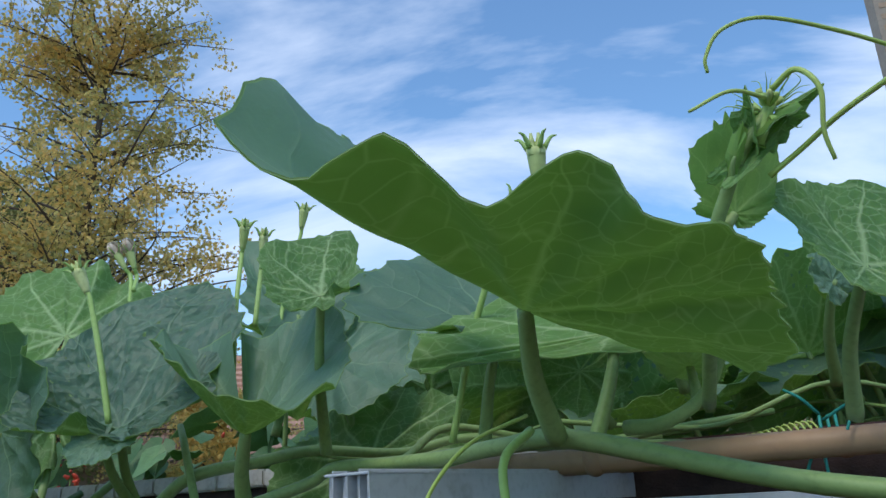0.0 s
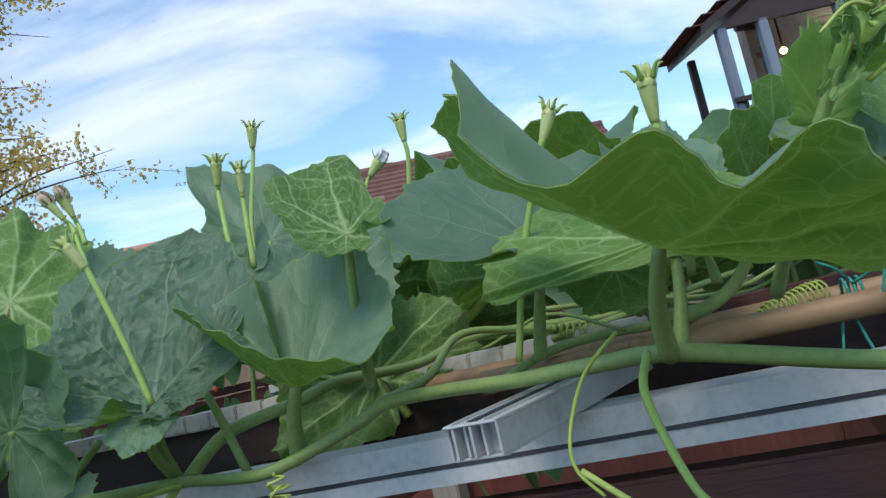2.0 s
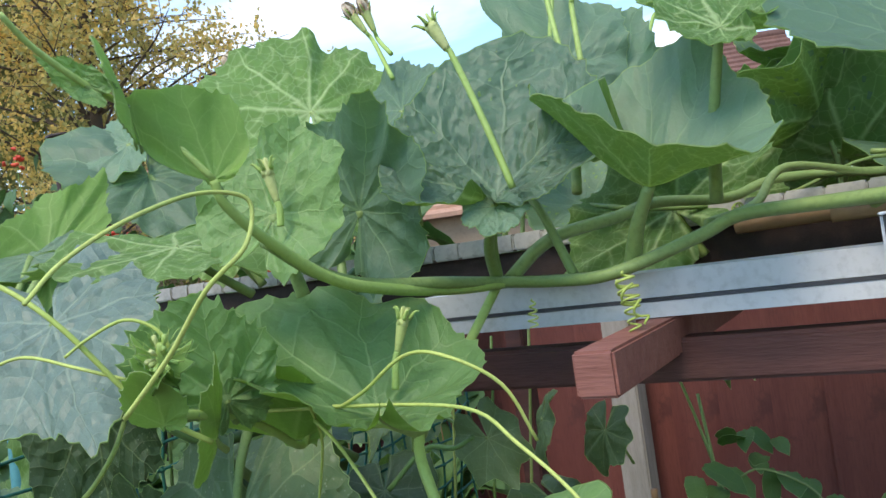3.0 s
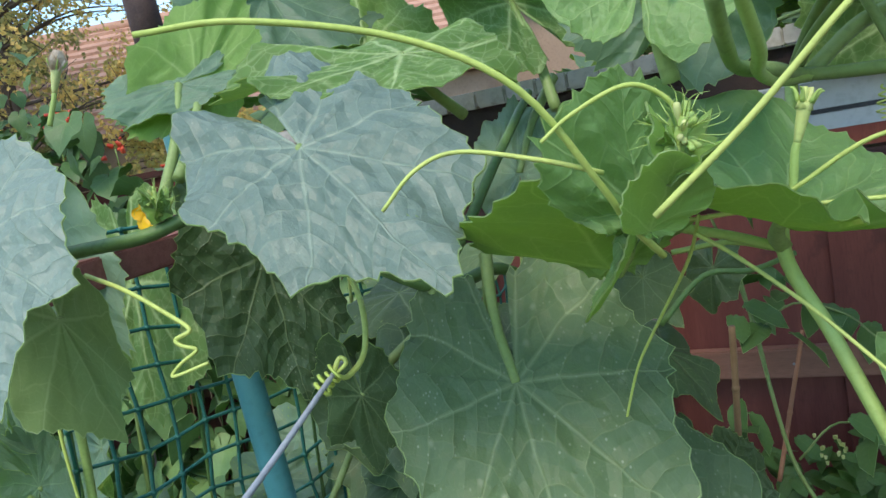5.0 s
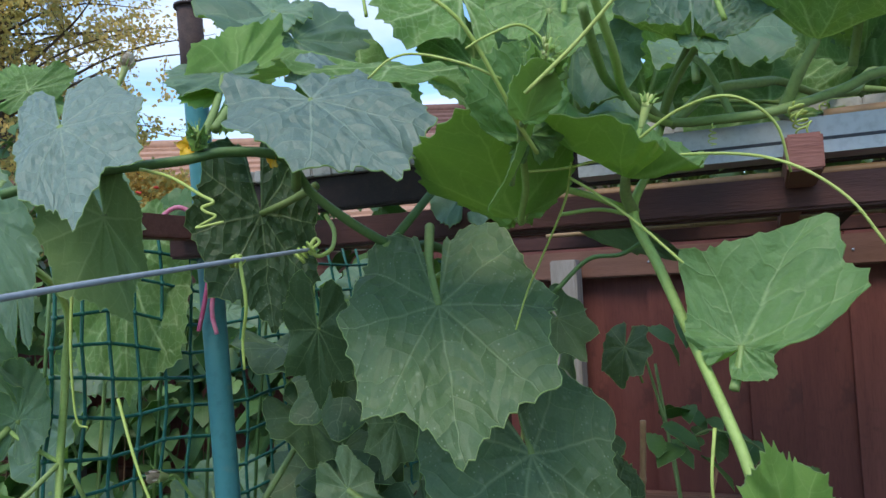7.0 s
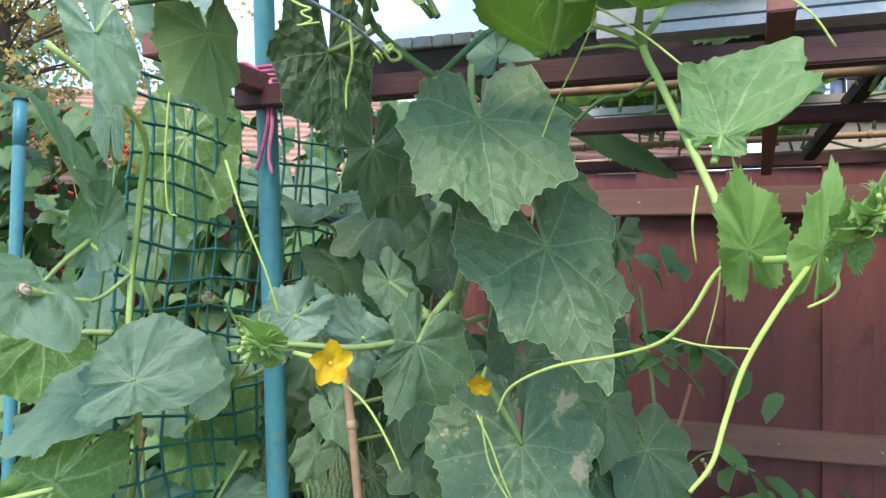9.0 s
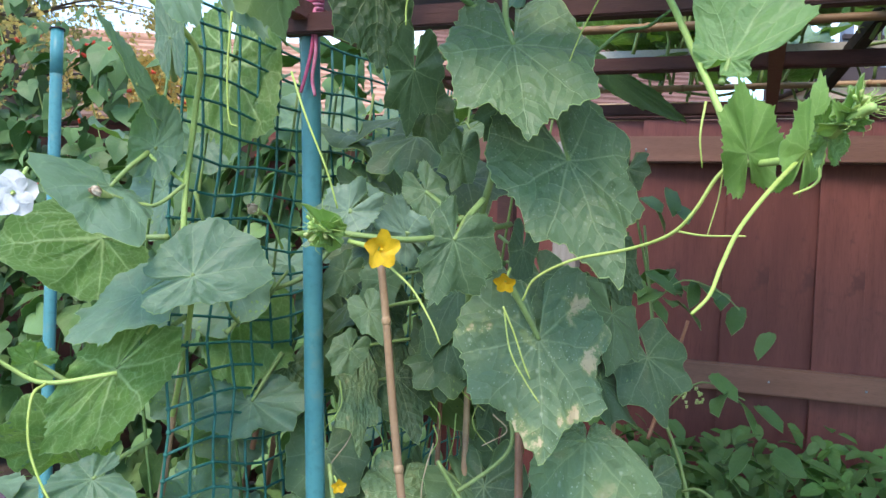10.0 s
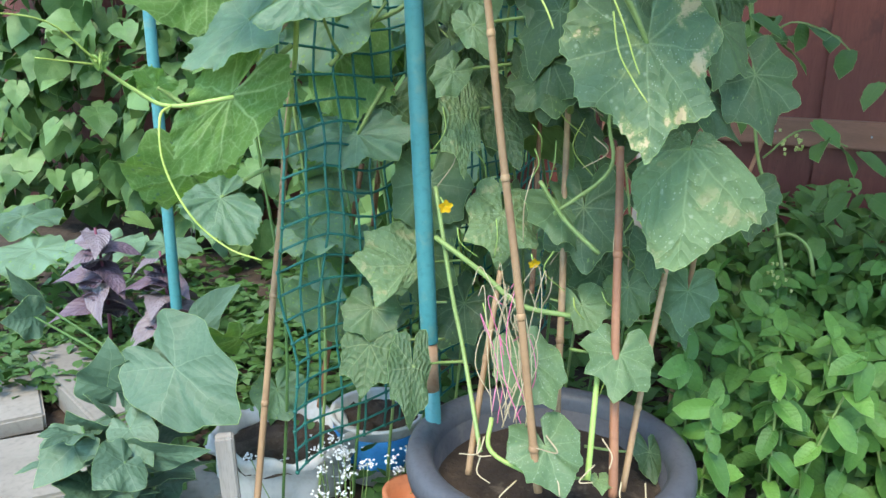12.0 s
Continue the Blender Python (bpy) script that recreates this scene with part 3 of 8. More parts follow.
    allf = [tuple(reversed(q)) for q in faces] + [tuple(i + nv for i in q) for q in faces]
    rim = [1 + (rings - 1) * w + j for j in range(w)]
    for a, b in zip(rim, rim[1:]):
        allf.append((a, b, b + nv, a + nv))
    body = len(faces) - segs
    idx = [0] * body + [2] * segs + [1] * body + [2] * segs + [2] * (len(rim) - 1)
    return mesh_of("leaf", allv, allf, [top, under, margin or MARGIN], idx, True, uvs + uvs)


def leaf_frame(c, t, s):
    """The pose of a leaf with its base at c, its tip at t and one side at s, and its length and the share of s on the side."""
    c, t, s = Vector(c), Vector(t), Vector(s)
    y = (t - c).normalized()
    x = (s - c) - y * (s - c).dot(y)
    w = x.length
    x = x.normalized()
    z = x.cross(y)
    m = Matrix((x, y, z)).transposed().to_4x4()
    m.translation = c
    return m, (t - c).length, w


SHEETS = {"gourd": (G_TOP, G_UNDER), "cucumber": (C_TOP, C_UNDER), "crinkled": (G_CRINKLE, G_UNDER), "bluish": (C_BLUE, C_UNDER), "mildew": (C_PALE, C_UNDER), "scorched": (C_SCORCH, C_UNDER), "young": (YOUNG_TOP, YOUNG_UNDER), "grey": (GREYLEAF, GREYLEAF)}
for small, src in (("cucumber", ((0.1, 0.17, 0.075), (0.045, 0.092, 0.04), 0.3)), ("bluish", ((0.15, 0.225, 0.15), (0.09, 0.155, 0.1), 0.2)), ("mildew", ((0.17, 0.265, 0.115), (0.1, 0.175, 0.08), 0.9))):
    SHEETS[small + "_small"] = (leaf_stuff(small + "_leaf_small", src[0], src[1], (0.3, 0.4, 0.2), (0.45, 0.68, 0.2), rough=0.5, ribs=5.0, cells=14.0, spots=src[2], relief=0.42, vein_amt=0.5, puffs=0.15, depth=0.0012, through_amt=0.18, spec=0.38), C_UNDER)
LEAF_COUNT = [0]


def leaf(plant, look_, kind, c, t, s, left=None, base=None, label="", petiole=0.004, stem=None, bend=0.0, **shape):
    """One leaf of a plant: s lies on its right-hand side seen from above; base is where its stalk leaves the vine."""
    m, n, w = leaf_frame(c, t, s)
    up = m.col[2].to_3d()
    lift_t = 0 if "reach" in shape else shape.get("cup", 0) * w - shape.get("droop", 0) * n
    lift_s = 0 if "reach" in shape else shape.get("cup", 0) * w * 0.8 + shape.get("fold", 0) * w
    if lift_t or lift_s:
        m, n, w = leaf_frame(c, Vector(t) - up * lift_t, Vector(s) - up * lift_s)
    LEAF_COUNT[0] += 1
    shape.setdefault("seed", LEAF_COUNT[0])
    tp, un = SHEETS.get(look_ + "_small", SHEETS[look_]) if n < 0.1 else SHEETS[look_]
    me = leaf_mesh(kind, n, w, left or w, tp, un, **shape)
    ob = part("leaf", me, plant, label, m)
    if base is not None:
        c, base = Vector(c), Vector(base)
        mid = c.lerp(base, 0.5) + Vector((0, 0, bend)) + (c - base).cross(Vector((0, 0, 1))) * 0.06
        sub = tube("petiole", [base, mid, c], petiole * 1.25, petiole * 0.8, stem or STEM, ob, per=7, ridge=0.05)
    return ob

# ---- setting ----


def ground_sheet():
    bm = bmesh.new()
    ring = [0.0, 0.4, 0.8, 1.2, 1.7, 2.3, 3.0, 4.0, 6.0, 10.0, 20.0, 60.0, 200.0, 900.0]
    prev = None
    for r in ring:
        row = []
        for k in range(48):
            a = 2 * math.pi * k / 48
            p = Vector((r * math.cos(a), 0.8 + r * math.sin(a), 0))
            p.z = -0.012 + 0.03 * noise.noise(p * 1.7) * (1 if r < 5 else 0)
            row.append(bm.verts.new(p))
            if r == 0.0:
                break
        if prev is not None:
            if len(prev) == 1:
                for k in range(48):
                    bm.faces.new((prev[0], row[k], row[(k + 1) % 48]))
            else:
                for k in range(48):
                    bm.faces.new((prev[k], row[k], row[(k + 1) % 48], prev[(k + 1) % 48]))
        prev = row
    me = bpy.data.meshes.new("ground")
    bm.to_mesh(me)
    bm.free()
    me.materials.append(SOIL)
    me.polygons.foreach_set("use_smooth", [True] * len(me.polygons))
    return tagged(new("ground", me), "dark crumbly garden soil with bits of grit", "ground", kind="structure")


ground_sheet()

FB = 1.96
fence = thing("fence", "red-brown stained close-board garden fence with three rails", "fence", site(0, FB, 0), kind="structure")
frnd = random.Random(5)
for k in range(52):
    a = -4.6 + k * 0.155
    me = box_mesh("board", 0.168, 0.014, 1.66 + frnd.uniform(-0.006, 0.004), FENCE, 0.002)
    part("board", me, fence, "", Matrix.Translation(site(a, FB + 0.03 + (0.004 if k % 2 else -0.004), 0)) @ pose(0, 0, 0, 0, 0, -21 + 3.2 + frnd.uniform(-0.6, 0.6)))
for z in (1.59, 0.765, 0.16):
    beam_between(site(-4.7, FB - 0.01, z), site(3.5, FB - 0.01, z), 0.045, 0.098, RAIL, "rail", fence, 0.006, label="weathered brown fence rail")
beam_between(site(-4.7, FB + 0.03, 1.69), site(3.5, FB + 0.03, 1.69), 0.05, 0.028, REDWOOD, "capping", fence, 0.004)
post = part("post", box_mesh("post", 0.09, 0.09, 1.56, GREYWOOD, 0.005), fence, "grey weathered wooden fence post", Matrix.Translation(site(0.02, FB - 0.075, 0)) @ pose(0, 0, 0, 0, 0, -21))
part("post", box_mesh("post", 0.09, 0.09, 1.5, GREYWOOD, 0.005), fence, "grey weathered wooden fence post", Matrix.Translation(site(-2.3, FB - 0.075, 0)) @ pose(0, 0, 0, 0, 0, -21))
for k in range(14):
    a, z = -0.2 + 0.155 * k + 0.03, (1.54 if k % 2 else 0.715)
    v, f = tube_geo([site(a, FB - 0.036, z), site(a, FB - 0.032, z)], 0.004, 0.004, 8)
    part("nail", mesh_of("nail", v, f, [WIRE]), fence)

# the timber frame over the bed
frame_thing = thing("pergola", "low red-brown timber frame carrying white profiles and bamboo", "pergola", site(0.4, 0.2, 0))
beam_between(site(-0.06, 0.022, 1.566), site(3.2, 0.022, 1.566), 0.03, 0.034, REDWOOD, "beam", frame_thing)
beam_between(site(-0.06, 1.25, 1.60), site(3.2, 1.25, 1.60), 0.03, 0.032, REDWOOD, "beam", frame_thing)
beam_between(site(-0.06, 0.62, 1.60), site(3.2, 0.62, 1.60), 0.03, 0.03, REDWOOD, "beam", frame_thing)
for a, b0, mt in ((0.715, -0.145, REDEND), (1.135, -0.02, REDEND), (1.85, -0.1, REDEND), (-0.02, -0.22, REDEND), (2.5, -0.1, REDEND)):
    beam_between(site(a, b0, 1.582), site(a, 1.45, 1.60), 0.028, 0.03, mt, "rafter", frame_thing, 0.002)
for a, b in ((2.9, 0.03), (2.9, 1.25), (-0.03, 1.25)):
    part("post", box_mesh("post", 0.05, 0.05, 1.56, REDWOOD, 0.004), frame_thing, "", Matrix.Translation(site(a, b, 0)) @ pose(0, 0, 0, 0, 0, -21))
beam_between((1.10, 0.30, 1.715), (1.165, 0.78, 1.60), 0.028, 0.035, DARKWOOD, "brace", frame_thing)


def profile(p, q, w, h, mat, name, label, lip=True):
    """An extruded glazing profile: a face with a groove, a black seal and a lower lip."""
    p, q = Vector(p), Vector(q)
    x = (q - p).normalized()
    y = Vector((0, 0, 1)).cross(x).normalized()
    n = (q - p).length
    sec = [(-w / 2, 0), (-w / 2, h * 0.34), (-w / 2 + 0.004, h * 0.36), (-w / 2 + 0.004, h * 0.42), (-w / 2 + 0.001, h * 0.44), (-w / 2, h), (w / 2, h), (w / 2, h * 0.75), (-w / 2 + 0.008, h * 0.68), (-w / 2 + 0.008, h * 0.12), (w / 2, h * 0.1), (w / 2, 0)]
    verts, faces = [], []
    for e in (p, q):
        for a, b in sec:
            verts.append(e + y * a + Vector((0, 0, b)))
    k = len(sec)
    for i in range(k):
        j = (i + 1) % k
        faces.append((i, j, k + j, k + i))
    faces.append(tuple(reversed(range(k))))
    faces.append(tuple(range(k, 2 * k)))
    ob = new(name, mesh_of(name, verts, faces, [mat], smooth=False))
    tagged(ob, label, "profile bar", "profiles on the frame")
    sv, sf = [], []
    for e in (p, q):
        for a, b in ((-w / 2 - 0.0008, h * 0.352), (-w / 2 - 0.0008, h * 0.43), (-w / 2 + 0.0038, h * 0.43), (-w / 2 + 0.0038, h * 0.352)):
            sv.append(e + y * a + Vector((0, 0, b)))
    sf = [(0, 1, 5, 4), (1, 2, 6, 5), (2, 3, 7, 6), (3, 0, 4, 7)]
    part("seal", mesh_of("seal", sv, sf, [RUBBER], smooth=False), ob, "black rubber seal")
    return ob


profile(site(0.5, 0.024, 1.5845), site(3.1, 0.024, 1.5845), 0.046, 0.0355, ALU, "glazing_bar", "long white glazing profile with a black seal on battens")
short_bar = thing("glazing_bar", "short white glazing profile laid across the long one", "profile bar", site(0.886, 0.0, 1.62), "profiles on the frame")
BAR_P, BAR_D = Vector((0.79, -0.445, 1.643)), Vector((0.49, 0.872, 0.0))
BAR_W = Vector((BAR_D.y, -BAR_D.x, 0))


def bar_strip(name, off, drop, w, h, mat, ins=0.0, label=""):
    """One wall of the hollow bar, set sideways by off and down by drop."""
    a = BAR_P + BAR_W * off - Vector((0, 0, drop)) + BAR_D * ins
    beam_between(a, a + BAR_D * (0.52 - ins), w, h, mat, name, short_bar, 0.0006, label=label)


bar_strip("top_plate", 0.0, 0.0, 0.036, 0.0016, ALU)
bar_strip("bottom_plate", 0.0, 0.0204, 0.036, 0.0016, ALU, 0.006)
for k, off in enumerate((-0.0172, -0.0115, -0.0058, 0.0, 0.0058, 0.0172)):
    bar_strip("web", off, 0.0016, 0.0015, 0.0188, ALU, 0.0 if k % 2 else 0.004)
bar_strip("core", 0.0, 0.0016, 0.032, 0.0188, GUTTER, 0.012)
for off in (-0.011, 0.0105):
    bar_strip("rib", off, -0.0016, 0.002, 0.0016, ALU)
bar_strip("seal", 0.0, -0.0009, 0.007, 0.0009, RUBBER, 0.004, "dark rubber seal in the groove")
edge_strip = thing("edge_strip", "grey weathered strip of short jointed lengths on a dark board", "profile bar", site(0.9, 0.2, 1.6), "profiles on the frame")
strip_me = box_mesh("length", 0.0345, 0.03, 0.019, GUTTER, 0.002)
for k in range(31):
    part("length", strip_me, edge_strip, "", Matrix.Translation(site(-0.1 + 0.035 * k, 0.2, 1.652)) @ pose(0, 0, 0, frnd.uniform(-2, 2), frnd.uniform(-1, 1), -21))
beam_between(site(-0.12, 0.21, 1.6515), site(1.95, 0.21, 1.6515), 0.03, 0.05, DARKWOOD, "board", edge_strip, 0.003, label="dark weathered board")
profile(site(0.1, 0.9, 1.645), site(2.6, 0.9, 1.645), 0.05, 0.03, GUTTER, "glazing_bar", "grey weathered profile at the back of the frame")


def cane(name, p, q, r, mat, label, group="", parent=None, knots=0.22, lean=0.0):
    """A bamboo cane with swollen joints."""
    p, q = Vector(p), Vector(q)
    n = (q - p).length
    k = max(2, int(n / 0.012))
    off = frnd.uniform(0, knots)
    path = [p.lerp(q, i / k) + Vector((noise.noise(p * 9 + Vector((i * 0.05, 0, 0))), noise.noise(p * 7 + Vector((0, i * 0.05, 0))), 0)) * 0.004 for i in range(k + 1)]
    ob = thing(name, label, "cane", p, group)
    v, f = tube_geo(path, r * 1.08, r * 0.9, 8)
    part("culm", mesh_of("culm", v, f, [mat]), ob)
    s = off
    while s < n:
        c = path[min(k, int(s / n * k))]
        rr = r * (1.08 - 0.18 * s / n)
        d = (q - p).normalized()
        v, f = tube_geo([c + d * (e * 0.003) for e in (-2, -1, 0, 1, 2)], rr * 1.01, rr * 1.01, 8, 0.0, lambda t: 1 + 0.22 * math.sin(math.pi * t))
        part("joint", mesh_of("joint", v, f, [mat]), ob)
        s += knots
    return ob


cane("bamboo_cane", site(0.84, 0.075, 1.648), site(2.7, 0.075, 1.652), 0.009, BAMBOO, "pale bamboo cane lying along the frame", "canes on the frame")
cane("bamboo_cane", site(0.75, 0.17, 1.648), site(2.5, 0.17, 1.665), 0.009, BAMBOO, "pale bamboo cane lying along the frame", "canes on the frame")
cane("bamboo_cane", site(0.2, 0.4, 1.61), site(2.6, 0.42, 1.615), 0.008, BAMBOO, "pale bamboo cane lying along the frame", "canes on the frame")
cane("bamboo_cane", site(-0.1, 0.75, 1.61), site(2.6, 0.77, 1.615), 0.008, BAMBOO, "pale bamboo cane lying along the frame", "canes on the frame")
cane("bamboo_cane", site(-0.1, 1.05, 1.61), site(2.6, 1.07, 1.615), 0.008, BAMBOO, "pale bamboo cane lying along the frame", "canes on the frame")
cane("bamboo_cane", site(0.1, 1.36, 1.615), site(2.6, 1.34, 1.62), 0.007, BAMBOO, "pale bamboo cane lying along the frame", "canes on the frame")
beam_between(site(0.85, 0.24, 1.668), site(2.8, 0.24, 1.668), 0.05, 0.03, REDWOOD, "beam", frame_thing)


def teal_pole(x, y, lx, ly, h, label, bare):
    """A plastic-coated tube, leaning by lx and ly over its height, with a rusted stretch near the ground."""
    ob = thing("teal_pole", label, "pole", (x, y, 0), "teal poles")
    pt = lambda z: Vector((x + lx * z, y + ly * z, z))
    v, f = tube_geo([pt(z) for z in (0.0, bare[0])], 0.0155, 0.0155, 20)
    part("lower_tube", mesh_of("lower_tube", v, f, [TEAL]), ob)
    v, f = tube_geo([pt(z) for z in (bare[0], bare[1])], 0.0145, 0.0145, 20)
    part("bare_band", mesh_of("bare_band", v, f, [RUST]), ob, "bare brown rusted band")
    v, f = tube_geo([pt(z) for z in (bare[1], bare[1] + 0.002, h - 0.13, h - 0.128)], 0.0165, 0.0165, 20)
    part("upper_tube", mesh_of("upper_tube", v, f, [TEAL]), ob)
    v, f = tube_geo([pt(z) for z in (h - 0.129, h)], 0.0172, 0.0172, 20)
    part("sleeve", mesh_of("sleeve", v, f, [DARKWOOD if h > 1.8 else TEAL]), ob, "dark brown top sleeve" if h > 1.8 else "")
    v, f = tube_geo([pt(h), pt(h + 0.004)], 0.021, 0.021, 16)
    part("cap", mesh_of("cap", v, f, [DARKTRIM]), ob)
    return ob


teal_pole(0.067, 0.044, -0.047, 0.0016, 1.88, "teal plastic-coated tube standing beside the net", (0.405, 0.505))
teal_pole(-0.80, 0.78, -0.06, 0.12, 1.74, "teal plastic-coated tube beside the beans", (0.05, 0.09))


def net(c0, c1, z0, z1, cell, sag):
    """Knotted plastic netting: one mesh of cords and knots, of a kind that nobody counts."""
    c0, c1 = Vector(c0), Vector(c1)
    n = int((c1 - c0).length / cell)
    m = int((z1 - z0) / cell)
    d = (c1 - c0).normalized()
    nrm = Vector((-d.y, d.x, 0))

    def at(i, j):
        t, s = i / n, j / m
        p = c0.lerp(c1, t) + Vector((0, 0, z0 + (z1 - z0) * s))
        p += nrm * (sag * math.sin(3.1 * t) + 0.035 * noise.noise(Vector((i * 0.21, j * 0.17, 0))))
        p += Vector((0, 0, -0.022 * math.sin(math.pi * t) * s + 0.026 * noise.noise(Vector((i * 0.27, j * 0.3, 5)))))
        p += d * 0.026 * noise.noise(Vector((i * 0.3, j * 0.3, 9)))
        return p

    pieces = []
    for i in range(n + 1):
        pieces.append(tube_geo([at(i, j) for j in range(m + 1)], 0.0027, 0.0027, 5))
    for j in range(m + 1):
        pieces.append(tube_geo([at(i, j) for i in range(n + 1)], 0.0027, 0.0027, 5))
    for i in range(n + 1):
        for j in range(m + 1):
            p = at(i, j)
            pieces.append(tube_geo([p - Vector((0, 0, 0.003)), p + Vector((0, 0, 0.003))], 0.0045, 0.0045, 5))
    v, f = join_geo(pieces)
    ob = new("garden_net", mesh_of("garden_net", v, f, [NETMAT]))
    return tagged(ob, "dark green knotted plastic garden netting hung beside the pole", "net", kind="stuff")


net((-0.22, 0.02, 0), (0.30, 0.95, 0), 0.22, 1.60, 0.046, -0.03)

# ---- the distance: house, roofs, trees ----


def brick_wall(name, parent, o, ux, w, h, label, mat=None, detail=None):
    """A wall panel; courses and dark bricks proud of it where they can be told apart."""
    o, ux = Vector(o), Vector(ux).normalized()
    n = Vector((ux.y, -ux.x, 0))
    verts = [o, o + ux * w, o + ux * w + Vector((0, 0, h)), o + Vector((0, 0, h))]
    verts += [p - n * 0.25 for p in verts]
    faces = [(0, 1, 2, 3), (5, 4, 7, 6), (1, 5, 6, 2), (4, 0, 3, 7), (3, 2, 6, 7), (4, 5, 1, 0)]
    ob = part(name, mesh_of(name, verts, faces, [mat or MORTAR], smooth=False), parent, label)
    if detail:
        x0, x1, z0, z1 = detail
        pieces, dark = [], []
        rr = random.Random(3)
        j = 0
        z = z0
        while z < z1:
            x = x0 + (0.1125 if j % 2 else 0)
            while x < x1:
                q = [o + ux * (x + a) + Vector((0, 0, z + b)) + n * c for c in (0.0, 0.006) for a, b in ((0, 0), (0.215, 0), (0.215, 0.065), (0, 0.065))]
                g = (q, [(4, 5, 6, 7), (0, 1, 5, 4), (1, 2, 6, 5), (2, 3, 7, 6), (3, 0, 4, 7)])
                (dark if rr.random() < 0.1 else pieces).append(g)
                x += 0.225
            z += 0.075
            j += 1
        for nm, gs, mt in (("bricks", pieces, BRICK), ("dark_bricks", dark, BRICKDARK)):
            v, f = join_geo(gs)
            tagged(part(nm, mesh_of(nm, v, f, [mt], smooth=False), ob), kind="stuff")
    return ob


house = thing("house", "buff brick house with a dark timber porch roof", "house", (6.0, 8.4, 0))
brick_wall("wall", house, (4.55, 8.0, 0), (1, -0.06, 0), 5.0, 8.2, "buff brick gable wall", detail=(0.05, 3.4, 2.9, 7.6))
brick_wall("side_wall", house, (6.5, 7.2, 0), (1, -0.3, 0), 3.0, 8.2, "sunlit orange-buff side wall", BRICK)
beam_between((4.4, 7.9, 4.3), (4.95, 7.85, 8.4), 0.12, 0.28, DARKTRIM, "bargeboard", house, 0.01)
porch_v = [(3.55, 6.75, 4.0), (3.55, 7.95, 4.0), (5.15, 7.95, 4.85), (5.15, 6.75, 4.85)]
porch_v += [(x, y, z + 0.09) for x, y, z in porch_v]
part("porch_roof", mesh_of("porch_roof", porch_v, [(3, 2, 1, 0), (4, 5, 6, 7), (0, 1, 5, 4), (1, 2, 6, 5), (2, 3, 7, 6), (3, 0, 4, 7)], [DARKTRIM], smooth=False), house, "dark brown timber porch roof")
for i in range(9):
    x = 3.5 + i * 0.185
    beam_between((x, 6.74, 4.1 + i * 0.0983), (x, 7.96, 4.1 + i * 0.0983), 0.2, 0.012, ROOFTILE, "tile_course", house, 0.004)
part("porch_gable", mesh_of("porch_gable", [(3.7, 6.8, 4.02), (5.12, 6.8, 4.02), (5.12, 6.8, 4.8), (3.7, 6.86, 4.02), (5.12, 6.86, 4.02), (5.12, 6.86, 4.8)], [(0, 1, 2), (5, 4, 3), (0, 3, 4, 1), (1, 4, 5, 2), (2, 5, 3, 0)], [DARKTRIM], smooth=False), house)
for x in (3.72, 4.15, 4.95):
    beam_between((x, 6.85, 2.9), (x, 6.85, 4.05), 0.1, 0.1, STEELBLUE, "porch_post", house, 0.008, label="grey-blue porch post")
for x in (3.75, 4.6):
    beam_between((x, 7.85, 2.9), (x, 7.85, 4.05), 0.08, 0.08, DARKTRIM, "porch_post", house, 0.008)
part("floor_slab", box_mesh("floor_slab", 2.0, 1.4, 0.15, DARKTRIM, 0.01), house, "", Matrix.Translation((4.4, 7.3, 2.8)))
part("brick_base", box_mesh("brick_base", 1.9, 1.3, 2.8, BRICK, 0.01), house, "", Matrix.Translation((4.45, 7.33, 0)))
planter = thing("planter_box", "orange plastic planter box on the porch rail", "planter", (4.55, 6.7, 3.28))
part("trough", box_mesh("trough", 0.5, 0.18, 0.17, TERRA, 0.02), planter, "", Matrix.Translation((4.55, 6.7, 3.28)))
part("rim", box_mesh("rim", 0.54, 0.21, 0.03, TERRA, 0.01), planter, "", Matrix.Translation((4.55, 6.7, 3.44)))
beam_between((3.7, 6.78, 3.30), (5.1, 6.78, 3.30), 0.05, 0.05, DARKTRIM, "handrail", house, 0.005)
for i in range(7):
    beam_between((3.8 + i * 0.2, 6.78, 2.92), (3.8 + i * 0.2, 6.78, 3.27), 0.025, 0.025, DARKTRIM, "baluster", house, 0.003)


for ob in (house, planter):
    ob.location.x += 0.4


def glow(name, col, power):
    k = Nodes(name)
    e = k.node("ShaderNodeEmission", Color=rgb(*col), Strength=power)
    k.t.links.new(e.outputs[0], k.out.inputs["Surface"])
    return k.mat


porch_lamp = thing("porch_lamp", "lit warm porch lamp under the roof", "lamp", (5.02, 7.4, 3.85))
bm = bmesh.new()
bmesh.ops.create_icosphere(bm, subdivisions=2, radius=0.04)
me = bpy.data.meshes.new("bulb")
bm.to_mesh(me)
bm.free()
me.materials.append(glow("lamp_glow", (1.0, 0.75, 0.4), 6.0))
part("bulb", me, porch_lamp, "glowing warm bulb", Matrix.Translation((5.02, 7.4, 3.82)))
v, f = tube_geo([Vector((5.02, 7.4, 3.88)), Vector((5.02, 7.4, 4.2))], 0.012, 0.012, 6)
part("stem", mesh_of("stem", v, f, [DARKTRIM]), porch_lamp)


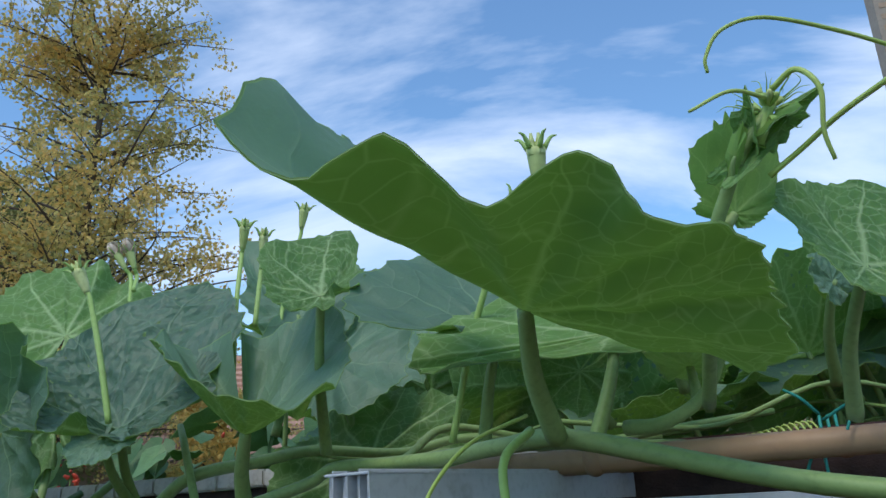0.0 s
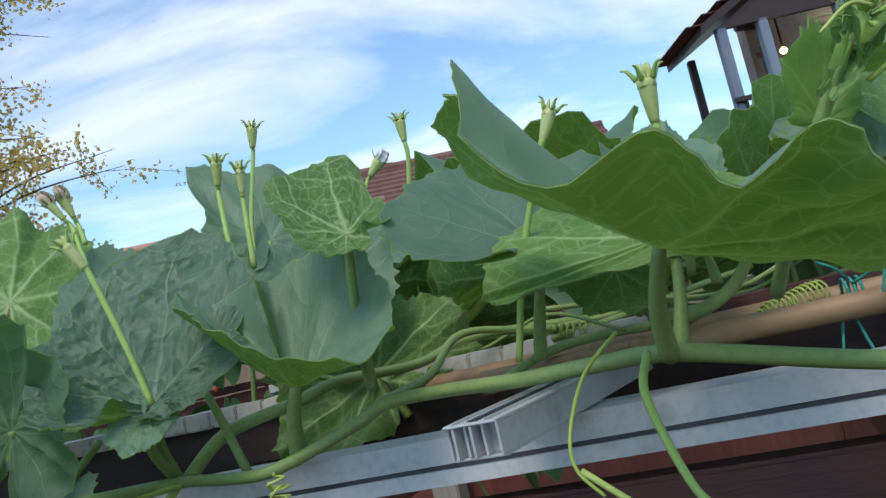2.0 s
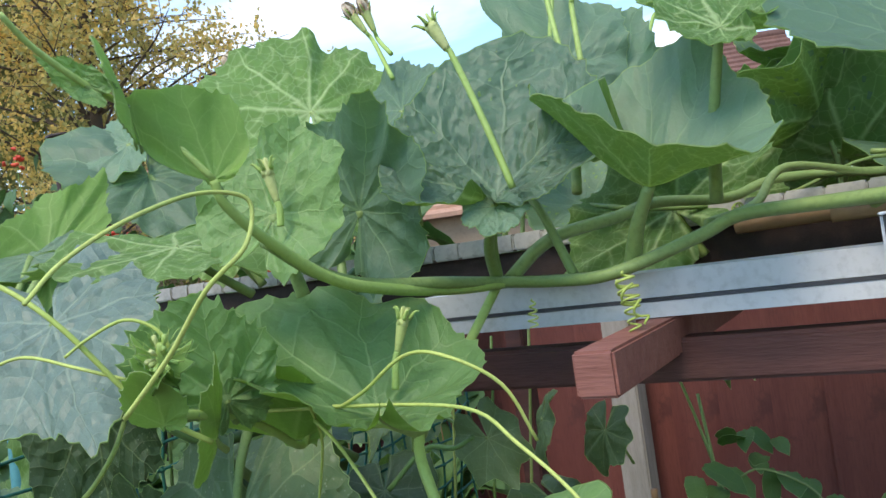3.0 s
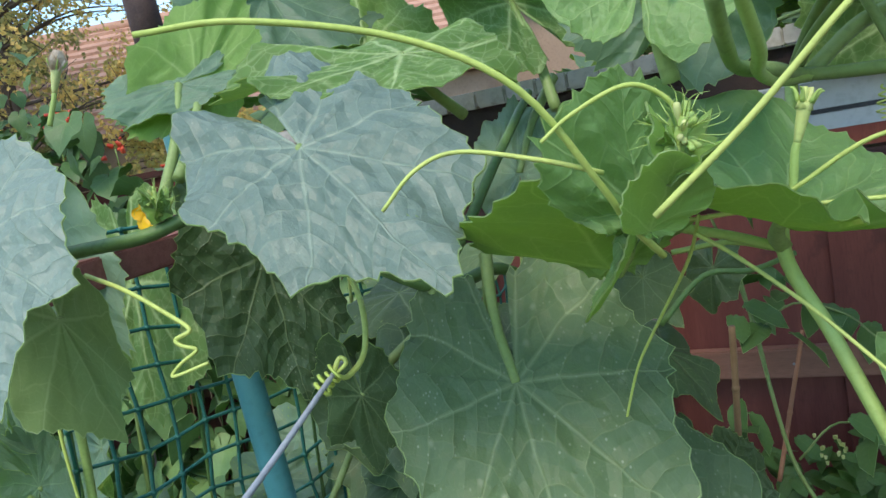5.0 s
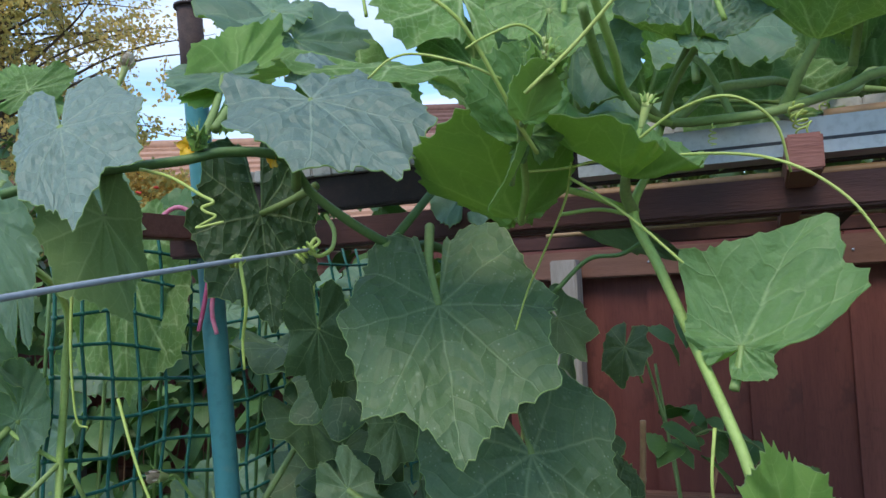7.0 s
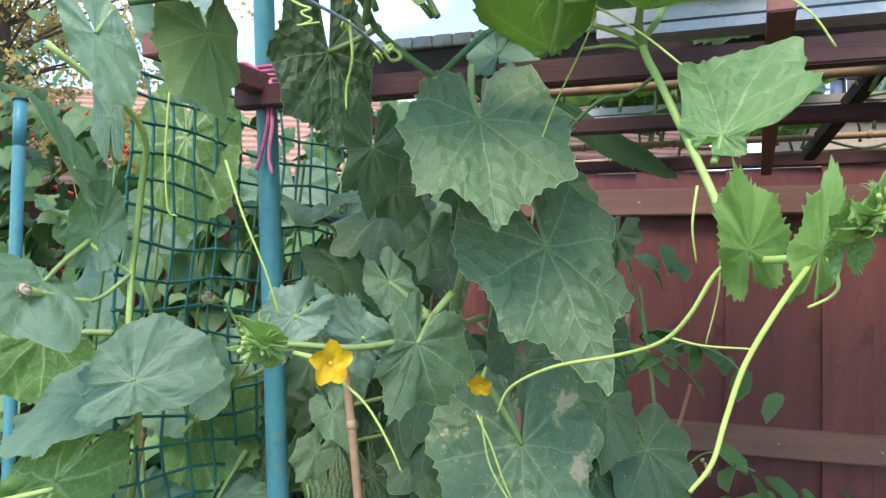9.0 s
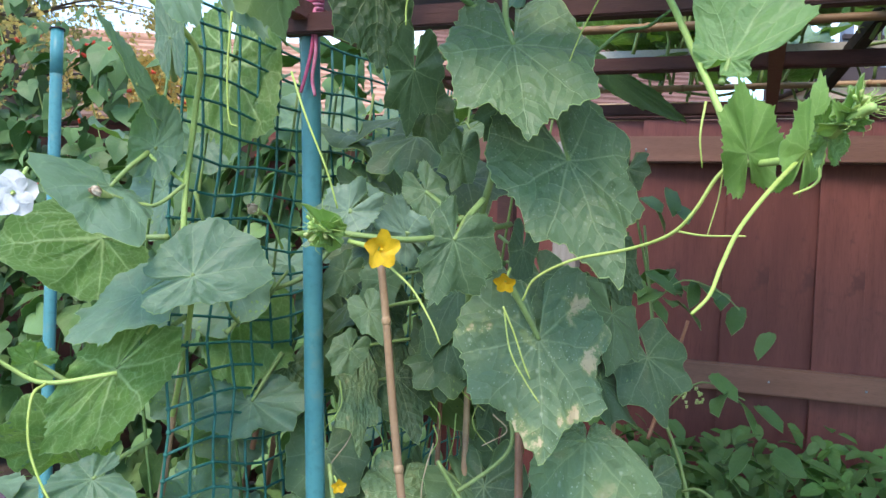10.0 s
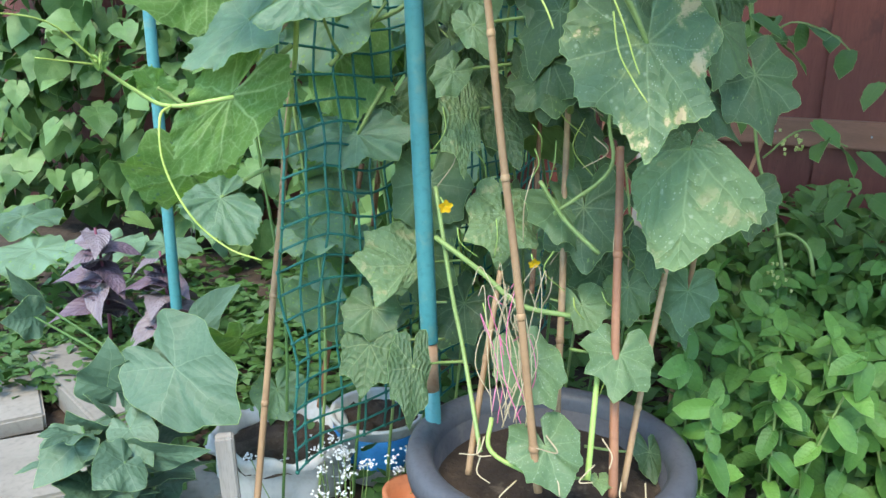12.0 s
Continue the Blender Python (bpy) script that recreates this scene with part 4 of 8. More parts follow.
def far_roof(x, y, z, w, d, h, turn, mat, label, wallmat=BRICK):
    """A far house: walls, two tiled slopes with their courses, and a ridge."""
    ob = thing("far_house", label, "house", (x, y, 0), "far houses")
    m = pose(x, y, 0, 0, 0, turn)
    part("wall", box_mesh("wall", w - 0.5, d - 0.5, z, wallmat, 0.02), ob, "", m)
    rows = 16
    for side in (1, -1):
        prof = []
        for i in range(rows):
            t0, t1 = i / rows, (i + 1) / rows
            prof += [(d / 2 * (1 - t0), z + h * t0 - 0.01), (d / 2 * (1 - t0), z + h * t0 + 0.06), (d / 2 * (1 - t1), z + h * t1 + 0.01)]
        v = [m @ Vector((sx * w / 2, side * yy, zz)) for yy, zz in prof for sx in (-1, 1)]
        f = [(2 * i, 2 * i + 1, 2 * i + 3, 2 * i + 2) for i in range(len(prof) - 1)]
        part("roof_slope", mesh_of("roof_slope", v, f, [mat], smooth=False), ob, "tiled roof slope")
    for sx in (-1, 1):
        gv = [m @ Vector((sx * (w / 2 - e), yy, zz)) for e in (0.3, 0.5) for yy, zz in ((-d / 2, z), (d / 2, z), (0, z + h - 0.05))]
        part("gable", mesh_of("gable", gv, [(0, 1, 2), (5, 4, 3), (0, 3, 4, 1), (1, 4, 5, 2), (2, 5, 3, 0)], [wallmat], smooth=False), ob)
    v, f = tube_geo([m @ Vector((-w / 2, 0, z + h)), m @ Vector((w / 2, 0, z + h))], 0.12, 0.12, 8)
    part("ridge", mesh_of("ridge", v, f, [mat]), ob)
    return ob


far_roof(2.6, 17.5, 3.6, 6.0, 5.0, 2.1, 6, ROOFTILE, "brown tiled roof of a house far behind the garden")
far_roof(-4.2, 13.5, 2.4, 9.0, 5.5, 2.0, 8, ROOFRED, "orange tiled roof of a house far behind the garden")


def tree(x, y, h, spread, n_limb, n_leaf, mat, label, lean=0.0, size=0.075, seed=1):
    """A tapered trunk, limbs that fork, and a crown of small leaves along the twigs."""
    rr = random.Random(seed)
    ob = thing("tree", label, "tree", (x, y, 0), "trees behind the garden")
    top = Vector((x + lean, y, h * 0.8))
    trunk = [Vector((x, y, 0)), Vector((x + lean * 0.2, y + 0.1, h * 0.25)), Vector((x + lean * 0.6, y - 0.05, h * 0.55)), top]
    tube("trunk", trunk, h * 0.011, h * 0.002, BARK, ob, per=5, sides=9)
    path = smooth_path(trunk, 10)
    limbs, tips = [], []
    for i in range(n_limb):
        t = rr.uniform(0.28, 1.0)
        p = path[int(t * (len(path) - 1))]
        az = rr.uniform(0, 6.283)
        ln = spread * (1.15 - 0.65 * t) * rr.uniform(0.55, 1.05)
        d = Vector((math.cos(az), math.sin(az), rr.uniform(0.15, 0.8)))
        q = p + d.normalized() * ln
        q.z -= 0.12 * ln
        mid = p.lerp(q, 0.5) + Vector((rr.uniform(-1, 1), rr.uniform(-1, 1), rr.uniform(0.2, 1.0))) * ln * 0.1
        lp = smooth_path([p, mid, q], 5)
        limbs.append(tube_geo(lp, 0.009 + 0.005 * ln, 0.003, 5))
        for j in range(7):
            s = rr.uniform(0.3, 1.0)
            b = lp[int(s * (len(lp) - 1))]
            e = b + Vector((rr.gauss(0, 1), rr.gauss(0, 1), rr.gauss(0.25, 0.8))).normalized() * ln * rr.uniform(0.15, 0.38)
            limbs.append(tube_geo([b, b.lerp(e, 0.5) + Vector((0, 0, 0.03)), e], 0.004, 0.002, 4))
            tips.append((b, e))
    v, f = join_geo(limbs)
    tagged(part("branchwork", mesh_of("branchwork", v, f, [BARK]), ob), kind="stuff")
    lv, lf = [], []
    for i in range(n_leaf):
        b, e = tips[rr.randrange(len(tips))]
        p = b.lerp(e, rr.uniform(0.25, 1.08)) + Vector((rr.gauss(0, 1), rr.gauss(0, 1), rr.gauss(0, 1))) * size * 0.95
        d = Vector((rr.gauss(0, 1), rr.gauss(0, 1), rr.gauss(-0.2, 1))).normalized()
        s = d.orthogonal().normalized()
        s.rotate(Matrix.Rotation(rr.uniform(0, 6.28), 3, d))
        ln, wd = size * rr.uniform(0.6, 1.2), size * rr.uniform(0.3, 0.5)
        n = s.cross(d) * wd * 0.35
        o = len(lv)
        lv += [p, p + d * ln * 0.5 + s * wd + n, p + d * ln, p + d * ln * 0.5 - s * wd + n]
        lf += [(o, o + 1, o + 2), (o, o + 2, o + 3)]
    tagged(part("crown", mesh_of("crown", lv, lf, [mat], smooth=False), ob), kind="stuff")
    return ob


tree(-4.6, 7.2, 9.6, 3.2, 130, 34000, TREE_GOLD, "tall tree with sparse gold and green autumn leaves", 0.3, 0.06, 4)
tree(-7.0, 9.5, 8.0, 3.4, 60, 30000, TREE_GREEN, "dense dull-green tree behind the beans", 0.0, 0.09, 9)
tree(-3.0, 8.2, 3.6, 1.5, 30, 12000, TREE_GOLD, "small tree with yellowing leaves over the roofs", 0.0, 0.065, 12)

# ---- plants ----
gourd = thing("bottle_gourd_vine", "bottle gourd vine with broad soft leaves sprawling over the frame", "vine", (0.9, 0.6, 0.0))
branch = thing("bottle_gourd_vine", "bottle gourd branch hanging over the net beside the beans", "vine", (-0.25, 0.1, 0.0))
cucumber = thing("cucumber_plant", "tall cucumber plant climbing canes from a grey pot", "cucumber plant", (0.28, -0.03, 0.3))


def petal_sheet(length, width, mat, bend=0.3):
    """A thin petal with a rounded end, curving outwards along +y."""
    v, f = [], []
    for i in range(6):
        t = i / 5
        w = width * math.sin(math.pi * (0.12 + 0.8 * t)) ** 0.7
        for k in range(5):
            s = (k - 2) / 2
            v.append((s * w, t * length, -bend * length * t * t + 0.15 * w * s * s + 0.05 * length * math.sin(6 * t + 2 * s)))
    for i in range(5):
        for k in range(4):
            a = i * 5 + k
            f.append((a, a + 1, a + 6, a + 5))
    n = len(v)
    v += [(x, y, z - 0.0006) for x, y, z in v]
    f += [tuple(reversed([q + n for q in p])) for p in f]
    return mesh_of("petal", v, f, [mat])


def turn_to(p, d, spin=0.0):
    m = Vector(d).normalized().to_track_quat("Z", "Y").to_matrix().to_4x4()
    m = m @ Matrix.Rotation(spin, 4, "Z")
    m.translation = Vector(p)
    return m


def flower_bud(plant, stem_pts, tip, r=0.008, look_="open", stalk=None):
    """A gourd flower on its stalk: green tube and star of sepals, or a wilted flower."""
    tip = Vector(tip)
    r *= 0.74
    d = (Vector(stem_pts[-1]) - Vector(stem_pts[-2])).normalized()
    base = Vector(stem_pts[-1])
    fl = tube("flower", [base, base + d * 0.009, base + d * 0.022], r * 0.45, r * 0.95, BUD, plant, per=4)
    tube("stalk", stem_pts, 0.0026, 0.0022, stalk or STEM_YOUNG, fl, per=8)
    top = base + d * 0.022
    a = d.orthogonal().normalized()
    if look_ == "open":
        for k in range(5):
            s = a.copy()
            s.rotate(Matrix.Rotation(k * 1.2566 + base.x * 9, 3, d))
            tube("sepal", [top + s * r * 0.8, top + s * r * 1.5 + d * 0.006, top + s * r * 2.1 + d * 0.007], 0.0016, 0.0004, STEM_YOUNG, fl, per=3, sides=5)
        for k in range(4):
            s = a.copy()
            s.rotate(Matrix.Rotation(k * 1.57, 3, d))
            tube("petal_tip", [top + s * r * 0.4 - d * 0.004, top + s * r * 0.5 + d * 0.008], 0.003, 0.0008, BUD, fl, per=3, sides=6)
    else:
        crumple = petal_sheet(0.017, 0.0075, WILTED if look_ == "wilted" else PETAL_W, -0.5)
        for k in range(7):
            part("petal", crumple, fl, "", turn_to(top - d * 0.003, d, k * 0.9 + base.y * 7) @ pose(0, r * 0.45, 0, 62 + 14 * (k % 3), 0, 9 * (k % 4)))
        for k in range(5):
            s = a.copy()
            s.rotate(Matrix.Rotation(k * 1.2566 + base.x * 9, 3, d))
            tube("sepal", [top + s * r * 0.8, top + s * r * 1.4 + d * 0.004, top + s * r * 1.8 + d * 0.008], 0.0012, 0.0004, STEM_YOUNG, fl, per=3, sides=4)
    return fl


def yellow_flower(plant, p, base, size):
    p, base = Vector(p), Vector(base)
    d = (Vector((0.25, -1.3, 1.2)) - p).normalized() * 0.6 + (p - base).normalized() * 0.6
    fl = tube("flower", [base, base.lerp(p, 0.6), p], size * 0.12, size * 0.22, STEM_YOUNG, plant, per=4)
    me = petal_sheet(size, size * 0.5, PETAL_Y, 0.35)
    for k in range(5):
        part("petal", me, fl, "bright yellow petal" if k == 0 else "", turn_to(p, d, k * 1.2566) @ pose(0, size * 0.08, 0, 35, 0, 0))
    tube("stamen", [p, p + d.normalized() * size * 0.3], size * 0.12, size * 0.06, PETAL_Y, fl, per=2)
    return fl


def gourd_flower(plant, p, base, size):
    p, base = Vector(p), Vector(base)
    d = (Vector((0.25, -1.3, 1.2)) - p).normalized()
    fl = tube("flower", [base, base.lerp(p, 0.6), p], size * 0.1, size * 0.16, STEM_YOUNG, plant, per=4)
    me = petal_sheet(size, size * 0.62, PETAL_W, 0.3)
    for k in range(5):
        part("petal", me, fl, "crumpled white petal" if k == 0 else "", turn_to(p, d, k * 1.2566) @ pose(0, size * 0.05, 0, 18, 0, 0))
    tube("stamen", [p, p + d * size * 0.3], size * 0.1, size * 0.05, BUD, fl, per=2)
    return fl


def bud_cluster(plant, p, size, axis=(0, 0, 1)):
    """A hairy growing tip: furled young leaves round an axis, small buds, and many thin curved sepals."""
    p, ax = Vector(p), Vector(axis).normalized()
    rr = random.Random(int(p.x * 1000))
    u = ax.orthogonal().normalized()
    core = tube("growing_tip", [p - ax * size * 0.8, p, p + ax * size * 0.5], size * 0.2, size * 0.1, STEM_YOUNG, plant, per=3)
    for k in range(5):
        d = u.copy()
        d.rotate(Matrix.Rotation(k * 2.4 + rr.uniform(-0.3, 0.3), 3, ax))
        y = (ax * rr.uniform(0.7, 1.3) + d * rr.uniform(0.25, 0.8)).normalized()
        x = y.cross(d).normalized()
        m = Matrix((x, y, x.cross(y))).transposed().to_4x4()
        m.translation = p - ax * size * rr.uniform(0.1, 0.6) + d * size * 0.12
        n = size * rr.uniform(0.8, 1.35)
        me = leaf_mesh("lobed", n, n * 0.34, n * 0.34, YOUNG_TOP, YOUNG_UNDER, fold=1.1, droop=-0.15, wave=0.12, seed=300 + k, rings=6, segs=36, tooth=0.06)
        part("furled_leaf", me, core, "", m)
    for k in range(14):
        d = (Vector((rr.gauss(0, 1), rr.gauss(0, 1), rr.gauss(0, 1))).normalized() + ax * 0.5).normalized()
        a, b = p + d * size * 0.2, p + d * size * rr.uniform(0.45, 0.75)
        tube("bud", [a, a.lerp(b, 0.5), b], size * 0.035, size * 0.085, BUD if k % 3 == 0 else STEM_YOUNG, core, per=2, sides=6, lump=lambda t: 0.6 + 0.7 * math.sin(math.pi * min(1, t * 0.9)))
    for k in range(30):
        d = (Vector((rr.gauss(0, 1), rr.gauss(0, 1), rr.gauss(0, 1))).normalized() + ax * 0.6).normalized()
        a = p + d * size * rr.uniform(0.3, 0.6)
        b = a + d * size * rr.uniform(0.3, 0.55)
        e = b + (d + Vector((rr.gauss(0, 1), rr.gauss(0, 1), rr.gauss(0, 1))) * 0.6).normalized() * size * 0.28
        tube("sepal", [a, b, e], size * 0.022, size * 0.004, STEM_YOUNG, core, per=3, sides=4)
    return core


def tie_wire(*pts):
    ob = tube("tie_wire", pts, 0.0016, 0.0016, WIRE, None, per=10)
    return tagged(ob, "grey-blue plastic-coated guy wire held by tendrils", "wire")


# hero leaves, stems, tendrils and flowers, placed one by one
leaf(gourd, 'gourd', 'gourd', (0.902, -0.513, 1.713), (0.908, -0.631, 1.689), (0.773, -0.534, 1.781), base=(0.911, -0.447, 1.654), label='large broad leaf seen from below, wavy-edged', petiole=0.0048, seed=3, rings=22, segs=180, bow=1.3, ruffle=0.03, quilt=0.014, tooth=0.018, wave=0.0, reach=(0.143, 0.141, 0.137, 0.134, 0.131, 0.126, 0.120, 0.115, 0.112, 0.114, 0.116, 0.117, 0.118, 0.119, 0.116, 0.113, 0.109, 0.110, 0.112, 0.118, 0.124, 0.122, 0.121, 0.125, 0.129, 0.128, 0.137, 0.152, 0.163, 0.183, 0.168, 0.152, 0.135, 0.122, 0.114, 0.113, 0.119, 0.124, 0.128, 0.132, 0.135, 0.139, 0.140, 0.141, 0.141, 0.142, 0.142, 0.142), lift=(0.029, 0.029, 0.029, 0.028, 0.027, 0.025, 0.022, 0.019, 0.017, 0.018, 0.019, 0.022, 0.026, 0.030, 0.035, 0.041, 0.046, 0.049, 0.052, 0.055, 0.058, 0.043, 0.042, 0.054, 0.051, 0.026, 0.029, 0.032, 0.007, 0.005, 0.030, 0.045, 0.036, 0.034, 0.044, 0.047, 0.046, 0.044, 0.040, 0.032, 0.025, 0.018, 0.015, 0.015, 0.015, 0.015, 0.019, 0.024))
leaf(gourd, 'gourd', 'gourd', (0.955, -0.364, 1.726), (0.807, -0.385, 1.713), (0.958, -0.378, 1.713), left=0.077, base=(0.932, -0.399, 1.652), wave=0.1, tooth=0.02)
leaf(gourd, 'gourd', 'gourd', (0.930, -0.283, 1.714), (0.896, -0.302, 1.686), (0.959, -0.302, 1.692), left=0.041, base=(0.951, -0.240, 1.676), wave=0.06)
leaf(gourd, 'crinkled', 'gourd', (0.562, -0.296, 1.694), (0.586, -0.223, 1.832), (0.683, -0.328, 1.690), base=(0.546, -0.223, 1.626), crinkle=0.05, quilt=0.035, wave=0.0, tooth=0.02, ruffle=0.065, reach=(0.027, 0.037, 0.048, 0.068, 0.074, 0.083, 0.095, 0.113, 0.147, 0.157, 0.130, 0.087, 0.085, 0.053, 0.042, 0.031, 0.026, 0.022), lift=(0.042, 0.047, 0.052, 0.052, 0.050, 0.047, 0.040, 0.027, 0.012, -0.013, -0.013, 0.001, -0.001, 0.010, 0.011, 0.014, 0.024, 0.035))
leaf(gourd, 'gourd', 'gourd', (0.672, -0.305, 1.683), (0.736, -0.383, 1.683), (0.600, -0.364, 1.683), base=(0.655, -0.262, 1.628), label='bluish leaf cupped like a bowl with a curling rim', petiole=0.0055, rings=20, bow=1.35, wave=0.03, tooth=0.015, ruffle=0.06, reach=(0.075, 0.075, 0.074, 0.072, 0.074, 0.078, 0.082, 0.090, 0.098, 0.085, 0.064, 0.060, 0.062, 0.066, 0.072, 0.076, 0.076, 0.075), lift=(0.085, 0.095, 0.105, 0.112, 0.105, 0.080, 0.055, 0.030, 0.015, 0.014, 0.020, 0.030, 0.048, 0.062, 0.076, 0.082, 0.082, 0.082))
leaf(gourd, 'gourd', 'gourd', (0.628, -0.055, 1.834), (0.614, -0.002, 1.937), (0.715, -0.046, 1.842), base=(0.621, -0.105, 1.699), wave=0.0, tooth=0.02, ruffle=0.065, reach=(0.042, 0.042, 0.044, 0.045, 0.046, 0.070, 0.072, 0.134, 0.109, 0.110, 0.099, 0.097, 0.075, 0.066, 0.060, 0.057, 0.057, 0.058), lift=(0.009, 0.010, 0.010, 0.011, 0.011, 0.017, 0.020, 0.016, 0.001, -0.004, -0.011, -0.003, -0.003, -0.007, -0.010, -0.012, -0.011, -0.010))
leaf(gourd, 'gourd', 'gourd', (0.670, -0.069, 1.779), (0.709, -0.000, 1.888), (0.744, -0.077, 1.757), left=0.082, base=(0.696, -0.050, 1.687), wave=0.08, cup=0.2)
leaf(gourd, 'gourd', 'gourd', (0.734, -0.311, 1.785), (0.671, -0.285, 1.838), (0.699, -0.346, 1.761), base=(0.723, -0.262, 1.667), wave=0.0, tooth=0.02, ruffle=0.065, reach=(0.031, 0.032, 0.033, 0.036, 0.041, 0.056, 0.105, 0.094, 0.091, 0.068, 0.049, 0.044, 0.042, 0.040, 0.036, 0.033, 0.033, 0.032), lift=(-0.020, -0.019, -0.019, -0.015, -0.009, -0.003, -0.001, 0.002, 0.000, -0.004, -0.008, -0.007, -0.007, -0.007, -0.008, -0.009, -0.012, -0.016))
leaf(gourd, 'gourd', 'gourd', (0.873, -0.326, 1.742), (0.912, -0.231, 1.814), (0.976, -0.347, 1.714), base=(0.855, -0.300, 1.661), wave=0.0, tooth=0.02, ruffle=0.065, reach=(0.031, 0.039, 0.081, 0.114, 0.116, 0.119, 0.122, 0.129, 0.120, 0.126, 0.137, 0.054, 0.041, 0.034, 0.028, 0.021, 0.015, 0.022), lift=(0.007, 0.013, 0.023, 0.022, 0.027, 0.024, 0.017, 0.014, 0.003, 0.007, 0.003, -0.010, -0.010, -0.009, -0.007, -0.005, -0.003, 0.002))
leaf(gourd, 'gourd', 'gourd', (0.354, -0.071, 1.830), (0.327, 0.044, 1.952), (0.231, -0.105, 1.835), left=0.093, base=(0.428, -0.066, 1.739), wave=0.07, cup=0.1)
leaf(gourd, 'gourd', 'gourd', (0.466, -0.132, 1.803), (0.465, -0.063, 1.870), (0.511, -0.134, 1.806), left=0.044, base=(0.462, -0.110, 1.690), wave=0.08)
leaf(gourd, 'young', 'gourd', (0.420, -0.385, 1.697), (0.436, -0.372, 1.760), (0.476, -0.392, 1.705), left=0.05, base=(0.430, -0.375, 1.640), wave=0.09, cup=0.2, tooth=0.02)
leaf(gourd, 'gourd', 'gourd', (0.455, -0.295, 1.698), (0.478, -0.325, 1.772), (0.520, -0.325, 1.700), left=0.07, base=(0.461, -0.251, 1.644), wave=0.08, cup=0.25)
leaf(gourd, 'gourd', 'gourd', (0.562, -0.321, 1.684), (0.556, -0.347, 1.664), (0.538, -0.320, 1.690), left=0.024, base=(0.546, -0.223, 1.626), wave=0.06)
leaf(gourd, 'gourd', 'gourd', (0.140, -0.039, 1.798), (0.175, -0.072, 1.717), (0.051, -0.098, 1.784), base=(0.254, -0.030, 1.658), wave=0.0, tooth=0.02, ruffle=0.065, reach=(0.080, 0.111, 0.126, 0.119, 0.111, 0.110, 0.110, 0.102, 0.093, 0.092, 0.076, 0.085, 0.092, 0.094, 0.111, 0.135, 0.120, 0.116), lift=(-0.015, -0.023, -0.019, -0.008, 0.001, 0.003, 0.005, 0.010, 0.012, 0.010, 0.012, 0.008, 0.009, 0.012, 0.002, -0.018, -0.017, -0.018))
leaf(gourd, 'gourd', 'gourd', (0.276, -0.252, 1.694), (0.153, -0.285, 1.694), (0.287, -0.292, 1.668), left=0.071, base=(0.309, -0.182, 1.646), wave=0.12, cup=0.15)
leaf(gourd, 'gourd', 'gourd', (0.111, -0.025, 1.842), (0.046, -0.001, 1.874), (0.133, 0.003, 1.867), left=0.070, base=(0.170, -0.022, 1.669), wave=0.1)
leaf(gourd, 'young', 'gourd', (0.474, -0.385, 1.556), (0.450, -0.315, 1.640), (0.554, -0.353, 1.556), base=(0.489, -0.335, 1.531), label='light green leaf hanging over the front of the bar', petiole=0.0045, bow=1.4, wave=0.0, tooth=0.02, ruffle=0.05, reach=(0.050, 0.052, 0.055, 0.060, 0.080, 0.100, 0.127, 0.135, 0.121, 0.111, 0.106, 0.090, 0.085, 0.060, 0.050, 0.048, 0.048, 0.048), lift=(0.055, 0.065, 0.072, 0.070, 0.055, 0.030, 0.005, -0.005, -0.010, -0.012, -0.008, -0.005, 0.005, 0.025, 0.035, 0.042, 0.048, 0.052))
leaf(gourd, 'young', 'cucumber', (0.388, -0.319, 1.533), (0.348, -0.430, 1.607), (0.301, -0.374, 1.576), base=(0.395, -0.316, 1.528), petiole=0.003, tooth=0.035, ruffle=0.05, wave=0.0, reach=(0.015, 0.015, 0.016, 0.020, 0.032, 0.055, 0.085, 0.125, 0.140, 0.138, 0.115, 0.090, 0.055, 0.030, 0.022, 0.018, 0.015, 0.015), lift=(0.0, 0.0, 0.0, 0.002, 0.006, 0.010, 0.012, 0.008, 0.0, -0.004, 0.0, 0.010, 0.014, 0.010, 0.004, 0.0, 0.0, 0.0))
leaf(gourd, 'young', 'cucumber', (0.394, -0.434, 1.584), (0.390, -0.449, 1.656), (0.438, -0.411, 1.591), base=(0.389, -0.414, 1.568), petiole=0.003, tooth=0.05, ruffle=0.07, quilt=0.07, wave=0.0, reach=(0.023, 0.022, 0.021, 0.020, 0.030, 0.047, 0.068, 0.068, 0.070, 0.062, 0.049, 0.048, 0.035, 0.030, 0.027, 0.026, 0.025, 0.024), lift=(-0.001, 0.000, 0.001, 0.002, 0.001, -0.001, 0.001, 0.002, 0.001, 0.001, 0.002, 0.002, 0.003, 0.003, 0.003, 0.001, -0.002, -0.002))
leaf(gourd, 'young', 'cucumber', (0.386, -0.495, 1.583), (0.392, -0.516, 1.618), (0.356, -0.513, 1.577), base=(0.386, -0.460, 1.581), petiole=0.0025, tooth=0.04, wave=0.0, ruffle=0.065, reach=(0.003, 0.003, 0.004, 0.006, 0.009, 0.012, 0.015, 0.027, 0.038, 0.044, 0.031, 0.022, 0.014, 0.006, 0.003, 0.003, 0.003, 0.003), lift=(-0.002, -0.003, -0.003, -0.005, -0.007, -0.009, -0.011, -0.017, -0.015, -0.006, -0.000, 0.001, 0.001, 0.002, 0.001, 0.000, -0.001, -0.002))
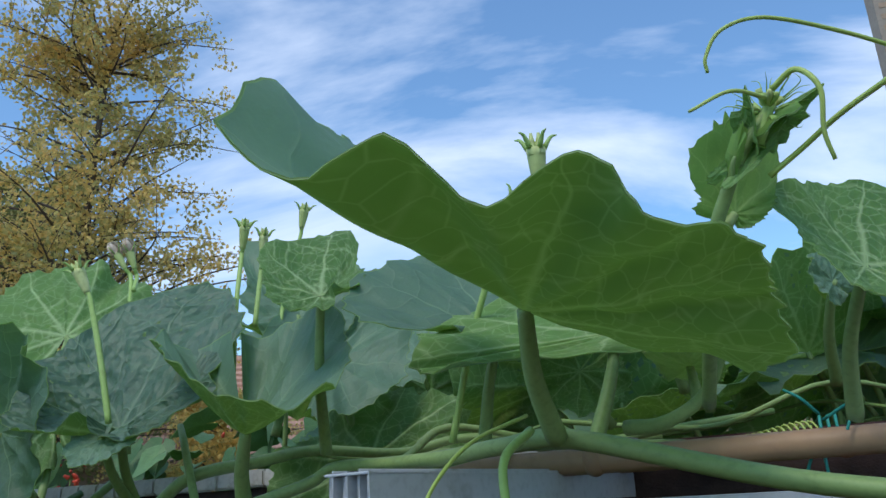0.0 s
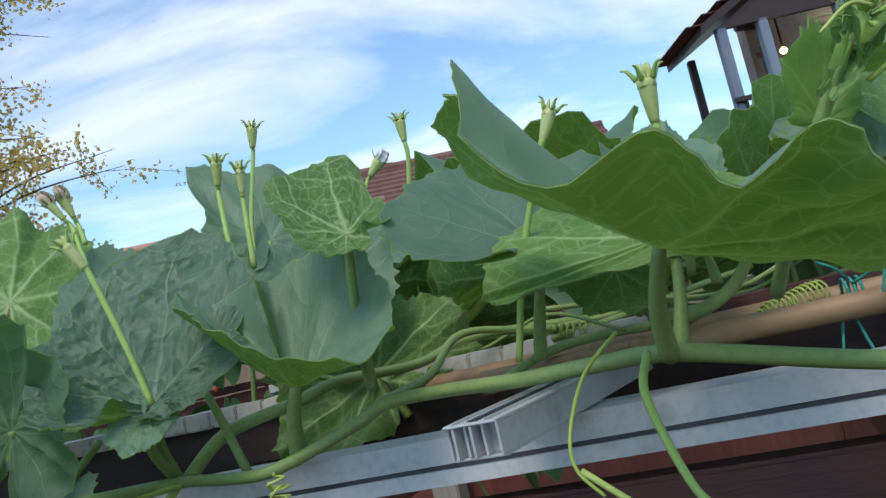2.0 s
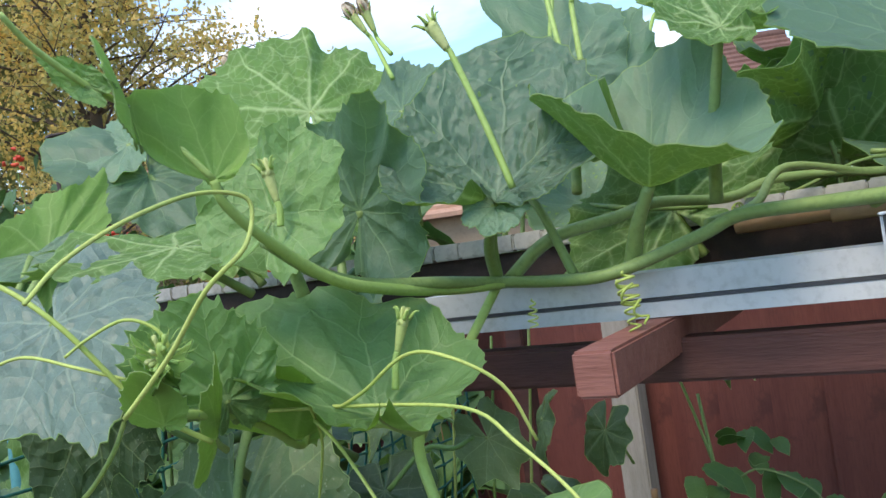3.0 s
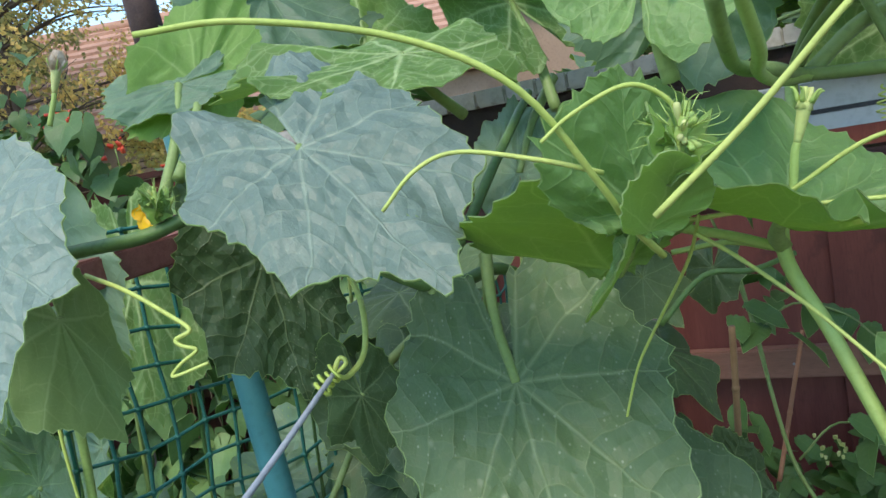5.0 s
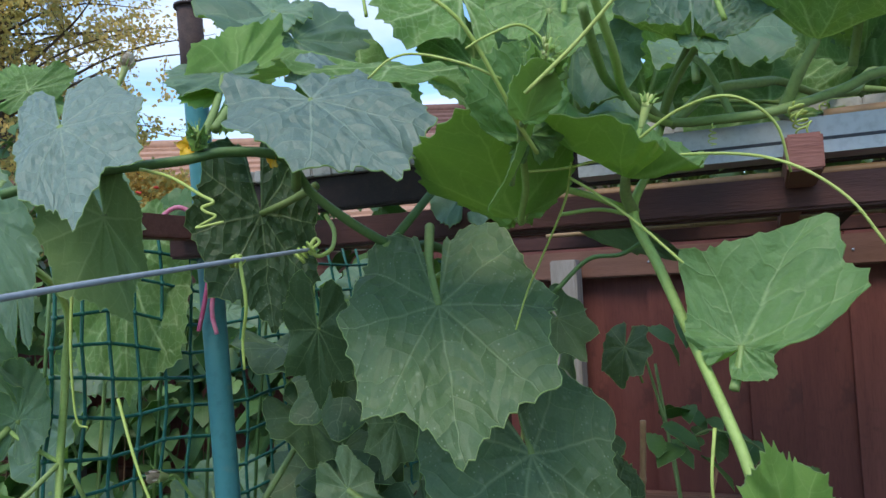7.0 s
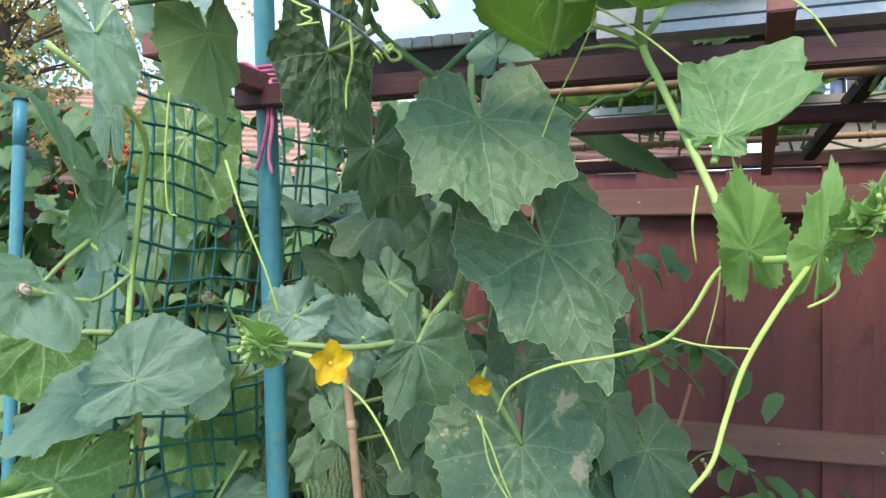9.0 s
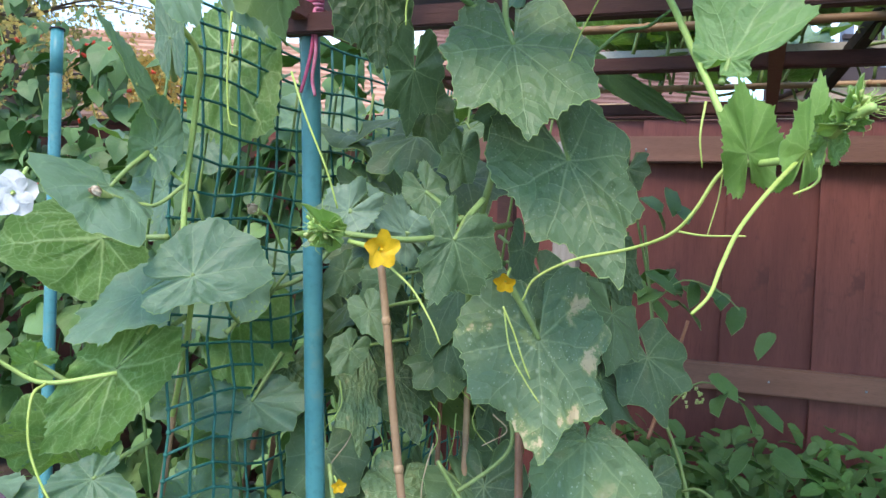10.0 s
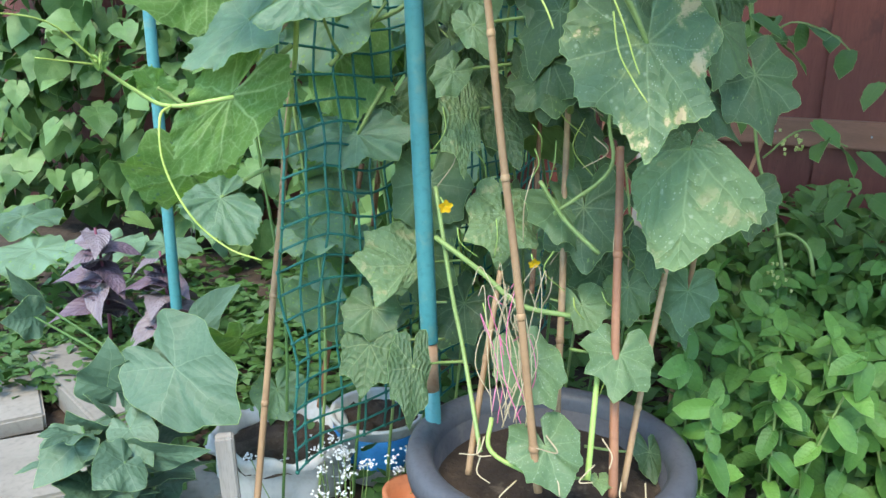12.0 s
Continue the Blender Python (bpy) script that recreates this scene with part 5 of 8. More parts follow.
leaf(gourd, 'young', 'gourd', (0.431, -0.491, 1.710), (0.421, -0.494, 1.759), (0.395, -0.515, 1.701), base=(0.433, -0.486, 1.700), petiole=0.0025, tooth=0.02, ruffle=0.03, wave=0.0, reach=(0.003, 0.003, 0.004, 0.009, 0.013, 0.023, 0.034, 0.047, 0.050, 0.052, 0.056, 0.042, 0.009, 0.004, 0.004, 0.003, 0.003, 0.003), lift=(-0.000, -0.001, -0.001, -0.003, -0.006, -0.003, 0.000, 0.001, -0.004, -0.010, -0.021, -0.010, -0.002, 0.000, 0.001, 0.001, 0.001, 0.000))
leaf(gourd, 'young', 'cucumber', (0.407, -0.527, 1.748), (0.400, -0.539, 1.782), (0.406, -0.535, 1.745), left=0.008, base=(0.405, -0.517, 1.748), petiole=0.002, wave=0.1, cup=0.6, tooth=0.04)
leaf(gourd, 'young', 'cucumber', (0.394, -0.540, 1.759), (0.378, -0.553, 1.770), (0.400, -0.542, 1.765), left=0.009, base=(0.399, -0.534, 1.753), petiole=0.002, wave=0.1, cup=0.6, tooth=0.04)
tube('vine_stem', [(0.431, -0.491, 1.710), (0.416, -0.505, 1.733), (0.406, -0.522, 1.748), (0.394, -0.540, 1.759), (0.385, -0.562, 1.773), (0.382, -0.578, 1.785)], 0.0022, 0.0015, STEM_YOUNG, gourd)
tube('tendril', [(0.447, -0.670, 1.653), (0.448, -0.650, 1.666), (0.454, -0.619, 1.680), (0.456, -0.568, 1.693), (0.467, -0.546, 1.693), (0.471, -0.540, 1.686), (0.467, -0.545, 1.668), (0.447, -0.548, 1.651), (0.418, -0.537, 1.622), (0.384, -0.527, 1.593)], 0.0008, 0.0014, TENDRIL, gourd)
tube('tendril', [(0.396, -0.464, 1.565), (0.379, -0.489, 1.587), (0.370, -0.501, 1.604), (0.343, -0.518, 1.648), (0.303, -0.518, 1.675), (0.246, -0.523, 1.692), (0.206, -0.523, 1.695)], 0.0017, 0.0013, TENDRIL, gourd)
tube('tendril', [(0.371, -0.501, 1.610), (0.347, -0.507, 1.620), (0.316, -0.505, 1.629), (0.298, -0.510, 1.625), (0.283, -0.513, 1.612)], 0.0011, 0.0008, TENDRIL, gourd)
tube('tendril', [(0.400, -0.504, 1.612), (0.402, -0.508, 1.625), (0.396, -0.510, 1.636), (0.382, -0.514, 1.642), (0.361, -0.514, 1.635), (0.348, -0.517, 1.627)], 0.0012, 0.0008, TENDRIL, gourd)
leaf(gourd, 'young', 'cucumber', (0.384, -0.436, 1.562), (0.408, -0.460, 1.620), (0.377, -0.443, 1.562), left=0.009, base=(0.380, -0.416, 1.550), petiole=0.002, wave=0.1, cup=0.9, tooth=0.03)
leaf(gourd, 'young', 'cucumber', (0.541, -0.432, 1.419), (0.604, -0.426, 1.524), (0.597, -0.500, 1.390), base=(0.529, -0.446, 1.389), petiole=0.003, crinkle=0.02, tooth=0.022, ruffle=0.05, wave=0.0, reach=(0.026, 0.026, 0.026, 0.026, 0.034, 0.037, 0.040, 0.053, 0.077, 0.072, 0.077, 0.093, 0.116, 0.097, 0.097, 0.069, 0.038, 0.026, 0.029, 0.032, 0.031, 0.030, 0.029, 0.027), lift=(0.014, 0.013, 0.012, 0.012, 0.019, 0.019, 0.019, 0.022, 0.033, 0.027, 0.020, 0.010, -0.007, -0.009, -0.001, -0.002, 0.002, 0.001, -0.003, -0.005, 0.001, 0.006, 0.009, 0.012))
leaf(gourd, 'young', 'cucumber', (0.529, -0.533, 1.307), (0.512, -0.555, 1.377), (0.506, -0.525, 1.304), left=0.038, base=(0.536, -0.497, 1.300), petiole=0.002, wave=0.14, cup=0.4, tooth=0.05)
leaf(gourd, 'young', 'cucumber', (0.551, -0.612, 1.303), (0.563, -0.614, 1.367), (0.529, -0.613, 1.307), left=0.023, base=(0.556, -0.592, 1.299), petiole=0.002, wave=0.14, cup=0.3, tooth=0.05)
leaf(gourd, 'young', 'cucumber', (0.551, -0.652, 1.308), (0.541, -0.673, 1.336), (0.561, -0.662, 1.304), left=0.014, base=(0.559, -0.612, 1.301), petiole=0.002, wave=0.2, cup=0.5, tooth=0.06)
leaf(gourd, 'young', 'cucumber', (0.547, -0.683, 1.318), (0.552, -0.693, 1.338), (0.530, -0.690, 1.318), left=0.019, base=(0.558, -0.622, 1.303), petiole=0.002, wave=0.2, cup=0.5, tooth=0.06)
leaf(gourd, 'young', 'cucumber', (1.015, -0.485, 1.761), (1.026, -0.487, 1.816), (0.977, -0.498, 1.769), base=(1.003, -0.488, 1.746), petiole=0.003, tooth=0.05, ruffle=0.03, wave=0.0, reach=(0.008, 0.008, 0.010, 0.012, 0.015, 0.020, 0.025, 0.044, 0.048, 0.052, 0.044, 0.036, 0.019, 0.021, 0.011, 0.010, 0.010, 0.009), lift=(0.001, 0.000, -0.001, -0.002, -0.003, -0.005, -0.006, -0.001, 0.000, -0.003, -0.003, 0.001, 0.002, 0.004, 0.003, 0.002, 0.002, 0.001))
leaf(gourd, 'young', 'cucumber', (1.017, -0.510, 1.779), (1.039, -0.514, 1.803), (1.019, -0.514, 1.776), left=0.008, base=(1.012, -0.503, 1.771), petiole=0.002, wave=0.15, cup=1.2, tooth=0.05)
leaf(gourd, 'young', 'cucumber', (1.013, -0.516, 1.781), (1.020, -0.524, 1.796), (1.011, -0.514, 1.784), left=0.004, base=(1.011, -0.509, 1.772), petiole=0.0015, wave=0.15, cup=0.9, tooth=0.05)
leaf(gourd, 'gourd', 'gourd', (1.074, -0.482, 1.727), (1.030, -0.484, 1.762), (1.060, -0.505, 1.707), base=(1.081, -0.403, 1.659), ruffle=0.04, wave=0.0, tooth=0.02, reach=(0.047, 0.058, 0.069, 0.092, 0.110, 0.084, 0.067, 0.063, 0.059, 0.035, 0.032, 0.031, 0.034, 0.043, 0.038, 0.031, 0.025, 0.036), lift=(-0.010, -0.009, -0.008, -0.007, -0.003, -0.002, -0.005, -0.007, -0.002, -0.002, -0.003, -0.004, -0.006, -0.009, -0.010, -0.011, -0.011, -0.010))
leaf(gourd, 'gourd', 'gourd', (1.117, -0.303, 1.763), (1.104, -0.307, 1.783), (1.138, -0.287, 1.779), left=0.018, base=(1.129, -0.230, 1.698), wave=0.1)
leaf(gourd, 'gourd', 'gourd', (1.064, -0.106, 1.802), (1.064, -0.057, 1.869), (1.111, -0.096, 1.795), left=0.038, base=(1.057, -0.065, 1.697), wave=0.1, cup=0.2)
leaf(gourd, 'gourd', 'gourd', (1.005, -0.188, 1.815), (0.975, -0.170, 1.831), (1.036, -0.153, 1.832), left=0.050, base=(1.027, -0.128, 1.711), wave=0.1, cup=0.2)
leaf(gourd, 'gourd', 'gourd', (1.019, -0.231, 1.719), (0.992, -0.294, 1.732), (1.043, -0.241, 1.719), left=0.026, base=(1.019, -0.245, 1.685), wave=0.1)
tube('vine_stem', [(1.003, -0.392, 1.672), (1.002, -0.444, 1.714), (1.001, -0.487, 1.744), (1.010, -0.503, 1.769), (1.020, -0.512, 1.788), (1.035, -0.515, 1.807)], 0.0045, 0.003, STEM, gourd)
tube('tendril', [(1.030, -0.507, 1.772), (1.045, -0.518, 1.781), (1.057, -0.539, 1.787), (1.074, -0.560, 1.793)], 0.0016, 0.0014, TENDRIL, gourd)
tube('tendril', [(1.032, -0.531, 1.808), (1.041, -0.541, 1.812), (1.048, -0.547, 1.798), (1.048, -0.541, 1.779), (1.052, -0.536, 1.766)], 0.0016, 0.001, TENDRIL, gourd)
tube('tendril', [(1.028, -0.531, 1.804), (1.009, -0.544, 1.803), (0.987, -0.554, 1.790)], 0.0012, 0.0008, TENDRIL, gourd)
tube('tendril', [(1.104, -0.557, 1.791), (1.082, -0.563, 1.802), (1.053, -0.571, 1.812), (1.020, -0.579, 1.819), (1.001, -0.580, 1.815), (0.993, -0.578, 1.804), (0.993, -0.576, 1.797)], 0.0011, 0.0008, TENDRIL, gourd)
tube('vine_stem', [(1.300, -0.500, 1.580), (1.120, -0.490, 1.610), (1.025, -0.464, 1.626), (0.919, -0.439, 1.654), (0.877, -0.400, 1.655), (0.831, -0.350, 1.653), (0.782, -0.300, 1.654), (0.735, -0.281, 1.654), (0.707, -0.270, 1.643), (0.640, -0.279, 1.624), (0.597, -0.260, 1.623), (0.552, -0.240, 1.627), (0.510, -0.301, 1.635), (0.472, -0.352, 1.641), (0.452, -0.404, 1.654), (0.437, -0.446, 1.676)], 0.0055, 0.0042, STEM, gourd, per=6, ridge=0.06)
tube('vine_stem', [(0.556, -0.234, 1.626), (0.516, -0.282, 1.628), (0.484, -0.349, 1.636), (0.465, -0.413, 1.648), (0.445, -0.458, 1.674), (0.433, -0.484, 1.696), (0.431, -0.491, 1.710)], 0.0045, 0.0028, STEM_YOUNG, gourd, per=6, ridge=0.06)
tube('vine_stem', [(1.011, -0.205, 1.660), (0.884, -0.243, 1.664), (0.813, -0.320, 1.649)], 0.004, 0.004, STEM, gourd)
tube('vine_stem', [(0.553, -0.231, 1.625), (0.594, -0.235, 1.656), (0.650, -0.217, 1.667), (0.687, -0.179, 1.676), (0.757, -0.120, 1.673), (0.818, -0.082, 1.686), (0.955, -0.044, 1.676)], 0.0055, 0.004, STEM, gourd, ridge=0.06)
tube('vine_stem', [(0.611, -0.252, 1.622), (0.590, -0.238, 1.680), (0.575, -0.219, 1.702)], 0.004, 0.003, STEM, gourd)
tube('vine_stem', [(0.721, -0.217, 1.651), (0.767, -0.179, 1.662), (0.806, -0.143, 1.692), (0.897, -0.103, 1.677), (1.008, -0.055, 1.676)], 0.0045, 0.003, STEM, gourd)
tube('vine_stem', [(0.887, -0.152, 1.668), (0.961, -0.124, 1.673), (1.025, -0.107, 1.682), (1.111, -0.090, 1.692)], 0.004, 0.003, STEM, gourd)
tube('vine_stem', [(0.960, -0.285, 1.670), (0.984, -0.306, 1.670), (1.014, -0.308, 1.687), (1.033, -0.312, 1.721)], 0.006, 0.004, STEM, gourd)
tube('vine_stem', [(0.546, -0.223, 1.626), (0.516, -0.291, 1.574), (0.488, -0.339, 1.531), (0.500, -0.366, 1.483), (0.510, -0.403, 1.433), (0.517, -0.436, 1.393), (0.524, -0.466, 1.353), (0.528, -0.485, 1.322), (0.536, -0.497, 1.300), (0.556, -0.572, 1.299), (0.558, -0.622, 1.305), (0.550, -0.683, 1.318), (0.555, -0.713, 1.326)], 0.0042, 0.0035, STEM_YOUNG, gourd, ridge=0.08)
tube('tendril', [(0.528, -0.502, 1.301), (0.510, -0.502, 1.283), (0.493, -0.491, 1.249), (0.474, -0.471, 1.224), (0.442, -0.430, 1.207), (0.388, -0.390, 1.191), (0.348, -0.360, 1.166), (0.335, -0.349, 1.138)], 0.0024, 0.0014, TENDRIL, gourd)
tube('tendril', [(0.551, -0.602, 1.297), (0.506, -0.652, 1.265), (0.465, -0.701, 1.232), (0.439, -0.741, 1.205), (0.425, -0.760, 1.184), (0.410, -0.770, 1.171)], 0.0022, 0.0012, TENDRIL, gourd)
tube('tendril', [(0.479, -0.471, 1.229), (0.497, -0.511, 1.225), (0.525, -0.550, 1.226)], 0.0012, 0.0008, TENDRIL, gourd)
tube('tendril', [(0.552, -0.622, 1.299), (0.555, -0.632, 1.281), (0.550, -0.631, 1.271), (0.534, -0.631, 1.263)], 0.0016, 0.001, TENDRIL, gourd)
tube('tendril', [(0.520, -0.493, 1.308), (0.518, -0.492, 1.269), (0.508, -0.490, 1.225)], 0.0009, 0.0006, TENDRIL, gourd)
tube('tendril', [(0.508, -0.464, 1.366), (0.501, -0.473, 1.329), (0.505, -0.472, 1.296)], 0.0014, 0.0008, TENDRIL, gourd)
tube('vine_stem', [(0.488, -0.339, 1.531), (0.450, -0.341, 1.547), (0.412, -0.332, 1.555), (0.393, -0.319, 1.528), (0.394, -0.373, 1.551), (0.390, -0.414, 1.570), (0.386, -0.460, 1.581), (0.389, -0.490, 1.589), (0.396, -0.516, 1.616)], 0.003, 0.003, STEM_YOUNG, gourd)
tube('tendril', [(0.429, -0.384, 1.557), (0.447, -0.396, 1.542), (0.473, -0.420, 1.515), (0.499, -0.445, 1.482)], 0.0013, 0.001, TENDRIL, gourd)
tube('tendril', [(0.430, -0.392, 1.568), (0.426, -0.367, 1.539), (0.407, -0.336, 1.494), (0.394, -0.322, 1.465), (0.381, -0.319, 1.428)], 0.0011, 0.0009, TENDRIL, gourd)
tube('tendril', [(0.455, -0.402, 1.567), (0.475, -0.412, 1.577), (0.506, -0.432, 1.597), (0.535, -0.462, 1.599), (0.566, -0.460, 1.579), (0.580, -0.448, 1.544)], 0.0013, 0.001, TENDRIL, gourd)
tube('tendril', [(0.392, -0.373, 1.565), (0.426, -0.383, 1.565), (0.457, -0.402, 1.567), (0.538, -0.430, 1.563), (0.572, -0.468, 1.547), (0.601, -0.486, 1.520), (0.620, -0.494, 1.487)], 0.0014, 0.001, TENDRIL, gourd)
tube('tendril', [(0.897, -0.453, 1.659), (0.884, -0.482, 1.643), (0.885, -0.499, 1.618), (0.888, -0.517, 1.598), (0.893, -0.526, 1.589)], 0.0026, 0.002, STEM_YOUNG, gourd)
tube('tendril', [(0.893, -0.404, 1.672), (0.862, -0.442, 1.655), (0.843, -0.469, 1.630), (0.840, -0.477, 1.611), (0.850, -0.486, 1.596)], 0.0013, 0.001, TENDRIL, gourd)
coil((0.646, -0.310, 1.625), (0.648, -0.319, 1.577), 0.006, 7, 0.0011, TENDRIL, gourd)
coil((0.577, -0.291, 1.613), (0.575, -0.291, 1.592), 0.003, 4, 0.0008, TENDRIL, gourd)
coil((1.039, -0.261, 1.655), (1.102, -0.248, 1.660), 0.0075, 13, 0.0012, TENDRIL, gourd)
coil((0.887, -0.154, 1.679), (0.933, -0.153, 1.663), 0.007, 8, 0.001, TENDRIL, gourd)
coil((0.869, -0.546, 1.598), (0.874, -0.544, 1.572), 0.006, 4.5, 0.001, TENDRIL, gourd)
tube('tendril', [(0.839, -0.507, 1.615), (0.858, -0.526, 1.598), (0.870, -0.545, 1.588)], 0.0018, 0.0014, TENDRIL, gourd)
coil((0.641, -0.310, 1.620), (0.656, -0.328, 1.588), 0.005, 3, 0.0012, TENDRIL, gourd)
flower_bud(gourd, [(0.578, -0.339, 1.694), (0.564, -0.334, 1.744), (0.548, -0.329, 1.794), (0.545, -0.329, 1.800)], (0.545, -0.329, 1.800), 0.008, 'open')
flower_bud(gourd, [(0.634, -0.244, 1.732), (0.625, -0.221, 1.804), (0.619, -0.197, 1.863), (0.620, -0.198, 1.870)], (0.620, -0.198, 1.870), 0.008, 'open')
flower_bud(gourd, [(0.614, -0.087, 1.778), (0.615, -0.065, 1.853), (0.629, -0.053, 1.928), (0.631, -0.054, 1.939)], (0.631, -0.054, 1.939), 0.009, 'open')
flower_bud(gourd, [(0.836, -0.332, 1.664), (0.855, -0.340, 1.734), (0.882, -0.358, 1.803), (0.886, -0.358, 1.811)], (0.886, -0.358, 1.811), 0.0075, 'open')
flower_bud(gourd, [(0.919, -0.490, 1.717), (0.917, -0.503, 1.746), (0.915, -0.515, 1.767), (0.915, -0.516, 1.774)], (0.915, -0.516, 1.774), 0.0075, 'open')
flower_bud(gourd, [(0.783, -0.116, 1.825), (0.793, -0.122, 1.874), (0.793, -0.123, 1.891)], (0.793, -0.123, 1.891), 0.008, 'open')
flower_bud(gourd, [(0.726, 0.061, 1.874), (0.738, 0.078, 1.903), (0.743, 0.077, 1.908)], (0.743, 0.077, 1.908), 0.012, 'white')
flower_bud(gourd, [(0.459, -0.113, 1.865), (0.440, -0.075, 1.892), (0.437, -0.076, 1.902)], (0.437, -0.076, 1.902), 0.008, 'wilted')
flower_bud(gourd, [(0.458, -0.117, 1.839), (0.436, -0.081, 1.889), (0.429, -0.082, 1.901)], (0.429, -0.082, 1.901), 0.0075, 'wilted')
flower_bud(gourd, [(0.226, 0.028, 1.847), (0.219, 0.046, 1.894), (0.219, 0.046, 1.909)], (0.219, 0.046, 1.909), 0.009, 'wilted')
flower_bud(gourd, [(0.430, -0.400, 1.687), (0.431, -0.400, 1.698), (0.430, -0.400, 1.703)], (0.430, -0.400, 1.703), 0.006, 'open')
flower_bud(gourd, [(0.485, -0.377, 1.570), (0.488, -0.377, 1.589), (0.490, -0.377, 1.595)], (0.490, -0.377, 1.595), 0.006, 'open')
flower_bud(gourd, [(0.640, -0.212, 1.789), (0.639, -0.196, 1.849), (0.640, -0.197, 1.859)], (0.640, -0.197, 1.859), 0.007, 'open')
leaf(cucumber, 'bluish', 'cucumber', (0.214, -0.340, 1.644), (0.301, -0.424, 1.548), (0.150, -0.372, 1.614), left=0.088, base=(0.179, -0.252, 1.579), label='large bluish-green cucumber leaf', wave=0.06, cup=-0.1, droop=0.1, crinkle=0.012, tooth=0.022)
leaf(cucumber, 'bluish', 'cucumber', (-0.002, -0.356, 1.628), (0.047, -0.430, 1.529), (-0.044, -0.362, 1.611), left=0.072, base=(0.003, -0.264, 1.600), wave=0.06, cup=-0.1, droop=0.1, crinkle=0.012, tooth=0.022)
leaf(cucumber, 'cucumber', 'cucumber', (0.001, -0.282, 1.557), (0.024, -0.276, 1.448), (0.031, -0.272, 1.564), left=0.067, base=(-0.006, -0.244, 1.592), wave=0.06, tooth=0.022)
leaf(cucumber, 'cucumber', 'cucumber', (0.125, -0.179, 1.564), (0.138, -0.181, 1.422), (0.054, -0.210, 1.558), left=0.063, base=(0.193, -0.219, 1.585), wave=0.05, tooth=0.025)
leaf(cucumber, 'cucumber', 'cucumber', (0.315, -0.289, 1.458), (0.333, -0.391, 1.316), (0.221, -0.289, 1.446), left=0.111, base=(0.307, -0.214, 1.538), label='large dark green cucumber leaf with a few scorched spots', wave=0.06, cup=-0.06, droop=0.08, crinkle=0.012, tooth=0.022)
leaf(cucumber, 'cucumber', 'cucumber', (0.394, -0.274, 1.315), (0.456, -0.329, 1.165), (0.295, -0.286, 1.278), left=0.086, base=(0.389, -0.216, 1.391), wave=0.06, cup=-0.08, crinkle=0.012, tooth=0.022)
leaf(cucumber, 'cucumber', 'cucumber', (0.249, -0.332, 1.207), (0.223, -0.360, 1.128), (0.214, -0.341, 1.222), left=0.072, base=(0.286, -0.273, 1.260), wave=0.09, cup=-0.15, crinkle=0.03, tooth=0.04)
leaf(cucumber, 'bluish', 'cucumber', (0.191, -0.353, 1.213), (0.146, -0.374, 1.269), (0.214, -0.348, 1.233), left=0.031, base=(0.261, -0.293, 1.234), wave=0.14, crinkle=0.03, tooth=0.05)
leaf(cucumber, 'bluish', 'cucumber', (0.124, -0.374, 1.237), (0.077, -0.393, 1.193), (0.101, -0.374, 1.261), left=0.033, base=(0.189, -0.333, 1.218), wave=0.16, crinkle=0.03, cup=0.2, tooth=0.05)
leaf(cucumber, 'cucumber', 'cucumber', (0.185, -0.199, 1.438), (0.177, -0.156, 1.349), (0.144, -0.191, 1.446), left=0.043, base=(0.233, -0.159, 1.469), wave=0.08, tooth=0.03)
leaf(cucumber, 'cucumber', 'cucumber', (0.208, -0.194, 1.271), (0.242, -0.212, 1.216), (0.181, -0.199, 1.255), left=0.032, base=(0.259, -0.212, 1.230), wave=0.1, tooth=0.03)
leaf(cucumber, 'scorched', 'cucumber', (0.377, -0.177, 1.068), (0.383, -0.241, 0.906), (0.256, -0.171, 1.061), left=0.105, base=(0.329, -0.195, 1.149), label='large cucumber leaf with straw-coloured scorched patches', wave=0.07, cup=-0.06, crinkle=0.014, tooth=0.022)
leaf(cucumber, 'mildew', 'cucumber', (0.459, -0.130, 0.914), (0.450, -0.180, 0.703), (0.362, -0.110, 0.844), base=(0.395, -0.060, 0.873), label='pale mildewed cucumber leaf folded along its midrib', wave=0.03, ruffle=0.03, crinkle=0.014, tooth=0.022, rings=22, reach=(0.030, 0.030, 0.035, 0.040, 0.055, 0.090, 0.145, 0.140, 0.165, 0.185, 0.135, 0.122, 0.090, 0.060, 0.045, 0.035, 0.030, 0.030), lift=(-0.010, -0.010, -0.015, -0.020, -0.032, -0.042, -0.045, -0.020, 0.0, 0.0, -0.020, -0.040, -0.035, -0.030, -0.020, -0.010, -0.010, -0.010))
leaf(cucumber, 'cucumber', 'cucumber', (0.528, 0.068, 1.178), (0.569, 0.085, 1.067), (0.487, 0.060, 1.161), left=0.045, base=(0.498, 0.049, 1.216), wave=0.07, tooth=0.03)
leaf(cucumber, 'mildew', 'cucumber', (-0.006, 0.123, 0.632), (-0.064, 0.065, 0.561), (-0.101, 0.147, 0.690), left=0.030, base=(0.097, 0.194, 0.626), wave=0.09, crinkle=0.014, cup=-0.1, tooth=0.03, petiole=0.0025, rings=8, segs=48)
leaf(cucumber, 'mildew', 'cucumber', (0.174, 0.101, 0.748), (0.168, 0.043, 0.658), (0.101, 0.091, 0.760), left=0.083, base=(0.189, 0.165, 0.745), wave=0.09, crinkle=0.014, cup=-0.1, tooth=0.03, petiole=0.0025, rings=8, segs=48)
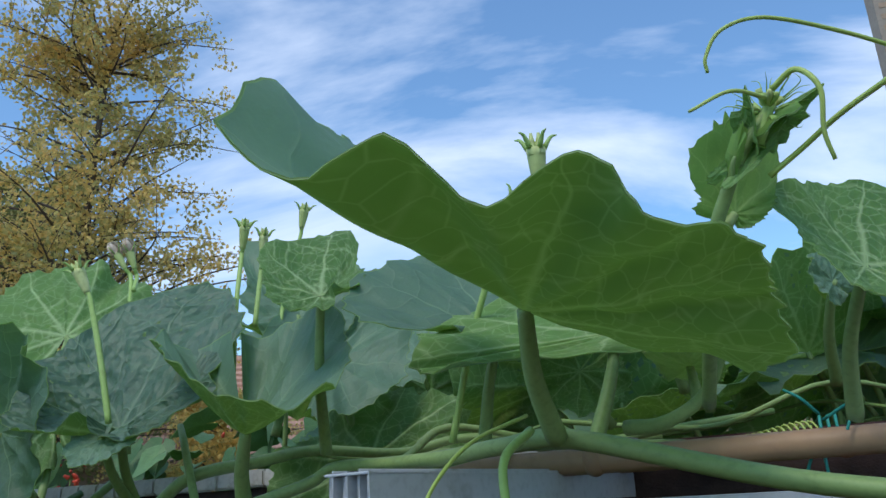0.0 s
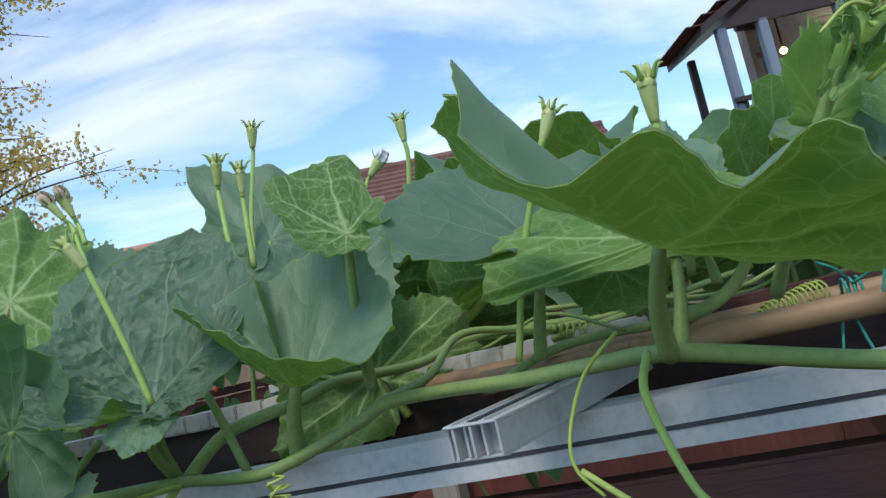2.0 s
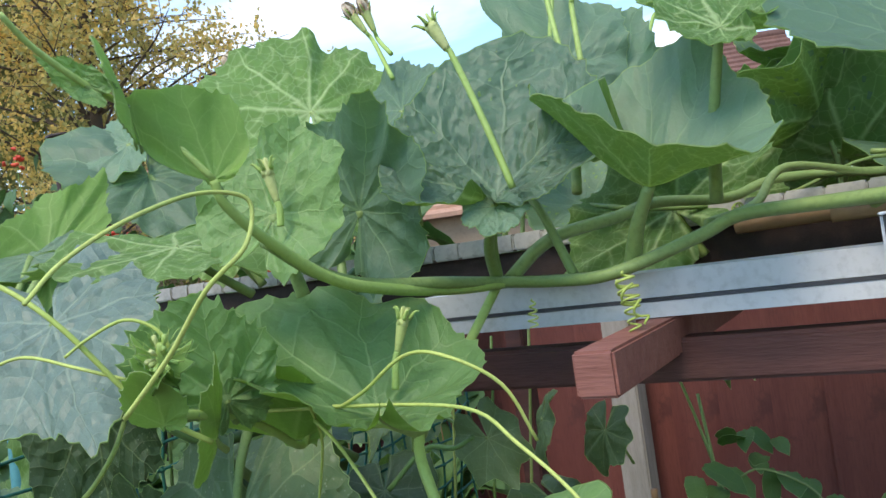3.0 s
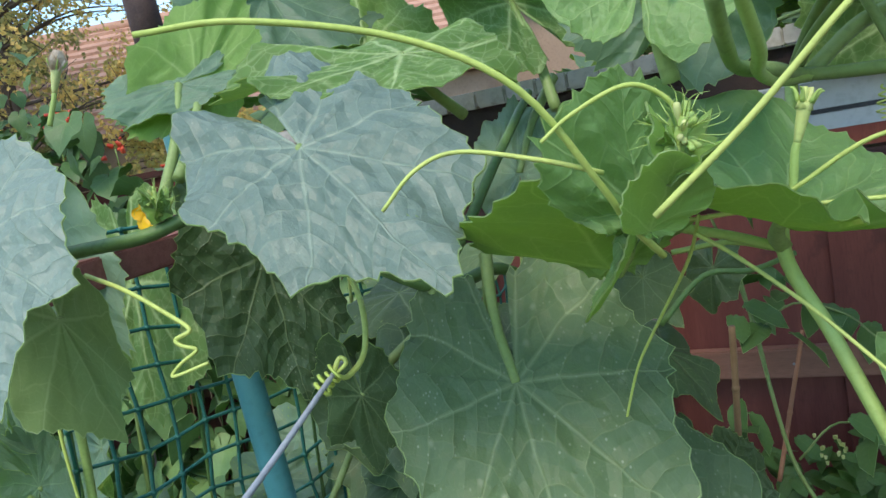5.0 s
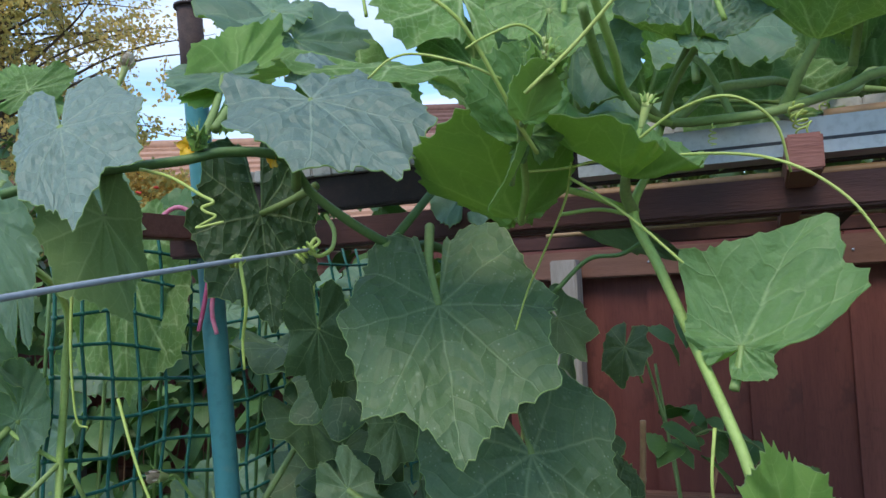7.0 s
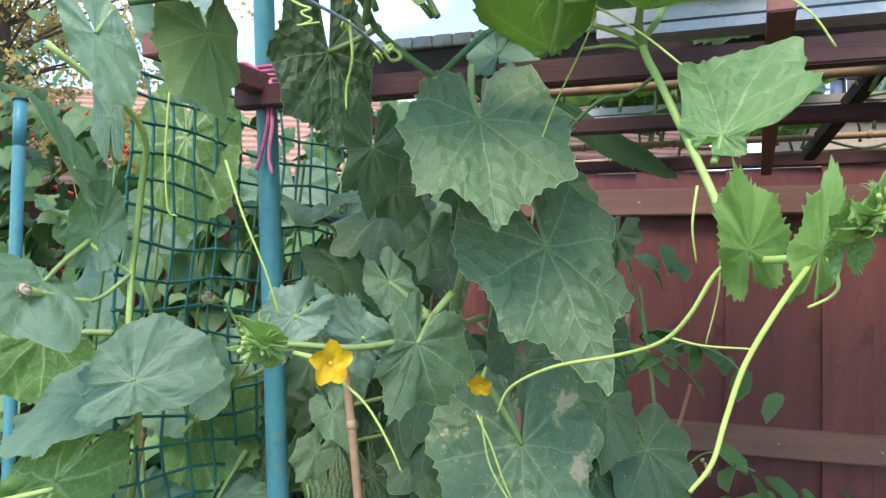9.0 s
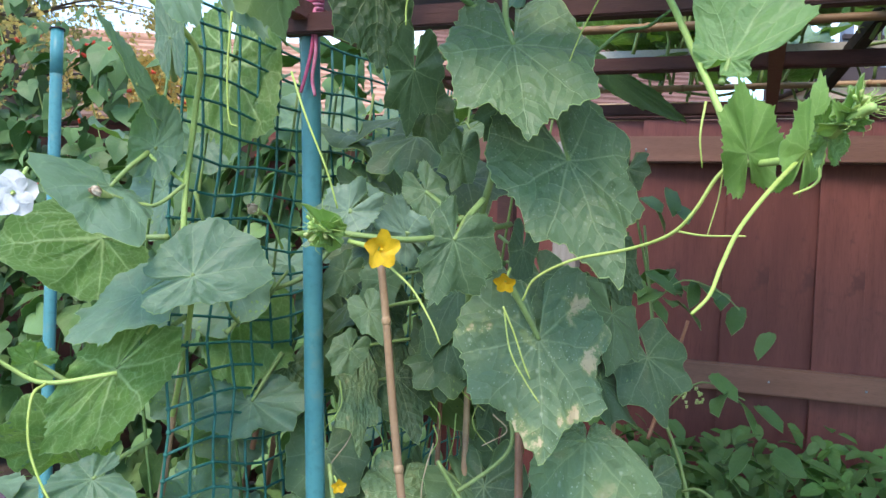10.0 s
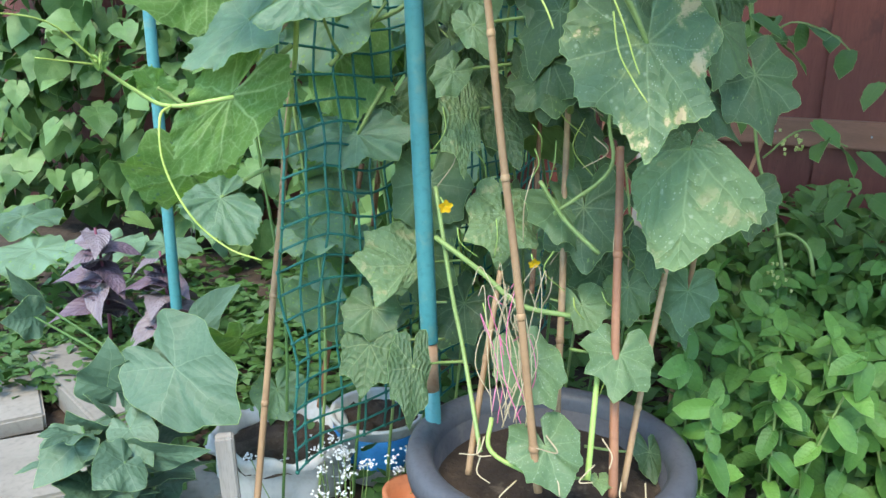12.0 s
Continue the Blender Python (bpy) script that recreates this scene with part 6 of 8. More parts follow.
leaf(cucumber, 'cucumber', 'cucumber', (-0.080, 0.120, 0.541), (-0.077, 0.072, 0.480), (-0.147, 0.120, 0.539), left=0.060, base=(0.061, 0.195, 0.533), wave=0.09, crinkle=0.014, cup=-0.1, tooth=0.03, petiole=0.0025, rings=8, segs=48)
leaf(cucumber, 'cucumber', 'cucumber', (-0.079, 0.081, 0.479), (-0.086, 0.021, 0.383), (-0.141, 0.089, 0.478), left=0.068, base=(0.062, 0.155, 0.467), wave=0.09, crinkle=0.014, cup=-0.1, tooth=0.03, petiole=0.0025, rings=8, segs=48)
leaf(cucumber, 'mildew', 'cucumber', (0.093, 0.095, 0.935), (0.106, 0.034, 0.826), (0.051, 0.080, 0.938), left=0.040, base=(0.143, 0.164, 0.938), wave=0.09, crinkle=0.014, cup=-0.1, tooth=0.03, petiole=0.0025, rings=8, segs=48)
leaf(cucumber, 'cucumber', 'cucumber', (0.156, 0.176, 0.937), (0.203, 0.118, 0.830), (0.102, 0.153, 0.926), left=0.070, base=(0.176, 0.242, 0.942), wave=0.09, crinkle=0.014, cup=-0.1, tooth=0.03, petiole=0.0025, rings=8, segs=48)
leaf(cucumber, 'mildew', 'cucumber', (0.234, -0.108, 0.545), (0.279, -0.157, 0.471), (0.170, -0.139, 0.527), left=0.056, base=(0.225, -0.051, 0.530), wave=0.09, crinkle=0.014, cup=-0.1, tooth=0.03, petiole=0.0025, rings=8, segs=48)
leaf(cucumber, 'mildew', 'cucumber', (0.382, -0.100, 0.560), (0.369, -0.151, 0.497), (0.319, -0.101, 0.573), left=0.068, base=(0.302, -0.050, 0.544), wave=0.09, crinkle=0.014, cup=-0.1, tooth=0.03, petiole=0.0025, rings=8, segs=48)
leaf(cucumber, 'mildew', 'cucumber', (0.261, -0.191, 0.432), (0.294, -0.238, 0.368), (0.201, -0.213, 0.417), left=0.067, base=(0.242, -0.136, 0.410), wave=0.09, crinkle=0.014, cup=-0.1, tooth=0.03, petiole=0.0025, rings=8, segs=48)
leaf(cucumber, 'cucumber', 'cucumber', (0.026, -0.068, 0.504), (0.029, -0.127, 0.408), (-0.018, -0.083, 0.512), left=0.038, base=(0.117, -0.001, 0.489), wave=0.09, crinkle=0.014, cup=-0.1, tooth=0.03, petiole=0.0025, rings=8, segs=48)
leaf(cucumber, 'cucumber', 'cucumber', (0.464, 0.006, 0.320), (0.472, -0.037, 0.276), (0.428, -0.005, 0.326), left=0.030, base=(0.348, 0.051, 0.299), wave=0.09, crinkle=0.014, cup=-0.1, tooth=0.03, petiole=0.0025, rings=8, segs=48)
leaf(cucumber, 'cucumber', 'cucumber', (0.438, 0.033, 0.709), (0.445, -0.015, 0.651), (0.399, 0.023, 0.712), left=0.045, base=(0.328, 0.082, 0.702), wave=0.09, crinkle=0.014, cup=-0.1, tooth=0.03, petiole=0.0025, rings=8, segs=48)
leaf(cucumber, 'cucumber', 'cucumber', (0.217, 0.131, 1.014), (0.240, 0.080, 0.939), (0.182, 0.118, 1.012), left=0.037, base=(0.207, 0.194, 1.021), wave=0.09, crinkle=0.014, cup=-0.1, tooth=0.03, petiole=0.0025, rings=8, segs=48)
leaf(cucumber, 'cucumber', 'cucumber', (-0.061, 0.238, 0.938), (-0.107, 0.168, 0.824), (-0.124, 0.233, 0.966), left=0.069, base=(0.063, 0.315, 0.944), wave=0.09, crinkle=0.014, cup=-0.1, tooth=0.03, petiole=0.0025, rings=8, segs=48)
leaf(cucumber, 'mildew', 'cucumber', (0.328, 0.069, 0.584), (0.359, 0.027, 0.535), (0.294, 0.061, 0.570), left=0.057, base=(0.272, 0.123, 0.574), wave=0.09, crinkle=0.014, cup=-0.1, tooth=0.03, petiole=0.0025, rings=8, segs=48)
leaf(cucumber, 'cucumber', 'cucumber', (0.498, 0.078, 0.555), (0.520, 0.037, 0.516), (0.477, 0.068, 0.553), left=0.033, base=(0.361, 0.123, 0.543), wave=0.09, crinkle=0.014, cup=-0.1, tooth=0.03, petiole=0.0025, rings=8, segs=48)
leaf(cucumber, 'mildew', 'cucumber', (0.354, -0.161, 0.358), (0.357, -0.194, 0.352), (0.340, -0.163, 0.357), left=0.024, base=(0.291, -0.112, 0.333), wave=0.09, crinkle=0.014, cup=-0.1, tooth=0.03, petiole=0.0025, rings=8, segs=48)
leaf(cucumber, 'cucumber', 'cucumber', (0.107, 0.238, 1.060), (0.123, 0.178, 0.958), (0.052, 0.221, 1.061), left=0.063, base=(0.148, 0.307, 1.070), wave=0.09, crinkle=0.014, cup=-0.1, tooth=0.03, petiole=0.0025, rings=8, segs=48)
leaf(cucumber, 'cucumber', 'cucumber', (-0.039, 0.321, 0.859), (-0.056, 0.270, 0.795), (-0.068, 0.316, 0.871), left=0.030, base=(0.075, 0.397, 0.863), wave=0.09, crinkle=0.014, cup=-0.1, tooth=0.03, petiole=0.0025, rings=8, segs=48)
leaf(cucumber, 'cucumber', 'cucumber', (0.306, -0.196, 1.392), (0.285, -0.215, 1.341), (0.277, -0.198, 1.404), left=0.032, base=(0.296, -0.117, 1.423), wave=0.1, cup=-0.1, tooth=0.03, petiole=0.0025, rings=8, segs=48)
leaf(cucumber, 'cucumber', 'cucumber', (0.256, -0.145, 1.330), (0.243, -0.164, 1.270), (0.225, -0.148, 1.338), left=0.032, base=(0.270, -0.066, 1.357), wave=0.1, cup=-0.1, tooth=0.03, petiole=0.0025, rings=8, segs=48)
leaf(cucumber, 'cucumber', 'cucumber', (0.125, -0.090, 1.089), (0.152, -0.108, 1.040), (0.097, -0.097, 1.077), left=0.032, base=(0.201, -0.009, 1.101), wave=0.1, cup=-0.1, tooth=0.03, petiole=0.0025, rings=8, segs=48)
leaf(cucumber, 'cucumber', 'cucumber', (0.086, 0.012, 1.012), (0.057, -0.007, 0.966), (0.058, 0.015, 1.029), left=0.033, base=(0.182, 0.093, 1.022), wave=0.1, cup=-0.1, tooth=0.03, petiole=0.0025, rings=8, segs=48)
leaf(cucumber, 'cucumber', 'cucumber', (0.207, -0.097, 1.401), (0.225, -0.115, 1.331), (0.166, -0.104, 1.393), left=0.042, base=(0.243, -0.018, 1.435), wave=0.1, cup=-0.1, tooth=0.03, petiole=0.0025, rings=8, segs=48)
leaf(cucumber, 'cucumber', 'cucumber', (0.357, -0.091, 1.193), (0.349, -0.109, 1.118), (0.333, -0.094, 1.197), left=0.025, base=(0.325, -0.011, 1.211), wave=0.1, cup=-0.1, tooth=0.03, petiole=0.0025, rings=8, segs=48)
leaf(cucumber, 'cucumber', 'cucumber', (0.403, 0.061, 1.146), (0.428, 0.043, 1.079), (0.359, 0.054, 1.131), left=0.047, base=(0.350, 0.140, 1.164), wave=0.1, cup=-0.1, tooth=0.03, petiole=0.0025, rings=8, segs=48)
leaf(cucumber, 'cucumber', 'cucumber', (0.469, 0.104, 1.425), (0.503, 0.086, 1.360), (0.428, 0.096, 1.406), left=0.046, base=(0.383, 0.182, 1.462), wave=0.1, cup=-0.1, tooth=0.03, petiole=0.0025, rings=8, segs=48)
leaf(cucumber, 'cucumber', 'cucumber', (0.130, 0.060, 1.125), (0.116, 0.041, 1.058), (0.093, 0.056, 1.133), left=0.038, base=(0.204, 0.140, 1.144), wave=0.1, cup=-0.1, tooth=0.03, petiole=0.0025, rings=8, segs=48)
leaf(cucumber, 'cucumber', 'cucumber', (0.059, 0.109, 1.136), (0.027, 0.090, 1.083), (0.031, 0.108, 1.153), left=0.033, base=(0.167, 0.189, 1.157), wave=0.1, cup=-0.1, tooth=0.03, petiole=0.0025, rings=8, segs=48)
tube('vine_stem', [(-0.074, -0.325, 1.577), (-0.032, -0.305, 1.591), (0.012, -0.284, 1.602), (0.080, -0.293, 1.605), (0.120, -0.282, 1.613), (0.171, -0.261, 1.608), (0.196, -0.238, 1.571), (0.266, -0.224, 1.521), (0.316, -0.172, 1.517), (0.364, -0.108, 1.466)], 0.0045, 0.005, STEM_DARK, cucumber, ridge=0.08)
tube('vine_stem', [(0.263, -0.230, 1.522), (0.306, -0.178, 1.444), (0.308, -0.135, 1.331), (0.287, -0.092, 1.223), (0.280, 0.011, 1.099), (0.291, 0.116, 0.937)], 0.005, 0.006, STEM, cucumber, ridge=0.08)
tube('vine_stem', [(0.266, -0.224, 1.521), (0.295, -0.195, 1.558), (0.326, -0.137, 1.601), (0.369, -0.038, 1.656)], 0.005, 0.004, STEM_DARK, cucumber)
tube('vine_stem', [(0.329, -0.192, 1.230), (0.261, -0.292, 1.215), (0.194, -0.372, 1.206), (0.128, -0.393, 1.210), (0.100, -0.393, 1.210)], 0.004, 0.003, STEM, cucumber, ridge=0.08)
tube('vine_stem', [(0.055, 0.028, 0.718), (0.140, -0.009, 0.668), (0.212, -0.037, 0.618), (0.300, -0.053, 0.607)], 0.005, 0.005, STEM, cucumber)
tube('vine_stem', [(0.239, 0.026, 0.827), (0.285, 0.012, 0.761), (0.345, -0.018, 0.710)], 0.004, 0.004, STEM, cucumber)
tube('vine_stem', [(0.171, -0.133, 0.447), (0.173, -0.167, 0.402), (0.258, -0.207, 0.379)], 0.004, 0.004, STEM_YOUNG, cucumber)
tube('vine_stem', [(0.349, -0.088, 0.540), (0.341, -0.134, 0.457), (0.333, -0.181, 0.368)], 0.005, 0.005, STEM_YOUNG, cucumber)
tube('vine_stem', [(0.052, 0.054, 0.806), (0.088, 0.013, 0.616), (0.113, -0.023, 0.521), (0.154, -0.151, 0.391)], 0.004, 0.004, STEM, cucumber)
tube('vine_stem', [(0.266, 0.032, 0.766), (0.361, 0.044, 0.847), (0.355, 0.051, 0.944), (0.387, 0.014, 1.095)], 0.004, 0.003, STEM, cucumber)
tube('tendril', [(0.060, -0.339, 1.591), (0.094, -0.359, 1.579), (0.123, -0.371, 1.561), (0.137, -0.382, 1.553), (0.128, -0.383, 1.549), (0.131, -0.384, 1.545), (0.139, -0.384, 1.541), (0.129, -0.386, 1.535), (0.128, -0.397, 1.531), (0.149, -0.395, 1.535)], 0.0016, 0.001, TENDRIL, cucumber, per=8)
tube('tendril', [(0.208, -0.256, 1.550), (0.222, -0.299, 1.532), (0.227, -0.343, 1.513), (0.219, -0.365, 1.505), (0.214, -0.375, 1.511), (0.218, -0.373, 1.519), (0.221, -0.374, 1.515), (0.208, -0.376, 1.507)], 0.0022, 0.0012, TENDRIL, cucumber, per=8)
coil((0.203, -0.377, 1.504), (0.216, -0.375, 1.512), 0.006, 3.5, 0.0014, TENDRIL, cucumber)
coil((0.190, -0.511, 1.498), (0.194, -0.512, 1.495), 0.004, 3, 0.0014, TENDRIL, cucumber)
tube('tendril', [(0.194, -0.515, 1.499), (0.197, -0.513, 1.468), (0.191, -0.502, 1.445), (0.191, -0.501, 1.425)], 0.0013, 0.0009, TENDRIL, cucumber)
tube('tendril', [(0.052, -0.379, 1.396), (0.075, -0.397, 1.340), (0.101, -0.405, 1.283), (0.115, -0.404, 1.239)], 0.0014, 0.001, TENDRIL, cucumber)
tube('tendril', [(0.173, -0.392, 1.177), (0.203, -0.401, 1.151), (0.227, -0.410, 1.114), (0.238, -0.409, 1.089)], 0.0016, 0.001, TENDRIL, cucumber)
tube('tendril', [(0.316, -0.289, 1.124), (0.332, -0.288, 1.089), (0.346, -0.287, 1.051), (0.355, -0.286, 1.031)], 0.0013, 0.0009, TENDRIL, cucumber)
tube('tendril', [(0.323, -0.218, 1.110), (0.332, -0.232, 1.059), (0.352, -0.240, 1.022), (0.373, -0.247, 0.992)], 0.0014, 0.0009, TENDRIL, cucumber)
tube('tendril', [(0.428, -0.311, 1.534), (0.462, -0.320, 1.536), (0.487, -0.329, 1.529)], 0.0018, 0.0018, STEM_YOUNG, cucumber)
tube('tendril', [(0.428, -0.227, 1.463), (0.464, -0.228, 1.495), (0.494, -0.247, 1.498), (0.515, -0.277, 1.512)], 0.0025, 0.002, STEM_DARK, cucumber)
yellow_flower(cucumber, (0.166, -0.412, 1.195), (0.128, -0.393, 1.202), 0.021)
yellow_flower(cucumber, (0.321, -0.240, 1.152), (0.328, -0.230, 1.171), 0.014)
yellow_flower(cucumber, (0.085, -0.284, 1.619), (0.087, -0.273, 1.613), 0.010)
yellow_flower(cucumber, (0.160, -0.261, 1.607), (0.169, -0.261, 1.608), 0.008)
yellow_flower(cucumber, (0.072, 0.036, 0.774), (0.062, 0.049, 0.787), 0.012)
yellow_flower(cucumber, (0.234, 0.005, 0.683), (0.229, 0.009, 0.698), 0.01)
bud_cluster(cucumber, (0.104, -0.440, 1.216), 0.03, (-0.7, -0.5, 0.3))
bud_cluster(cucumber, (0.097, -0.294, 1.628), 0.014)
bud_cluster(gourd, (0.400, -0.514, 1.620), 0.017, (0.3, -0.4, 1))
bud_cluster(gourd, (0.556, -0.690, 1.328), 0.022, (0.6, -0.6, 0.5))
bud_cluster(gourd, (1.032, -0.515, 1.803), 0.021, (0.4, -0.2, 0.9))
leaf(branch, 'gourd', 'gourd', (-0.281, -0.085, 1.264), (-0.161, -0.167, 1.182), (-0.338, -0.188, 1.282), base=(-0.251, -0.013, 1.324), ruffle=0.04, wave=0.0, tooth=0.02, reach=(0.027, 0.028, 0.030, 0.032, 0.044, 0.056, 0.067, 0.079, 0.091, 0.148, 0.119, 0.100, 0.103, 0.108, 0.120, 0.066, 0.035, 0.026), lift=(0.009, 0.006, 0.003, -0.000, -0.001, -0.002, -0.002, -0.003, -0.004, -0.019, -0.038, -0.037, -0.029, -0.021, -0.002, 0.013, 0.014, 0.013))
leaf(branch, 'gourd', 'gourd', (-0.361, 0.080, 1.180), (-0.520, 0.050, 1.165), (-0.400, 0.070, 1.090), base=(-0.220, 0.000, 1.187), label='broad leaf glowing green from below', ruffle=0.03, wave=0.04, tooth=0.015, reach=(0.070, 0.060, 0.055, 0.050, 0.055, 0.075, 0.100, 0.125, 0.165, 0.165, 0.130, 0.122, 0.115, 0.105, 0.100, 0.090, 0.085, 0.080), lift=(0.0, 0.0, 0.0, 0.005, 0.01, 0.01, 0.005, -0.005, -0.01, -0.01, 0.0, 0.01, 0.012, 0.01, 0.005, 0.0, 0.0, 0.0))
leaf(branch, 'gourd', 'gourd', (-0.132, -0.137, 1.135), (-0.026, -0.100, 1.155), (-0.117, -0.165, 1.085), base=(-0.185, -0.030, 1.195), ruffle=0.04, wave=0.03, tooth=0.018, reach=(0.080, 0.070, 0.068, 0.070, 0.080, 0.095, 0.100, 0.105, 0.112, 0.110, 0.085, 0.062, 0.050, 0.045, 0.048, 0.060, 0.080, 0.088), lift=(-0.012, -0.006, 0.0, 0.006, 0.010, 0.012, 0.010, 0.004, 0.0, -0.004, -0.006, -0.006, -0.004, 0.0, 0.0, -0.006, -0.012, -0.014))
leaf(branch, 'gourd', 'gourd', (-0.253, -0.020, 1.094), (-0.358, -0.043, 1.019), (-0.289, 0.029, 1.130), left=0.075, base=(-0.197, 0.001, 1.132), wave=0.07)
leaf(branch, 'gourd', 'gourd', (-0.294, -0.014, 0.969), (-0.396, -0.049, 0.841), (-0.233, 0.004, 0.916), left=0.056, base=(-0.198, 0.039, 1.053), wave=0.06)
leaf(branch, 'gourd', 'gourd', (-0.260, -0.051, 1.427), (-0.304, -0.088, 1.523), (-0.252, -0.020, 1.442), left=0.035, base=(-0.255, -0.011, 1.416), wave=0.06, fold=0.3)
leaf(branch, 'gourd', 'gourd', (-0.240, -0.013, 1.334), (-0.227, -0.031, 1.414), (-0.201, -0.022, 1.325), left=0.041, base=(-0.232, 0.006, 1.299), wave=0.06, cup=0.5)
leaf(branch, 'gourd', 'gourd', (-0.178, 0.193, 1.515), (-0.170, 0.147, 1.332), (-0.081, 0.197, 1.518), left=0.089, base=(-0.168, 0.193, 1.537), wave=0.06)
leaf(branch, 'gourd', 'gourd', (-0.161, 0.229, 1.033), (-0.120, 0.175, 0.892), (-0.062, 0.266, 1.047), left=0.073, base=(-0.150, 0.181, 1.103), wave=0.08)
leaf(branch, 'gourd', 'gourd', (-0.308, -0.058, 0.799), (-0.362, -0.109, 0.778), (-0.334, -0.042, 0.828), left=0.094, base=(-0.259, 0.056, 0.833), wave=0.06)
leaf(branch, 'gourd', 'gourd', (-0.116, 0.182, 0.879), (-0.111, 0.120, 0.821), (-0.222, 0.185, 0.868), left=0.107, base=(-0.066, 0.205, 0.970), wave=0.06)
leaf(branch, 'gourd', 'gourd', (-0.106, -0.106, 1.607), (-0.044, -0.122, 1.495), (-0.142, -0.112, 1.588), left=0.055, base=(-0.090, -0.086, 1.645), wave=0.06)
leaf(branch, 'gourd', 'gourd', (-0.163, -0.205, 1.577), (-0.116, -0.202, 1.486), (-0.194, -0.205, 1.561), left=0.038, base=(-0.150, -0.186, 1.612), wave=0.06, fold=-0.3)
leaf(branch, 'gourd', 'gourd', (-0.192, -0.093, 1.494), (-0.211, -0.069, 1.591), (-0.167, -0.099, 1.500), left=0.027, base=(-0.202, -0.040, 1.437), wave=0.08)
leaf(branch, 'gourd', 'gourd', (-0.133, -0.154, 1.713), (-0.184, -0.108, 1.768), (-0.156, -0.167, 1.703), left=0.028, base=(-0.098, -0.150, 1.667), wave=0.08)
leaf(branch, 'gourd', 'gourd', (-0.129, -0.174, 1.714), (-0.081, -0.154, 1.742), (-0.141, -0.170, 1.732), left=0.022, base=(-0.104, -0.151, 1.674), wave=0.08)
leaf(branch, 'young', 'cucumber', (-0.397, -0.074, 0.986), (-0.415, -0.124, 1.011), (-0.387, -0.065, 1.012), left=0.029, base=(-0.357, -0.045, 0.949), wave=0.15, cup=0.4, tooth=0.05)
tube('vine_stem', [(-0.277, -0.106, 1.594), (-0.176, -0.028, 1.497), (-0.178, -0.011, 1.391), (-0.191, -0.004, 1.276), (-0.187, -0.018, 1.170), (-0.172, -0.019, 1.125), (-0.202, 0.058, 1.011), (-0.266, 0.172, 0.822)], 0.0045, 0.005, STEM_YOUNG, branch, ridge=0.08)
tube('vine_stem', [(-0.191, -0.004, 1.276), (-0.226, -0.056, 1.237), (-0.268, -0.116, 1.250)], 0.0035, 0.003, STEM, branch)
tube('vine_stem', [(-0.191, -0.004, 1.276), (-0.239, -0.014, 1.311), (-0.251, -0.013, 1.324)], 0.003, 0.003, STEM_YOUNG, branch)
tube('vine_stem', [(-0.176, -0.005, 1.263), (-0.134, 0.129, 1.035), (-0.056, 0.182, 1.128)], 0.003, 0.003, STEM, branch)
tube('vine_stem', [(-0.154, 0.128, 1.014), (-0.096, 0.181, 1.084), (-0.003, 0.183, 1.140), (0.133, 0.240, 1.352)], 0.005, 0.005, STEM, branch)
tube('tendril', [(-0.068, -0.207, 1.507), (-0.071, -0.209, 1.429), (-0.066, -0.211, 1.360), (-0.054, -0.211, 1.349)], 0.0018, 0.001, TENDRIL, branch)
tube('tendril', [(-0.363, -0.104, 0.959), (-0.367, -0.138, 0.944), (-0.361, -0.152, 0.872), (-0.319, -0.163, 0.793), (-0.260, -0.167, 0.742), (-0.204, -0.165, 0.722)], 0.0025, 0.0014, TENDRIL, branch)
tube('tendril', [(-0.454, -0.151, 1.031), (-0.496, -0.205, 1.090), (-0.553, -0.280, 1.105)], 0.0018, 0.001, TENDRIL, branch)
tube('tendril', [(-0.454, -0.152, 1.026), (-0.502, -0.236, 1.040)], 0.0016, 0.001, TENDRIL, branch)
tube('vine_stem', [(-0.454, -0.152, 1.026), (-0.416, -0.115, 0.985), (-0.367, -0.095, 0.958), (-0.272, -0.062, 0.971)], 0.003, 0.004, STEM_YOUNG, branch)
flower_bud(branch, [(-0.226, -0.056, 1.237), (-0.258, -0.096, 1.243), (-0.267, -0.116, 1.248)], (-0.267, -0.116, 1.248), 0.01, 'wilted')
flower_bud(branch, [(-0.060, 0.143, 1.171), (-0.079, 0.105, 1.227), (-0.087, 0.085, 1.233)], (-0.087, 0.085, 1.233), 0.013, 'wilted')
flower_bud(branch, [(-0.249, -0.002, 1.027), (-0.216, -0.031, 1.060), (-0.204, -0.040, 1.072)], (-0.204, -0.040, 1.072), 0.012, 'wilted')
gourd_flower(branch, (-0.399, -0.145, 1.246), (-0.407, -0.091, 1.287), 0.032)
bud_cluster(branch, (-0.450, -0.150, 1.031), 0.016)
tie_wire((0.215, -0.355, 1.512), (0.194, -0.515, 1.497), (0.164, -0.635, 1.484), (0.148, -0.705, 1.476), (0.135, -0.765, 1.469))
leaf(gourd, 'gourd', 'gourd', (0.346, -0.098, 1.586), (0.353, -0.024, 1.653), (0.405, -0.106, 1.588), left=0.042, base=(0.396, -0.019, 1.667), wave=0.06)
leaf(gourd, 'gourd', 'gourd', (0.095, -0.198, 1.711), (0.038, -0.229, 1.697), (0.077, -0.177, 1.736), left=0.031, base=(0.087, -0.264, 1.623), wave=0.06)
leaf(gourd, 'young', 'cucumber', (0.107, -0.188, 1.710), (0.147, -0.132, 1.798), (0.063, -0.201, 1.737), left=0.040, base=(0.104, -0.264, 1.639), wave=0.1, crinkle=0.03)
leaf(gourd, 'gourd', 'gourd', (0.224, -0.046, 1.727), (0.162, -0.002, 1.809), (0.164, -0.075, 1.698), left=0.072, base=(0.262, -0.041, 1.654), wave=0.08)
